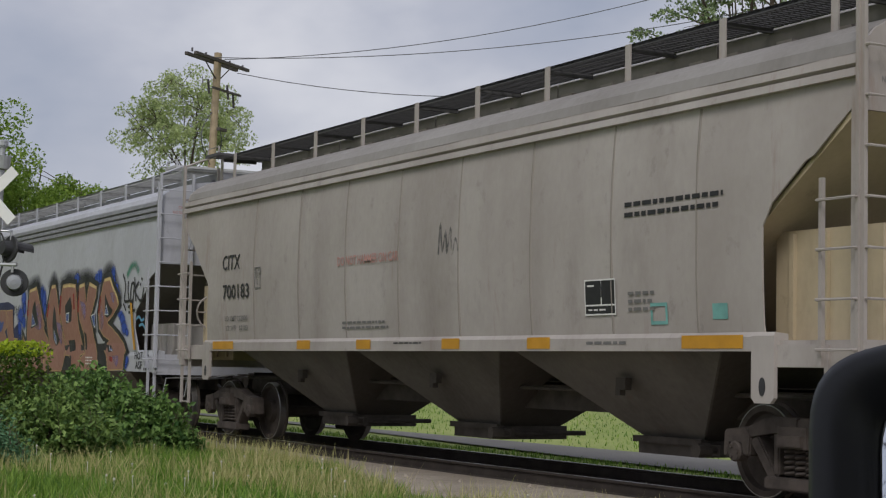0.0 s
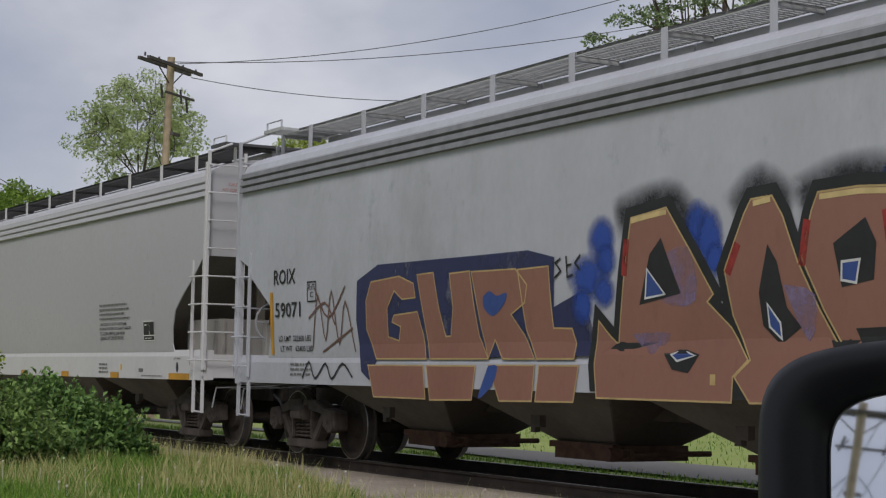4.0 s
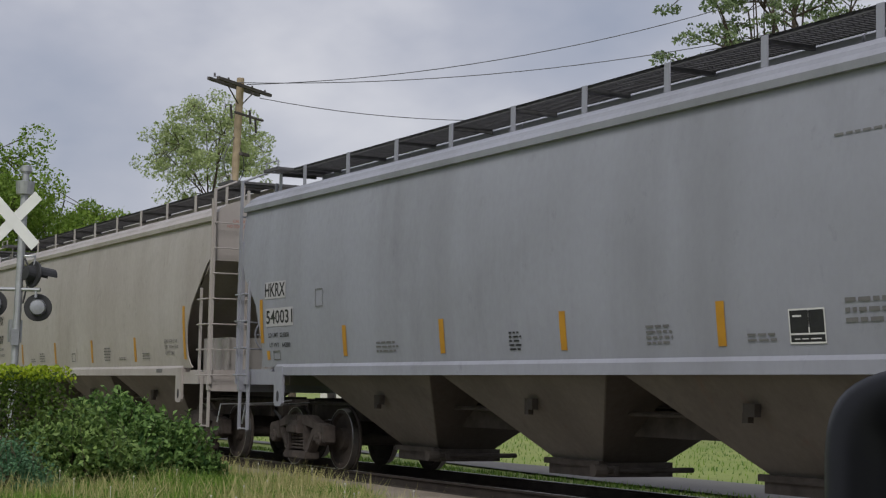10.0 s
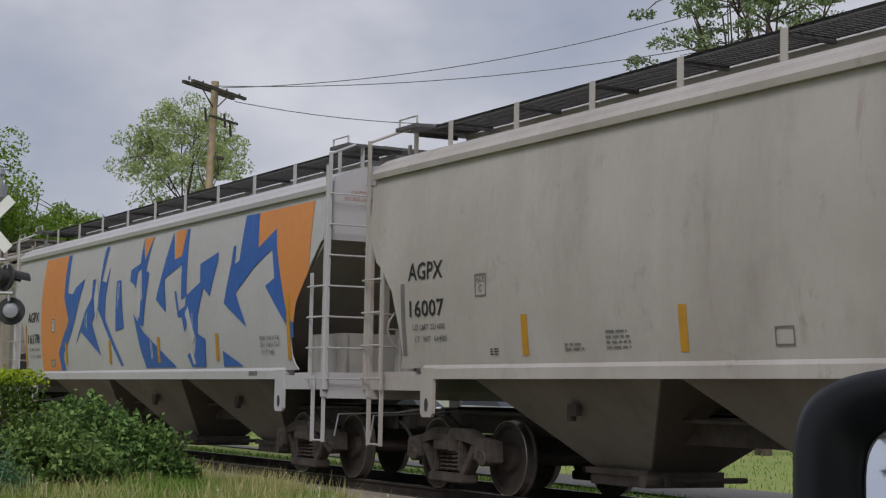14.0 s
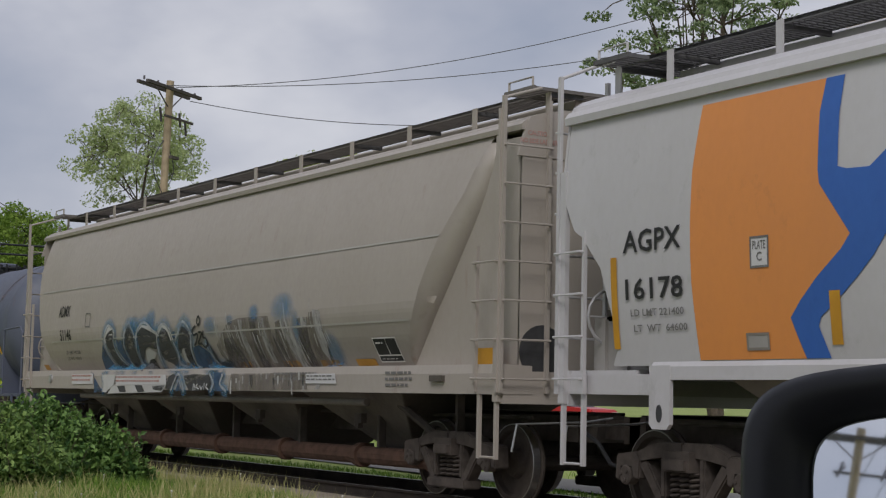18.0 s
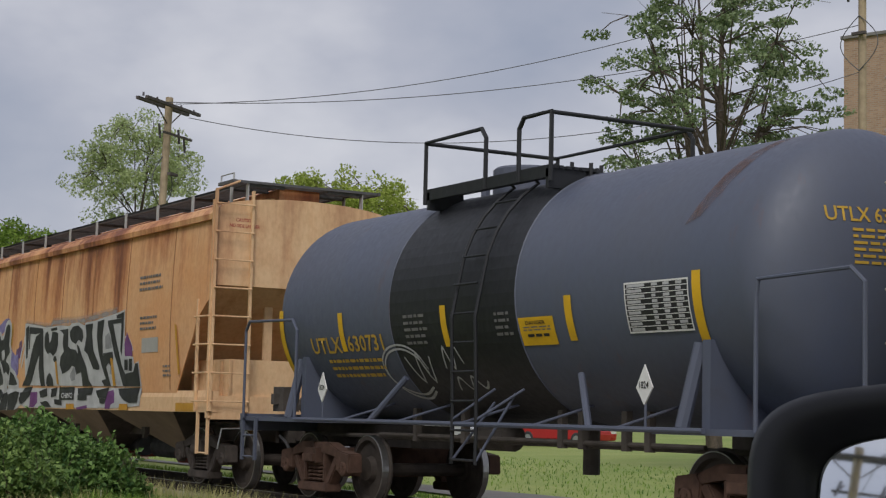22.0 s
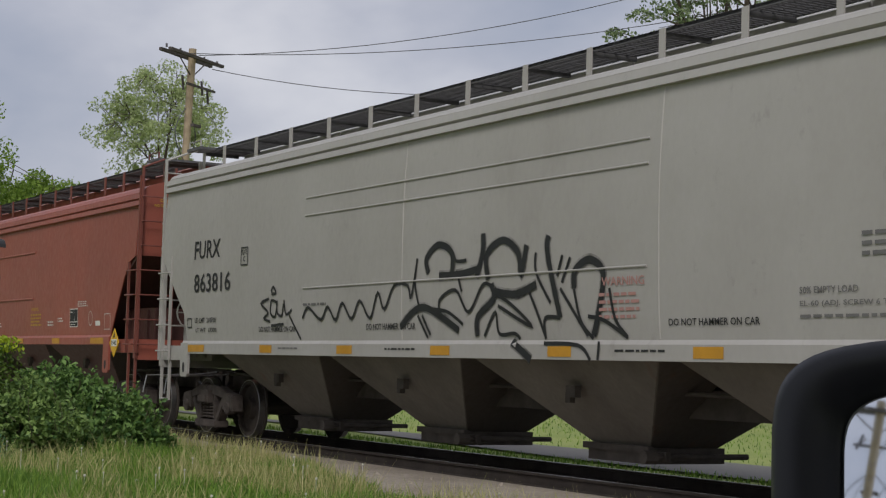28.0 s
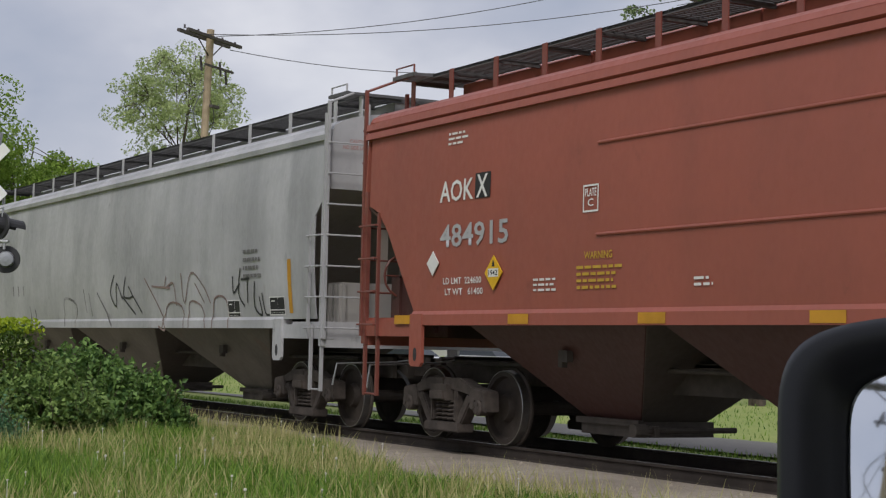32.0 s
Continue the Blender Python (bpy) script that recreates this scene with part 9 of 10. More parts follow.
def blades(name, label, category, places, heights, width, lean, mat, seed, kind="stuff"):
    """Tapering blades of two joined pieces each."""
    rs = np.random.RandomState(seed)
    n = len(places)
    a = rs.uniform(0, 2 * np.pi, n)
    side = np.stack([np.cos(a), np.sin(a), 0 * a], 1) * (width * rs.uniform(0.6, 1.3, n))[:, None]
    b = rs.uniform(0, 2 * np.pi, n)
    lv = np.stack([np.cos(b), np.sin(b), 0 * b], 1) * (heights * rs.uniform(0.1, 1, n) * lean)[:, None]
    up = np.array([0, 0, 1.0])
    base = np.array(places)
    mid = base + up * (heights * 0.55)[:, None] + lv * 0.35
    tip = base + up * heights[:, None] * 0.97 + lv
    v = np.stack([base - side, base + side, mid - side * 0.7, mid + side * 0.7, tip], 1).reshape(-1, 3)
    k = np.arange(n)[:, None] * 5
    quads = k + np.array([0, 1, 3, 2])
    tris = k + np.array([2, 3, 4])
    me = bpy.data.meshes.new(name)
    me.from_pydata(v.tolist(), [], quads.tolist() + tris.tolist())
    me.materials.append(mat)
    return tagged(new(name, me), label, category, kind=kind)


def verge(x):
    """Where the long grass ends beside the gravel."""
    return -2.1 - 1.3 * max(0.0, min(1.0, (x + 21) / 6)) + 0.35 * noise.noise((x * 0.5, 3, 0))


def build_grass():
    rs = np.random.RandomState(11)
    g1 = leaf_mat("grass_blades", (0.05, 0.13, 0.015), (0.24, 0.37, 0.06), 0.3)
    g2 = leaf_mat("dry_grass", (0.55, 0.48, 0.24), (0.27, 0.30, 0.09), 0.3)
    pl, hs = [], []
    while len(pl) < 95000:
        az, d = rs.uniform(9, 46), math.sqrt(rs.uniform(11 ** 2, 31 ** 2))
        p = at(az, d)
        edge = verge(p.x)
        if p.y > edge or p.x > -5:
            continue
        clump = 0.5 + 0.5 * noise.noise((p.x * 0.8, p.y * 0.8, 2))
        pl.append((p.x, p.y, ground_z(p.x, p.y) - 0.01))
        hs.append(rs.uniform(0.08, 0.24) * (0.5 + 1.3 * clump) * (0.75 if p.y > edge - 0.4 else 1))
    blades("grass", "long unmown green grass on the verge", "grass", pl, np.array(hs), 0.008, 0.8, g1, 1)
    pl, hs = [], []
    while len(pl) < 17000:
        az, d = rs.uniform(9, 46), math.sqrt(rs.uniform(11 ** 2, 30 ** 2))
        p = at(az, d)
        if p.y > verge(p.x) - 0.05 or p.x > -6:
            continue
        back = max(0.0, 1 - (verge(p.x) - p.y) / 1.2)
        if noise.noise((p.x * 0.45, p.y * 0.8, 7)) + 0.45 * back < rs.uniform(-0.2, 0.45):
            continue
        pl.append((p.x, p.y, ground_z(p.x, p.y) - 0.01))
        hs.append(rs.uniform(0.2, 0.46) * rs.uniform(0.75, 1.1))
    blades("dry_grass", "straw-yellow seeding grass stalks among green grass", "grass", pl, np.array(hs), 0.0055, 0.6, g2, 2)
    # far side verge
    pl, hs = [], []
    while len(pl) < 16000:
        p = Vector((rs.uniform(-60, -6), rs.uniform(2.3, 3.2), 0)) if rs.rand() < 0.35 else Vector((rs.uniform(-70, -6), rs.uniform(5.4, 20), 0))
        pl.append((p.x, p.y, ground_z(p.x, p.y) - 0.01))
        hs.append(rs.uniform(0.04, 0.12))
    blades("verge_grass", "rough green grass beyond the track", "grass", pl, np.array(hs), 0.012, 0.6, g1, 3)
    # dandelion clocks
    bm = bmesh.new()
    for i in range(110):
        az, d = rs.uniform(12, 42), rs.uniform(12, 27)
        p = at(az, d)
        if p.y > verge(p.x) - 0.1:
            continue
        z = GZ + rs.uniform(0.15, 0.33)
        rod(bm, (p.x, p.y, GZ), (p.x, p.y, z), 0.003, 3)
        m = Matrix.Translation((p.x, p.y, z))
        bmesh.ops.create_icosphere(bm, subdivisions=1, radius=rs.uniform(0.009, 0.016), matrix=m)
    tagged(part("dandelions", bm, flat("dandelion_fluff", (0.6, 0.58, 0.5), 0.9)), "white dandelion clocks in the grass", "flower", kind="stuff")


def leaves(name, mat, centres, size, seed, parent=None, flatness=0.0, squash=1.0):
    """Folded leaves at the given centres, turned at random."""
    rs = np.random.RandomState(seed)
    c = np.array(centres)
    n = len(c)
    q = rs.normal(size=(n, 3))
    q[:, 2] += flatness
    nz = q / np.linalg.norm(q, axis=1)[:, None]
    t = rs.normal(size=(n, 3))
    u = np.cross(nz, t)
    u /= np.linalg.norm(u, axis=1)[:, None]
    w = np.cross(nz, u)
    s = (size * rs.uniform(0.6, 1.35, n))[:, None]
    v = np.stack([c - u * s * 0.5, c + w * s * 0.3 + nz * s * 0.12 * squash, c + u * s * 0.5, c - w * s * 0.3 + nz * s * 0.12 * squash], 1).reshape(-1, 3)
    k = np.arange(n)[:, None] * 4
    f = np.concatenate([k + np.array([0, 1, 2]), k + np.array([0, 2, 3])])
    me = bpy.data.meshes.new(name)
    me.from_pydata(v.tolist(), [], f.tolist())
    me.materials.append(mat)
    ob = new(name, me)
    ob.parent = parent
    return ob


BARK = flat("bark", (0.11, 0.085, 0.065), 0.95, 0, 0.5, 12)
STEM = flat("shrub_stem", (0.10, 0.085, 0.05), 0.9, 0, 0.4, 12)


def shrub(label, place, rx, ry, hz, n, size, mat, seed, trimmed=False, fresh=None):
    """A shrub of stems and leaves; a trimmed one keeps a boxy outline."""
    ob = thing("hedge" if trimmed else "shrub", label, "hedge" if trimmed else "shrub")
    ob.location = place
    rs = np.random.RandomState(seed)
    bm = bmesh.new()
    tips = []
    for i in range(26 if not trimmed else 16):
        a, q = rs.uniform(0, 2 * math.pi), math.sqrt(rs.uniform(0, 1))
        foot = Vector((0.45 * rx * q * math.cos(a), 0.45 * ry * q * math.sin(a), 0))
        tip = Vector((0.9 * rx * q * math.cos(a), 0.9 * ry * q * math.sin(a), hz * rs.uniform(0.55, 0.98) * (1 - 0.35 * q * q if not trimmed else 1)))
        rod(bm, foot, (foot + tip) * 0.5 + Vector((0, 0, 0.1)), 0.014, 5, 0.01)
        rod(bm, (foot + tip) * 0.5 + Vector((0, 0, 0.1)), tip, 0.01, 5, 0.004)
        tips.append(tip)
    part("stem", bm, STEM, ob)
    pts = []
    while len(pts) < n:
        if trimmed:
            p = np.array([rs.uniform(-1, 1), rs.uniform(-1, 1), rs.uniform(0, 1)])
            r = max(abs(p[0]), abs(p[1]), p[2]) ** 3
            if rs.rand() > 0.15 + 0.85 * r:
                continue
            bump = 0.05 * noise.noise((p[0] * 3, p[1] * 3, p[2] * 3 + seed))
            pts.append((p[0] * rx * (1 + bump), p[1] * ry * (1 + bump), p[2] * hz * (1 + bump)))
        else:
            d = rs.normal(size=3)
            d /= np.linalg.norm(d)
            d[2] = abs(d[2])
            lump = 1 + 0.32 * noise.noise((d[0] * 2.3 + seed, d[1] * 2.3, d[2] * 2.3)) + 0.16 * noise.noise((d[0] * 6, d[1] * 6 + seed, d[2] * 6))
            if noise.noise((d[0] * 7 + seed, d[1] * 7, d[2] * 7 + 5)) < rs.uniform(-0.5, 0.12):
                continue
            r = rs.uniform(0.35, 1) ** 0.4 * lump * (1 + 0.16 * noise.noise((d[0] * 11, d[1] * 11 + seed, d[2] * 11)))
            pts.append((d[0] * rx * r, d[1] * ry * r, max(0.02, d[2] * hz * r)))
    leaves("foliage", mat, pts, size, seed, ob, 0.5)
    if trimmed:          # brighter leaves along the clipped top, sky light put into their colour
        top = [(rs.uniform(-1, 1) * rx, rs.uniform(-1, 1) * ry, hz * (1 + rs.uniform(-0.07, 0.05) + 0.03 * noise.noise((i * 0.37, seed, 1)))) for i in range(2600)]
        leaves("new_growth", fresh, top, size, seed + 9, ob, 0.3)
    if not trimmed:      # shoots that stand out of the outline
        sh, lv = bmesh.new(), []
        for i in range(60):
            a = rs.uniform(0, 2 * math.pi)
            q = rs.uniform(0.2, 0.95)
            p = Vector((rx * q * math.cos(a), ry * q * math.sin(a), hz * math.sqrt(1 - q * q) * 0.9))
            e = p + Vector((rs.uniform(-0.15, 0.15), rs.uniform(-0.15, 0.15), rs.uniform(0.12, 0.32)))
            rod(sh, p, e, 0.005, 4, 0.002)
            for k in range(7):
                lv.append(tuple(p.lerp(e, k / 6) + Vector(rs.uniform(-0.05, 0.05, 3))))
        part("shoot", sh, STEM, ob)["kind"] = "stuff"
        leaves("shoot_leaves", mat, lv, size, seed + 50, ob, 0.3)
    return ob


def tree(label, place, height, crown, clumps, per, size, mat, seed, trunk_r=0.22, puff=0.4, layer=0.75, stems=1, low=0.55):
    """Tapered stems, forking limbs that reach into the crown, and puffs of leaves at their tips.
    crown: half-width and half-height; puff: a puff's radius; layer: its height to its width; low: how empty the crown's foot is."""
    ob = thing("tree", label, "tree")
    ob.location = place
    rs = np.random.RandomState(seed)
    bm = bmesh.new()
    rx, rz = crown
    zc = height - rz
    ends = []
    while len(ends) < clumps:
        d = rs.normal(size=3)
        d /= np.linalg.norm(d)
        lump = 0.9 + 0.3 * noise.noise((d[0] * 1.7 + seed, d[1] * 1.7, d[2] * 1.7)) + 0.16 * noise.noise((d[0] * 4, d[1] * 4 + seed, d[2] * 4))
        k = rs.uniform(0.12, 1) ** 0.45 * lump
        if d[2] < -0.25 and rs.rand() < low:
            continue
        ends.append(Vector((d[0] * rx * k, d[1] * rx * k, zc + d[2] * rz * k)))
    forks = []
    for i in range(stems):
        foot = Vector((0, 0, -0.1)) if i == 0 else Vector((rs.uniform(-1, 1) * rx * 0.12, rs.uniform(-1, 1) * rx * 0.12, -0.1))
        aim = Vector((rs.uniform(-1, 1) * rx * 0.25 * (i + 0.3), rs.uniform(-1, 1) * rx * 0.25, zc + rz * rs.uniform(0.35, 0.75)))
        r0 = trunk_r * (1 if i == 0 else 0.6)
        last = foot
        for k in range(1, 9):
            p = foot.lerp(aim, k / 8) + Vector((rs.uniform(-0.08, 0.08) * rx * 0.3, rs.uniform(-0.08, 0.08) * rx * 0.3, 0))
            rod(bm, last, p, r0 * (1 - 0.105 * (k - 1)), 9, r0 * (1 - 0.105 * k))
            if p.z > zc - rz * 0.95:
                forks.append((p, r0 * (1 - 0.1 * k)))
            last = p
    limbs = []
    for p, r0 in forks:
        for j in range(3):
            q = ends[rs.randint(len(ends))]
            if q.z < p.z - 0.3:
                q = Vector((q.x, q.y, p.z + abs(q.z - p.z) * 0.4))
            mid = p.lerp(q, 0.45) + Vector((0, 0, 0.12 * rz * rs.uniform(-0.2, 1)))
            rod(bm, p, mid, r0 * 0.5, 6, r0 * 0.34)
            rod(bm, mid, q, r0 * 0.34, 5, r0 * 0.12)
            limbs += [mid, p.lerp(mid, 0.6), mid.lerp(q, 0.5)]
    arr = np.array([tuple(v) for v in limbs])
    for q in ends:
        near = limbs[int(np.argmin(((arr - np.array(q)) ** 2).sum(1)))]
        bow = near.lerp(q, 0.55) + Vector((0, 0, 0.1 * (q - near).length))
        rod(bm, near, bow, trunk_r * 0.12, 4, trunk_r * 0.08)
        rod(bm, bow, q, trunk_r * 0.08, 4, trunk_r * 0.03)
    part("trunk", bm, BARK, ob)
    c = np.repeat(np.array([tuple(q) for q in ends]), per, 0)
    wide = np.repeat(rs.uniform(0.6, 1.25, len(ends)) * puff, per)[:, None]
    off = rs.normal(size=c.shape)
    off *= (rs.uniform(0.2, 1, len(c)) ** 0.5 / np.linalg.norm(off, axis=1))[:, None]
    off[:, 2] *= layer
    off[:, 2] -= 0.25 * layer * (off[:, 0] ** 2 + off[:, 1] ** 2)
    leaves("crown", mat, (c + off * wide).tolist(), size, seed, ob, 0.5)
    return ob


def build_plants():
    # hedge: side shade is in the dark leaf colour, sky light in the bright one
    light = leaf_mat("hedge_leaf", (0.035, 0.075, 0.012), (0.11, 0.17, 0.022), 0.2)
    fresh = leaf_mat("hedge_sky_lit_leaf", (0.24, 0.34, 0.02), (0.40, 0.48, 0.03), 0.35)
    mixed = leaf_mat("shrub_pale_leaf", (0.04, 0.095, 0.022), (0.25, 0.36, 0.10), 0.25)
    deep = leaf_mat("shrub_leaf", (0.03, 0.085, 0.02), (0.21, 0.34, 0.09), 0.25)
    blue = leaf_mat("bluish_leaf", (0.055, 0.14, 0.065), (0.11, 0.22, 0.11), 0.2)
    shrub("yellow-green clipped hedge beside the crossing", at(12.7, 23.2, GZ), 0.8, 0.95, 1.52, 9000, 0.06, light, 1, True, fresh)
    shrub("dense dark green leafy shrub in long grass", at(15.3, 22.8, GZ), 1.2, 0.9, 0.95, 8500, 0.085, mixed, 2)
    shrub("dense dark green leafy shrub in long grass", at(16.6, 24.2, GZ), 1.4, 0.9, 1.18, 9500, 0.088, deep, 3)
    shrub("dense dark green leafy shrub in long grass", at(18.4, 24.6, GZ), 1.1, 0.8, 0.86, 7200, 0.088, deep, 4)
    shrub("low rounded bluish-green shrub in long grass", at(13.1, 20.8, GZ), 0.95, 0.75, 0.6, 6000, 0.05, blue, 5)
    t1 = leaf_mat("young_leaf", (0.29, 0.37, 0.15), (0.52, 0.58, 0.30), 0.45)
    t2 = leaf_mat("maple_leaf", (0.12, 0.21, 0.03), (0.27, 0.38, 0.07), 0.4)
    t3 = leaf_mat("maple_grey_leaf", (0.09, 0.14, 0.06), (0.30, 0.37, 0.19), 0.35)
    t4 = leaf_mat("spring_leaf", (0.28, 0.36, 0.06), (0.38, 0.44, 0.1), 0.35)
    tree("open-crowned tree with fresh pale green leaves", at(19.55, 62, GZ), 12.35, (2.8, 2.6), 150, 95, 0.115, t1, 21, 0.15, 0.44, 0.7, 2, 0.6)
    tree("broad full green tree behind the railway", at(12.6, 64, GZ), 10.8, (3.5, 4.4), 170, 230, 0.15, t2, 22, 0.3, 0.75, 0.8)
    tree("broad full green tree behind the railway", at(16.0, 70, GZ), 9.2, (3.1, 3.6), 140, 220, 0.15, t2, 23, 0.28, 0.72, 0.8)
    tree("small green tree behind the railway", at(9.5, 58, GZ), 9.5, (3.4, 3.8), 100, 150, 0.16, t2, 27, 0.28, 0.8, 0.8)
    tree("yellow-green tree far behind the railway", at(26.4, 85, GZ), 14.0, (4.7, 3.3), 150, 170, 0.17, t4, 24, 0.28, 0.7, 0.8)
    tree("tall maple with bare lower trunks and windblown leaves", at(39.2, 46, GZ), 15.4, (3.9, 5.9), 230, 105, 0.12, t3, 25, 0.24, 0.5, 0.36, 3, 0.25)
    tree("leafy green tree behind the road", (-3.6, -56, GZ), 10.9, (4.0, 3.6), 110, 110, 0.2, t2, 31, 0.28, 0.7, 0.8)
    # out-of-view trees, added to darken what the car sides reflect at far left
    for i, (x, y) in enumerate(((-34, -18), (-42, -15), (-51, -18), (-60, -15), (-70, -18), (-82, -16), (-96, -20))):
        tree("unseen leafy tree added to darken the far left", (x, y, GZ), 13 + 1.5 * math.sin(i * 2.3), (4.8, 5.6), 70, 70, 0.45, t2, 40 + i, 0.3, 1.3, 0.9)
    tree("small green tree behind the railway", at(22.6, 82, GZ), 9.2, (2.2, 2.4), 60, 110, 0.16, t2, 26, 0.22, 0.6, 0.8)


# ---------------------------------------------------------------- poles, wires, signal, buildings

POLE = flat("weathered_pole_wood", (0.42, 0.33, 0.22), 0.9, 0, 0.3, 5)
ARM = flat("crossarm_wood", (0.10, 0.085, 0.08), 0.9, 0, 0.4, 8)
PORC = flat("insulator", (0.10, 0.09, 0.10), 0.4, 0, 0.3, 8)
CABLE = flat("cable", (0.10, 0.10, 0.11), 0.7, 0, 0.2, 8)
GALV = flat("galvanised_steel", (0.45, 0.46, 0.47), 0.45, 0.7, 0.2, 8)


def utility_pole(label, place, top, arm_way, arm_half=1.2, lean=(0, 0), low=True):
    ob = thing("utility_pole", label, "utility pole")
    ob.location = place
    hgt = top - place[2]
    part("pole", rods(0.105, (0, 0, 0), (lean[0], lean[1], hgt), seg=12), POLE, ob)
    w = Vector((*arm_way, 0)).normalized()
    c = Vector((lean[0], lean[1], hgt - 0.25))
    m = Matrix.Translation(c) @ w.to_track_quat("X", "Z").to_matrix().to_4x4()
    part("crossarm", box(bmesh.new(), -arm_half, arm_half, -0.19, -0.10, -0.042, 0.042, m), ARM, ob)
    for k in (-0.95, -0.45, 0.45, 0.95):
        p = c + w * arm_half * k
        part("insulator", rods(0.03, p + Vector((0, 0, 0.05)), p + Vector((0, 0, 0.15)), seg=8), PORC, ob)
    if low:
        for k, dz in ((-0.42, -0.95), (0.62, -0.95), (0.95, -1.15)):
            p = c + w * k + Vector((0, 0, dz))
            fuse = rods(0.035, p, p + Vector((0.1, -0.08, 0.38)))
            rod(fuse, p + Vector((0.02, 0, 0.1)), p + Vector((0.18, -0.1, 0.3)), 0.02, 6)
            part("cutout_fuse", fuse, PORC, ob)
        part("lower_arm", box(bmesh.new(), -0.55, 1.0, -0.2, -0.15, -0.03, 0.03, Matrix.Translation((0, 0, -0.8)) @ m), ARM, ob)
        part("crossarm", box(bmesh.new(), -arm_half, arm_half * 0.9, 0.10, 0.19, -0.042, 0.042, m), ARM, ob)
        for k in (-0.5, 0.5):
            part("arm_brace", rods(0.018, c + w * k * arm_half + Vector((0, 0, -0.04)), c + Vector((0, 0, -0.55))), ARM, ob)
        for side in (-1, 1):
            q = c + Vector((0, 0, -1.9))
            loop = [q + w * side * 0.55 * math.sin(math.pi * t) + Vector((0.0, -0.12, 0.5 - 1.5 * t)) for t in np.linspace(0, 1, 12)]
            part("drop_cable", rods(0.014, *loop, seg=5), CABLE, ob)
        part("cable_bracket", box(bmesh.new(), -0.2, 0.2, -0.24, -0.14, -0.04, 0.04, Matrix.Translation((0, 0, -1.9)) @ m), ARM, ob)
    return ob


def wire(label, a, b, sag, r=0.012):
    pts = [Vector(a).lerp(Vector(b), t) - Vector((0, 0, 4 * sag * t * (1 - t))) for t in np.linspace(0, 1, 25)]
    return tagged(part("overhead_wire", rods(r, *pts, seg=5), CABLE), label, "wire", "overhead wires")


def crossing_signal():
    place = at(13.42, 27, GZ)
    ob = thing("crossing_signal", "silver level-crossing signal mast with crossbuck and lamps", "crossing signal")
    ob.location = place
    part("mast", rods(0.06, (0, 0, 0), (0.0, 0, 4.3), seg=14), GALV, ob)
    part("base_casting", turned(bmesh.new(), [(0, 0.25), (0.06, 0.25), (0.3, 0.1), (0.35, 0.1)], "z", 16), GALV, ob)
    part("bell", turned(bmesh.new(), [(4.28, 0.05), (4.3, 0.13), (4.5, 0.15), (4.52, 0.05), (4.62, 0.05), (4.66, 0.09), (4.74, 0.09), (4.76, 0.02)], "z", 16), GALV, ob)
    wht = flat("sign_white", (0.72, 0.72, 0.70), 0.5, 0, 0.1, 4)
    ob.rotation_euler = (radians(-1.2), 0, 0)
    way = Vector((math.cos(radians(50)), math.sin(radians(50)), 0))       # along the boards, seen from behind
    for ang in (45, -45):
        m = Matrix.Translation(way * -0.12 + Vector((0, 0, 3.88))) @ way.to_track_quat("X", "Z").to_matrix().to_4x4() @ pose(0, -0.08 - (0.012 if ang > 0 else 0), 0, 0, ang, 0)
        part("crossbuck_board", box(bmesh.new(), -0.56, 0.56, -0.005, 0.005, -0.088, 0.088, m), wht, ob)
    part("lamp_arm", rods(0.03, Vector((0, 0, 2.82)) - way * 0.42, Vector((0, 0, 2.82)) + way * 0.36), GALV, ob)
    blk = flat("signal_black", (0.03, 0.03, 0.032), 0.5, 0, 0.3, 6)
    glass = flat("signal_lens_back", (0.33, 0.34, 0.36), 0.35, 0.3, 0.2, 6)

    def unit(centre, ax, grey):
        ax = Vector(ax).normalized()
        m = Matrix.Translation(centre) @ ax.to_track_quat("Y", "Z").to_matrix().to_4x4()
        disc = turned(bmesh.new(), [(-0.02, 0.02), (-0.02, 0.205), (0.0, 0.215), (0.02, 0.205), (0.02, 0.02)], "y", 24)
        bmesh.ops.transform(disc, matrix=m, verts=disc.verts)
        d = part("lamp_background", disc, blk, ob)
        cup = turned(bmesh.new(), [(-0.16, 0.04), (-0.15, 0.11), (-0.02, 0.13), (0.05, 0.12), (0.055, 0.02)], "y", 18)
        bmesh.ops.transform(cup, matrix=m, verts=cup.verts)
        part("lamp_housing", cup, grey, d)
        vis = bmesh.new()
        prev = None
        for i in range(9):
            t = math.pi * i / 8
            a = [vis.verts.new((0.145 * math.cos(t), y, 0.145 * math.sin(t))) for y in (0.04, 0.34)] + [vis.verts.new((0.135 * math.cos(t), y, 0.135 * math.sin(t))) for y in (0.34, 0.04)]
            if prev:
                for q in range(4):
                    vis.faces.new((prev[q], prev[(q + 1) % 4], a[(q + 1) % 4], a[q]))
            prev = a
        bmesh.ops.transform(vis, matrix=m, verts=vis.verts)
        part("lamp_visor", vis, blk, d)
    unit(Vector((0.09, 0.19, 3.06)), (-0.3, 0.95, -0.1), blk)
    unit(Vector((0.09, 0.29, 2.55)), (-0.95, 0.3, 0), glass)
    unit(Vector((-0.1, -0.36, 2.58)), (-0.95, 0.2, 0), glass)
    for off in (0.29, -0.36):
        part("lamp_hanger", rods(0.022, Vector((0, 0, 2.82)) + way * off, Vector((0, 0, 2.7)) + way * off), GALV, ob)
    part("lamp_bracket", rods(0.022, (0, 0, 3.34), (0.08, 0.2, 3.34), (0.09, 0.2, 3.2)), GALV, ob)
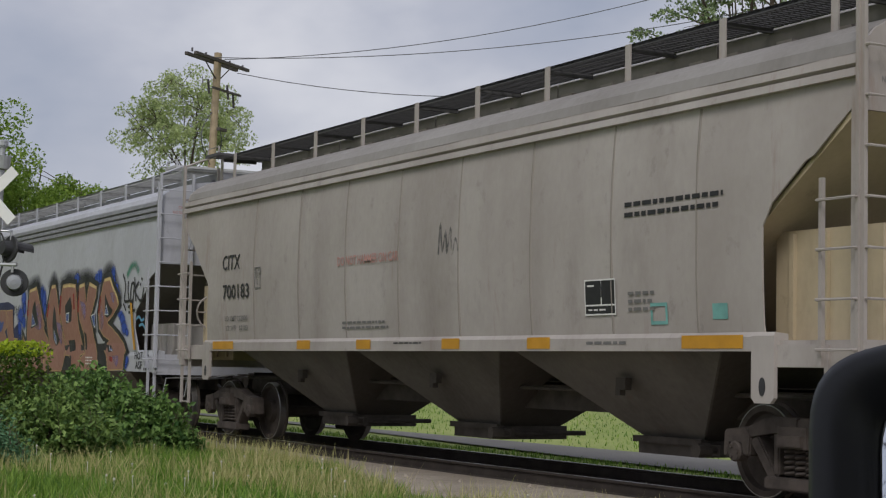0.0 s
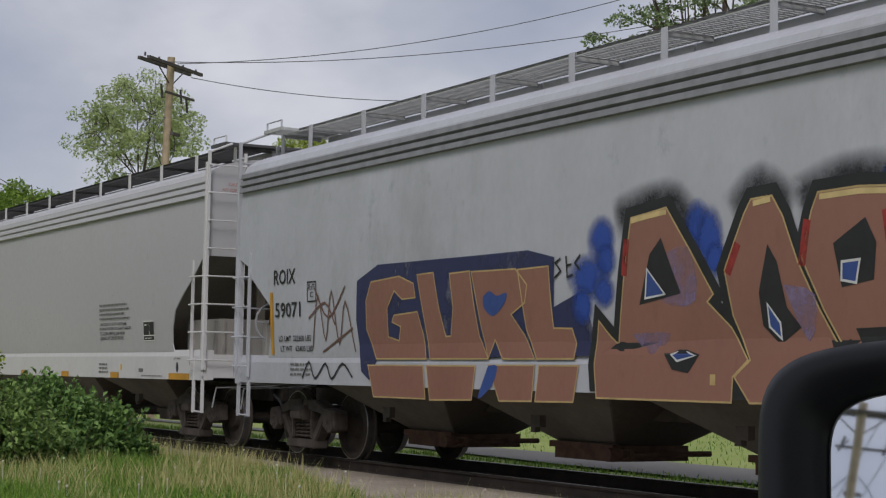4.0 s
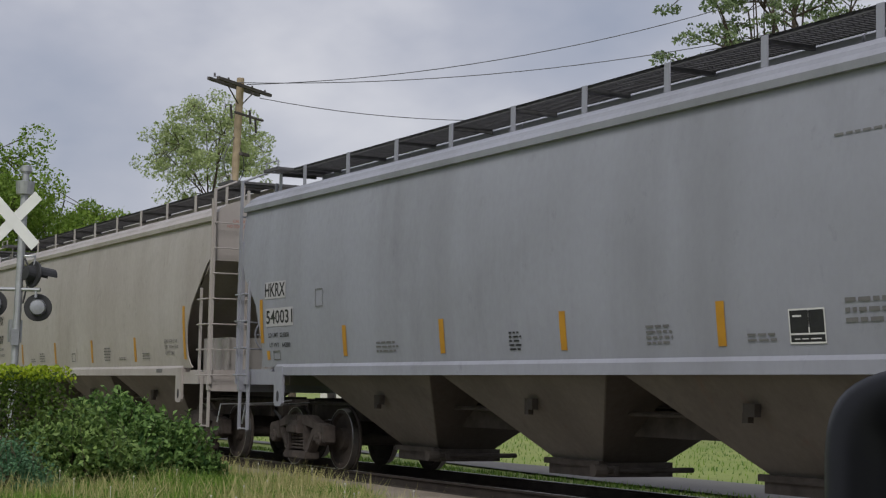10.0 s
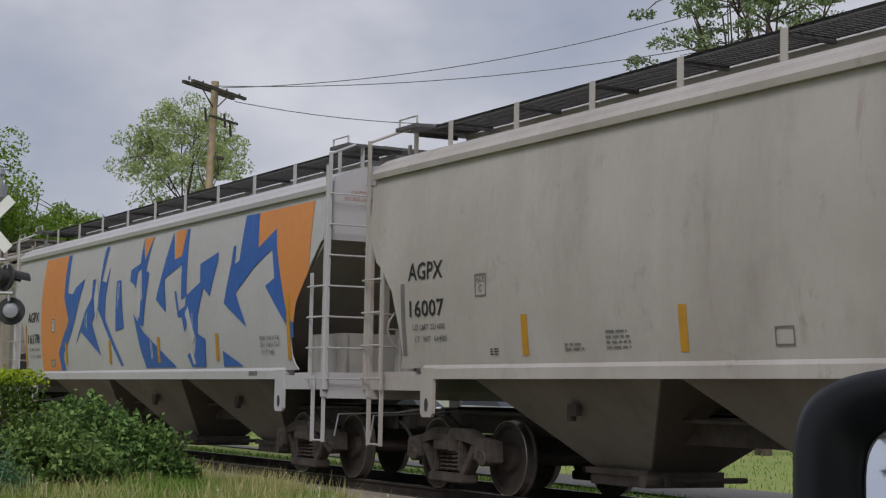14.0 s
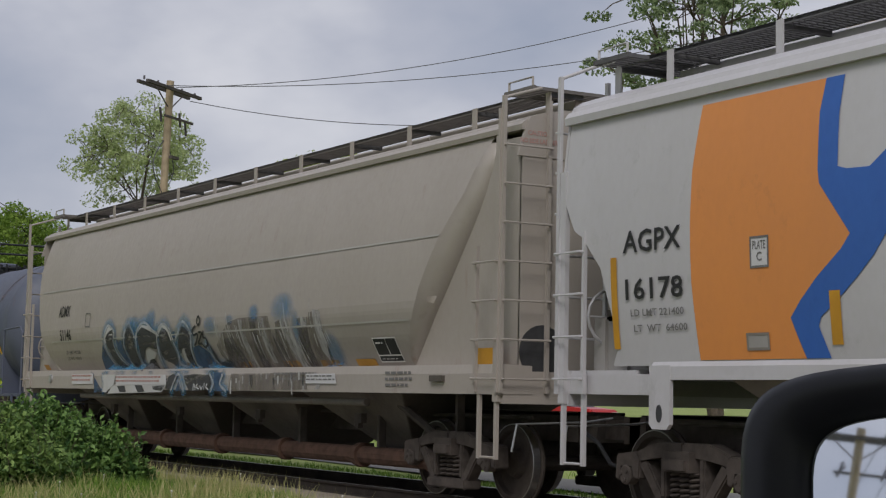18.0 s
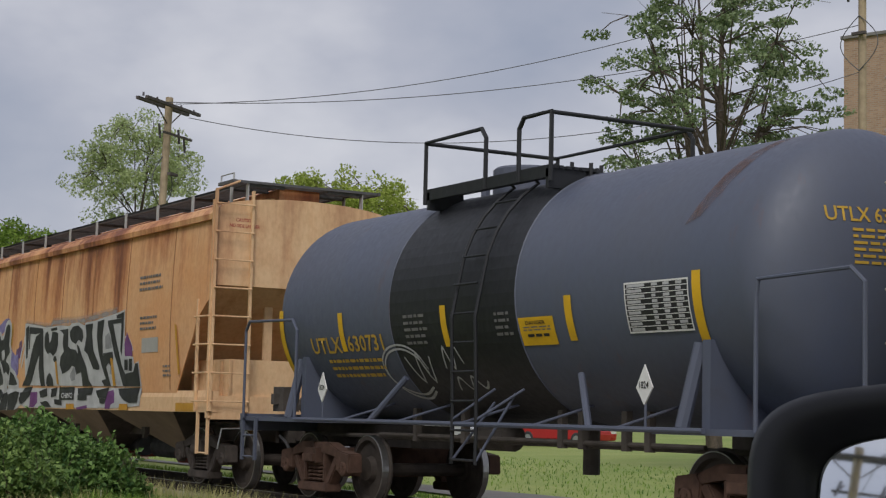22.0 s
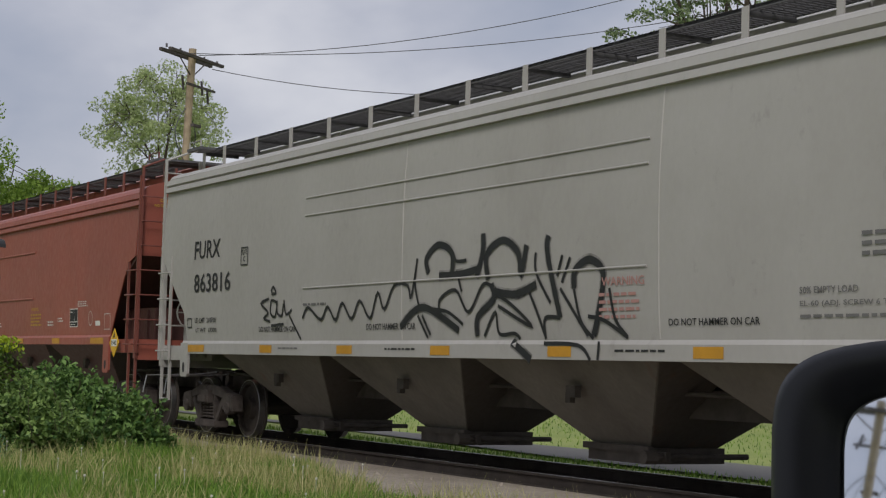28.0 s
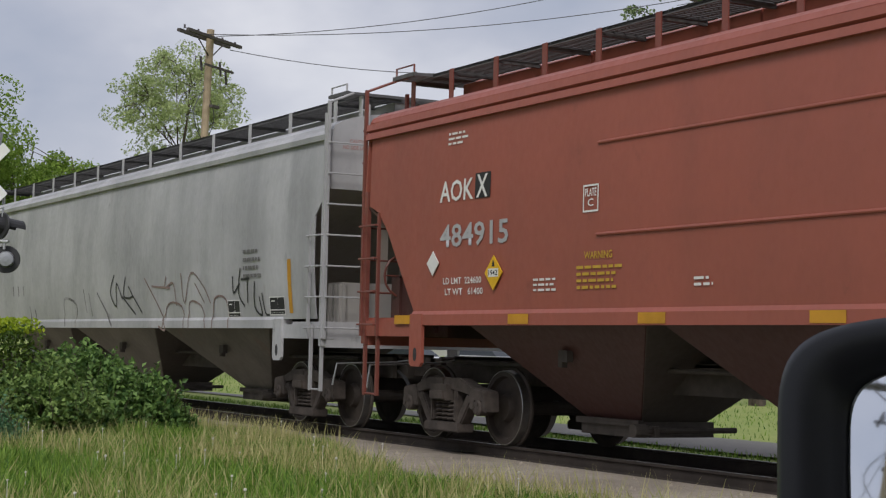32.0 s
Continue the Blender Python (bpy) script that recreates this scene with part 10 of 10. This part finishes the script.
    part("junction_box", boxes((-0.16, -0.05, -0.1, 0.1, 2.0, 2.35), (0.06, 0.1, -0.1, 0.02, 1.95, 2.2)), GALV, ob)
    part("cable", rods(0.015, (0.05, 0.05, 3.3), (0.1, 0.14, 3.1), (0.05, 0.06, 2.6)), BLACK, ob)


def brick_building():
    """A tan brick block beyond the railway; courses of brick where the roofline shows."""
    ob = thing("brick_building", "tan brick apartment block with a flat roof", "building")
    c = at(43.35, 66, 0)
    ob.location = (c.x, c.y, ground_z(c.x, c.y) - 0.05)
    ob.rotation_euler = (0, 0, radians(20))
    k = Nodes("tan_brick", 0.9)
    br = k.n.new("ShaderNodeTexBrick")
    br.inputs["Scale"].default_value = 1.0
    br.inputs["Brick Width"].default_value, br.inputs["Row Height"].default_value, br.inputs["Mortar Size"].default_value = 0.22, 0.075, 0.008
    br.inputs["Color1"].default_value, br.inputs["Color2"].default_value, br.inputs["Mortar"].default_value = (0.40, 0.26, 0.165, 1), (0.30, 0.19, 0.12, 1), (0.33, 0.29, 0.24, 1)
    mp = k.n.new("ShaderNodeMapping")
    mp.inputs["Rotation"].default_value = (radians(90), 0, 0)
    k.l.new(k.tc.outputs["Object"], mp.inputs["Vector"])
    k.l.new(mp.outputs["Vector"], br.inputs["Vector"])
    mat = k.done(br.outputs["Color"], None, br.outputs["Fac"], 0.3, 0.01)
    w, d, hgt = 16.0, 10.0, 15.9
    # front wall built round its openings
    bm = bmesh.new()
    xs = [0.0] + [v for i in range(4) for v in (1.9 + 3.4 * i, 3.3 + 3.4 * i)] + [w]
    zs = [0.0] + [v for j in range(5) for v in (1.2 + 3.0 * j, 2.7 + 3.0 * j)] + [hgt]
    for i in range(len(xs) - 1):
        for j in range(len(zs) - 1):
            if i % 2 == 1 and j % 2 == 1:
                continue
            box(bm, xs[i], xs[i + 1], 0, 0.3, zs[j], zs[j + 1])
    box(bm, 0, 0.3, 0.3, d, 0, hgt)
    box(bm, w - 0.3, w, 0.3, d, 0, hgt)
    box(bm, 0.3, w - 0.3, d - 0.3, d, 0, hgt)
    part("wall", bm, mat, ob)
    part("roof", boxes((-0.1, w + 0.1, -0.1, d + 0.1, hgt, hgt + 0.12)), flat("roof_felt", (0.2, 0.19, 0.18), 0.9), ob)
    glass = flat("dark_window_glass", (0.04, 0.05, 0.06), 0.1, 0, 0.2, 2)
    white = flat("window_frame_white", (0.6, 0.6, 0.58), 0.5, 0, 0.1, 4)
    for i in range(1, len(xs) - 1, 2):
        for j in range(1, len(zs) - 1, 2):
            wn = part("window", boxes((xs[i], xs[i + 1], 0.14, 0.2, zs[j], zs[j] + 0.06), (xs[i], xs[i + 1], 0.14, 0.2, zs[j + 1] - 0.06, zs[j + 1]), (xs[i], xs[i] + 0.06, 0.14, 0.2, zs[j], zs[j + 1]), (xs[i + 1] - 0.06, xs[i + 1], 0.14, 0.2, zs[j], zs[j + 1]), (xs[i], xs[i + 1], 0.14, 0.19, (zs[j] + zs[j + 1]) / 2 - 0.03, (zs[j] + zs[j + 1]) / 2 + 0.03)), white, ob)
            part("pane", boxes((xs[i] + 0.05, xs[i + 1] - 0.05, 0.165, 0.175, zs[j] + 0.05, zs[j + 1] - 0.05)), glass, wn)
            part("sill", boxes((xs[i] - 0.08, xs[i + 1] + 0.08, -0.06, 0.1, zs[j] - 0.09, zs[j])), white, wn)


def far_house():
    ob = thing("house", "small white gabled house far beyond the field", "house")
    c = at(26.5, 120, 0)
    ob.location = (c.x, c.y, ground_z(c.x, c.y) - 0.05)
    ob.rotation_euler = (0, 0, radians(30))
    siding = flat("white_siding", (0.62, 0.60, 0.57), 0.7, 0, 0.1, 3)
    bm = slab(bmesh.new(), [(-4, 0), (4, 0), (4, 2.9), (0, 5.2), (-4, 2.9)], -5, 5)
    part("wall", bm, siding, ob)
    rf = flat("grey_shingles", (0.16, 0.15, 0.15), 0.9, 0, 0.3, 6)
    for s in (-1, 1):
        part("roof", slab(bmesh.new(), [(0, 5.25), (0, 5.42), (s * 4.5, 2.8), (s * 4.5, 2.63)][::s], -5.4, 5.4), rf, ob)
    for x in (-2.2, 2.2):
        wn = part("window", boxes((x - 0.55, x + 0.55, -5.06, -4.98, 0.95, 2.15)), siding, ob)
        part("pane", boxes((x - 0.45, x + 0.45, -5.08, -5.05, 1.05, 2.05)), flat("house_glass", (0.05, 0.06, 0.07), 0.15), wn)
    part("door", boxes((-0.45, 0.45, -5.07, -4.98, 0.0, 2.05)), flat("brown_door", (0.2, 0.1, 0.06), 0.6), ob)


def parked_car(label, place, turn, color, name="parked_car"):
    """A simple saloon: shaped body, glass house, wheels and lamps."""
    ob = thing(name, label, "car")
    ob.location = place
    ob.rotation_euler = (0, 0, radians(turn))
    pm = flat("car_paint_" + name + str(round(place[0])), color, 0.3, 0.1, 0.08, 2)
    bm = slab(bmesh.new(), [(-2.2, 0.3), (2.2, 0.3), (2.25, 0.62), (2.05, 0.85), (0.95, 0.95), (-1.75, 0.98), (-2.2, 0.9), (-2.27, 0.6)], -0.86, 0.86)
    bmesh.ops.bevel(bm, geom=bm.edges[:], offset=0.05, segments=2, affect="EDGES")
    body = part("body", bm, pm, ob)
    gm = flat("car_glass", (0.03, 0.035, 0.04), 0.08, 0, 0.1, 2)
    bm = bmesh.new()
    lo, hi = [(-1.7, -0.78, 0.95), (0.95, -0.78, 0.93), (0.95, 0.78, 0.93), (-1.7, 0.78, 0.95)], [(-1.1, -0.62, 1.42), (0.2, -0.62, 1.42), (0.2, 0.62, 1.42), (-1.1, 0.62, 1.42)]
    va, vb = [bm.verts.new(v) for v in lo], [bm.verts.new(v) for v in hi]
    for i in range(4):
        bm.faces.new((va[i], va[(i + 1) % 4], vb[(i + 1) % 4], vb[i]))
    bm.faces.new(vb)
    bm.faces.new(va[::-1])
    part("windows", bm, gm, ob)
    part("roof", boxes((-1.12, 0.22, -0.63, 0.63, 1.415, 1.45)), pm, ob)
    for x in (-1.35, 1.4):
        for s in (-1, 1):
            wl = part("wheel", turned(bmesh.new(), [(s * 0.66, 0.02), (s * 0.66, 0.31), (s * 0.86, 0.31), (s * 0.88, 0.28), (s * 0.88, 0.02)], "y", 20, (x, 0, 0.31)), BLACK, ob)
            part("rim", turned(bmesh.new(), [(s * 0.87, 0.02), (s * 0.87, 0.19), (s * 0.89, 0.18), (s * 0.89, 0.02)], "y", 16, (x, 0, 0.31)), GALV, wl)
    for s in (-1, 1):
        part("headlight", boxes((2.1, 2.24, s * 0.62 - 0.16, s * 0.62 + 0.16, 0.6, 0.74)), WHITE, ob)
        part("tail_light", boxes((-2.27, -2.15, s * 0.66 - 0.13, s * 0.66 + 0.13, 0.66, 0.84)), REDINK, ob)
    return ob


def mirror_plastic():
    k = Nodes("black_mirror_plastic", 0.42, 0, 0.35)
    f = k.noise(60, (1, 1, 1), 4)
    return k.done(k.mix(f, (0.018, 0.018, 0.022), (0.028, 0.028, 0.033)), k.ramp(f, 0.3, 0.7, 0.36, 0.5), f, 0.2, 0.0005)


def own_car():
    """The car from which one looks: its left door, sill and outside mirror."""
    ob = thing("car", "black car with a door mirror waiting at the crossing", "car")
    ob.location = (0, EYE.y, GZ + 0.03)
    pm = flat("black_car_paint", (0.012, 0.013, 0.015), 0.35, 0, 0.2, 3)
    body = slab(bmesh.new(), [(-2.6, 0.28), (2.2, 0.28), (2.3, 0.6), (2.1, 0.8), (1.2, 0.9), (-1.9, 0.95), (-2.55, 0.85)], -0.05, 0.05)
    bmesh.ops.bevel(body, geom=body.edges[:], offset=0.03, segments=2, affect="EDGES")
    for s, x in ((-1, -0.72), (1, 1.1)):
        d = body.copy()
        bmesh.ops.transform(d, matrix=pose(x, -0.2, 0, 0, 0, 90), verts=d.verts)
        part("body_side", d, pm, ob)
    body.free()
    part("bonnet", slab(bmesh.new(), [(-0.7, 0.82), (1.08, 0.82), (1.0, 0.9), (-0.62, 0.9)], 1.0, 2.05), pm, ob)
    for x, s in ((-0.62, -1), (1.0, 1)):
        part("pillar", rods(0.035, (x - 0.04 * s, 0.78, 1.66), (x + 0.05 * s, 1.5, 0.88)), pm, ob)
        part("pillar", rods(0.04, (x - 0.04 * s, -1.5, 1.66), (x + 0.05 * s, -2.1, 0.92)), pm, ob)
    part("roof", boxes((-0.62, 1.0, -1.55, 0.8, 1.65, 1.69)), pm, ob)
    part("floor_pan", boxes((-0.7, 1.08, -2.7, 2.0, 0.26, 0.32)), BLACK, ob)
    for y in (-1.6, 1.35):
        for s, x in ((-1, -0.72), (1, 1.1)):
            wl = turned(bmesh.new(), [(-0.11, 0.02), (-0.11, 0.29), (-0.08, 0.32), (0.08, 0.32), (0.11, 0.29), (0.11, 0.02)], "x", 24, (x - s * 0.02, y, 0.32))
            part("wheel", wl, BLACK, ob)
    # the mirror: housing shell, rim and glass, built facing its own +z
    n = Vector(MIRROR_N).normalized()
    xax = Vector((0, 0, 1)).cross(n).normalized()
    yax = n.cross(xax)
    c = at(MIRROR[0], MIRROR[1]) - Vector((0, EYE.y, GZ + 0.03))
    c.z = EYE.z + MIRROR[1] * math.tan(radians(MIRROR[2])) - GZ - 0.03
    m = Matrix((( xax.x, yax.x, n.x, c.x), (xax.y, yax.y, n.y, c.y), (xax.z, yax.z, n.z, c.z), (0, 0, 0, 1))) @ pose(0, 0, 0, 0, 0, MIRROR[3])
    a, b = MIRROR[4], MIRROR[5]

    def loop(bm, sx, sy, z, ox=0.0, e=0.42, k=48):
        vs = []
        for i in range(k):
            t = 2 * math.pi * i / k
            cx, cy = math.cos(t), math.sin(t)
            vs.append(bm.verts.new((ox + sx * math.copysign(abs(cx) ** e, cx), sy * math.copysign(abs(cy) ** e, cy), z)))
        return vs

    def skin(rows, close):
        bm = bmesh.new()
        ls = [loop(bm, *r) for r in rows]
        for p, q in zip(ls, ls[1:]):
            for i in range(len(p)):
                bm.faces.new((p[i], p[(i + 1) % len(p)], q[(i + 1) % len(p)], q[i]))
        if close:
            bm.faces.new(ls[0])
            bm.faces.new(ls[-1])
        bmesh.ops.transform(bm, matrix=m, verts=bm.verts)
        return bm
    rim = MIRROR[6]
    shell = skin([(a * 0.55, b * 0.5, -0.11), (a * 0.85, b * 0.82, -0.085), (a * 0.97, b * 0.96, -0.045), (a, b, -0.01), (a - 0.003, b - 0.003, 0.004), (a - 0.010, b - 0.010, 0.010), (a - rim * 0.65, b - rim * 0.6, 0.008, 0.006), (a - rim, b - rim, -0.004, 0.009), (a - rim - 0.001, b - rim, -0.02, 0.010)], True)
    part("mirror_housing", shell, mirror_plastic(), ob, "satin black mirror housing", smooth=True)
    k = Nodes("mirror_silver", 0.02, 1.0)
    glass = skin([(a - rim - 0.002, b - rim - 0.001, -0.019, 0.010), (a - rim - 0.002, b - rim - 0.001, -0.012, 0.010)], True)
    part("mirror_glass", glass, k.done((0.86, 0.88, 0.90)), ob, "mirror glass reflecting sky and poles")
    inner = m @ Vector((a * 0.6, -b * 0.9, -0.05))
    part("mirror_arm", rods(0.03, inner, Vector((-0.73, inner.y + 0.08, 0.88)), seg=10), pm, ob)


MIRROR = (46.05, 1.0, -3.15, 6.0, 0.118, 0.087, 0.030)      # azimuth, distance, elevation, roll, half-width, half-height, rim
MIRROR_N = (0.33, -0.95, 0.16)

build_ground()
build_track()
build_plants()
utility_pole("weathered wooden utility pole with a double crossarm", at(20.24, 47, GZ), 9.8, (-1.095, 1.351), 1.45, (0.14, 0.245))
utility_pole("weathered wooden utility pole behind a tank car", at(43.95, 46, GZ), 13.8, (0.9, 0.3), 1.2)
utility_pole("wooden utility pole with insulators behind the road", (-6.75, -48.9, GZ), 11.8, (1.0, 0.1), 1.3)
utility_pole("wooden utility pole with insulators behind the road", (-16.5, -85, GZ), 11.0, (1.0, 0.1), 1.2)
P1, P2 = at(20.56, 47, 9.65), at(43.95, 46, 13.55)
wire("thin overhead power wire between the poles", P1 + Vector((0.0, 0.2, 0.0)), P2, 0.88)
wire("thin overhead power wire between the poles", P1 + Vector((0.1, -0.2, 0.0)), P2 + Vector((0, 0, -1.62)), 0.69)
wire("thin overhead service wire slung low", P1 + Vector((-0.5, 0.8, -0.25)), P2 + Vector((0, 0, -2.9)), 1.26)
for dx in (-1.1, 0.5, 1.1):
    wire("thin overhead power wire behind the road", (-6.75 + dx, -48.9, 11.6), (-16.5 + dx, -85, 10.95), 0.6)
    wire("thin overhead power wire behind the road", (-6.75 + dx, -48.9, 11.6), (3 + dx, -18, 11.2), 0.6)
crossing_signal()
brick_building()
far_house()
parked_car("white car parked beyond the field", at(27.6, 70, ground_z(*at(27.6, 70).xy)), 20, (0.65, 0.65, 0.64))
parked_car("silver car parked beyond the field", at(30.4, 72, ground_z(*at(30.4, 72).xy)), 15, (0.45, 0.46, 0.47))
parked_car("red car parked beyond the field", at(34.2, 74, ground_z(*at(34.2, 74).xy)), 15, (0.45, 0.03, 0.03))
own_car()
build_grass()


# ---------------------------------------------------------------- what moves

def motions():
    """The train runs along +x; its wheelsets roll on the rails."""
    ts, ss = [r[0] for r in PATH], [r[4] for r in PATH]
    for car, place in CARS:
        walk(car, [(t, pose(place + s, 0, 0)) for t, s in zip(ts, ss)])
    n = 321
    tt = [i / 10 for i in range(n)]
    ang = [-math.degrees(float(np.interp(t, ts, ss)) / WHEEL_R) for t in tt]
    for w in SPINNING:
        x = w.location.x
        walk(w, [(t, Matrix.Translation((x, 0, WHEEL_R)) @ Matrix.Rotation(radians(-a), 4, "Y")) for t, a in zip(tt, ang)])


motions()
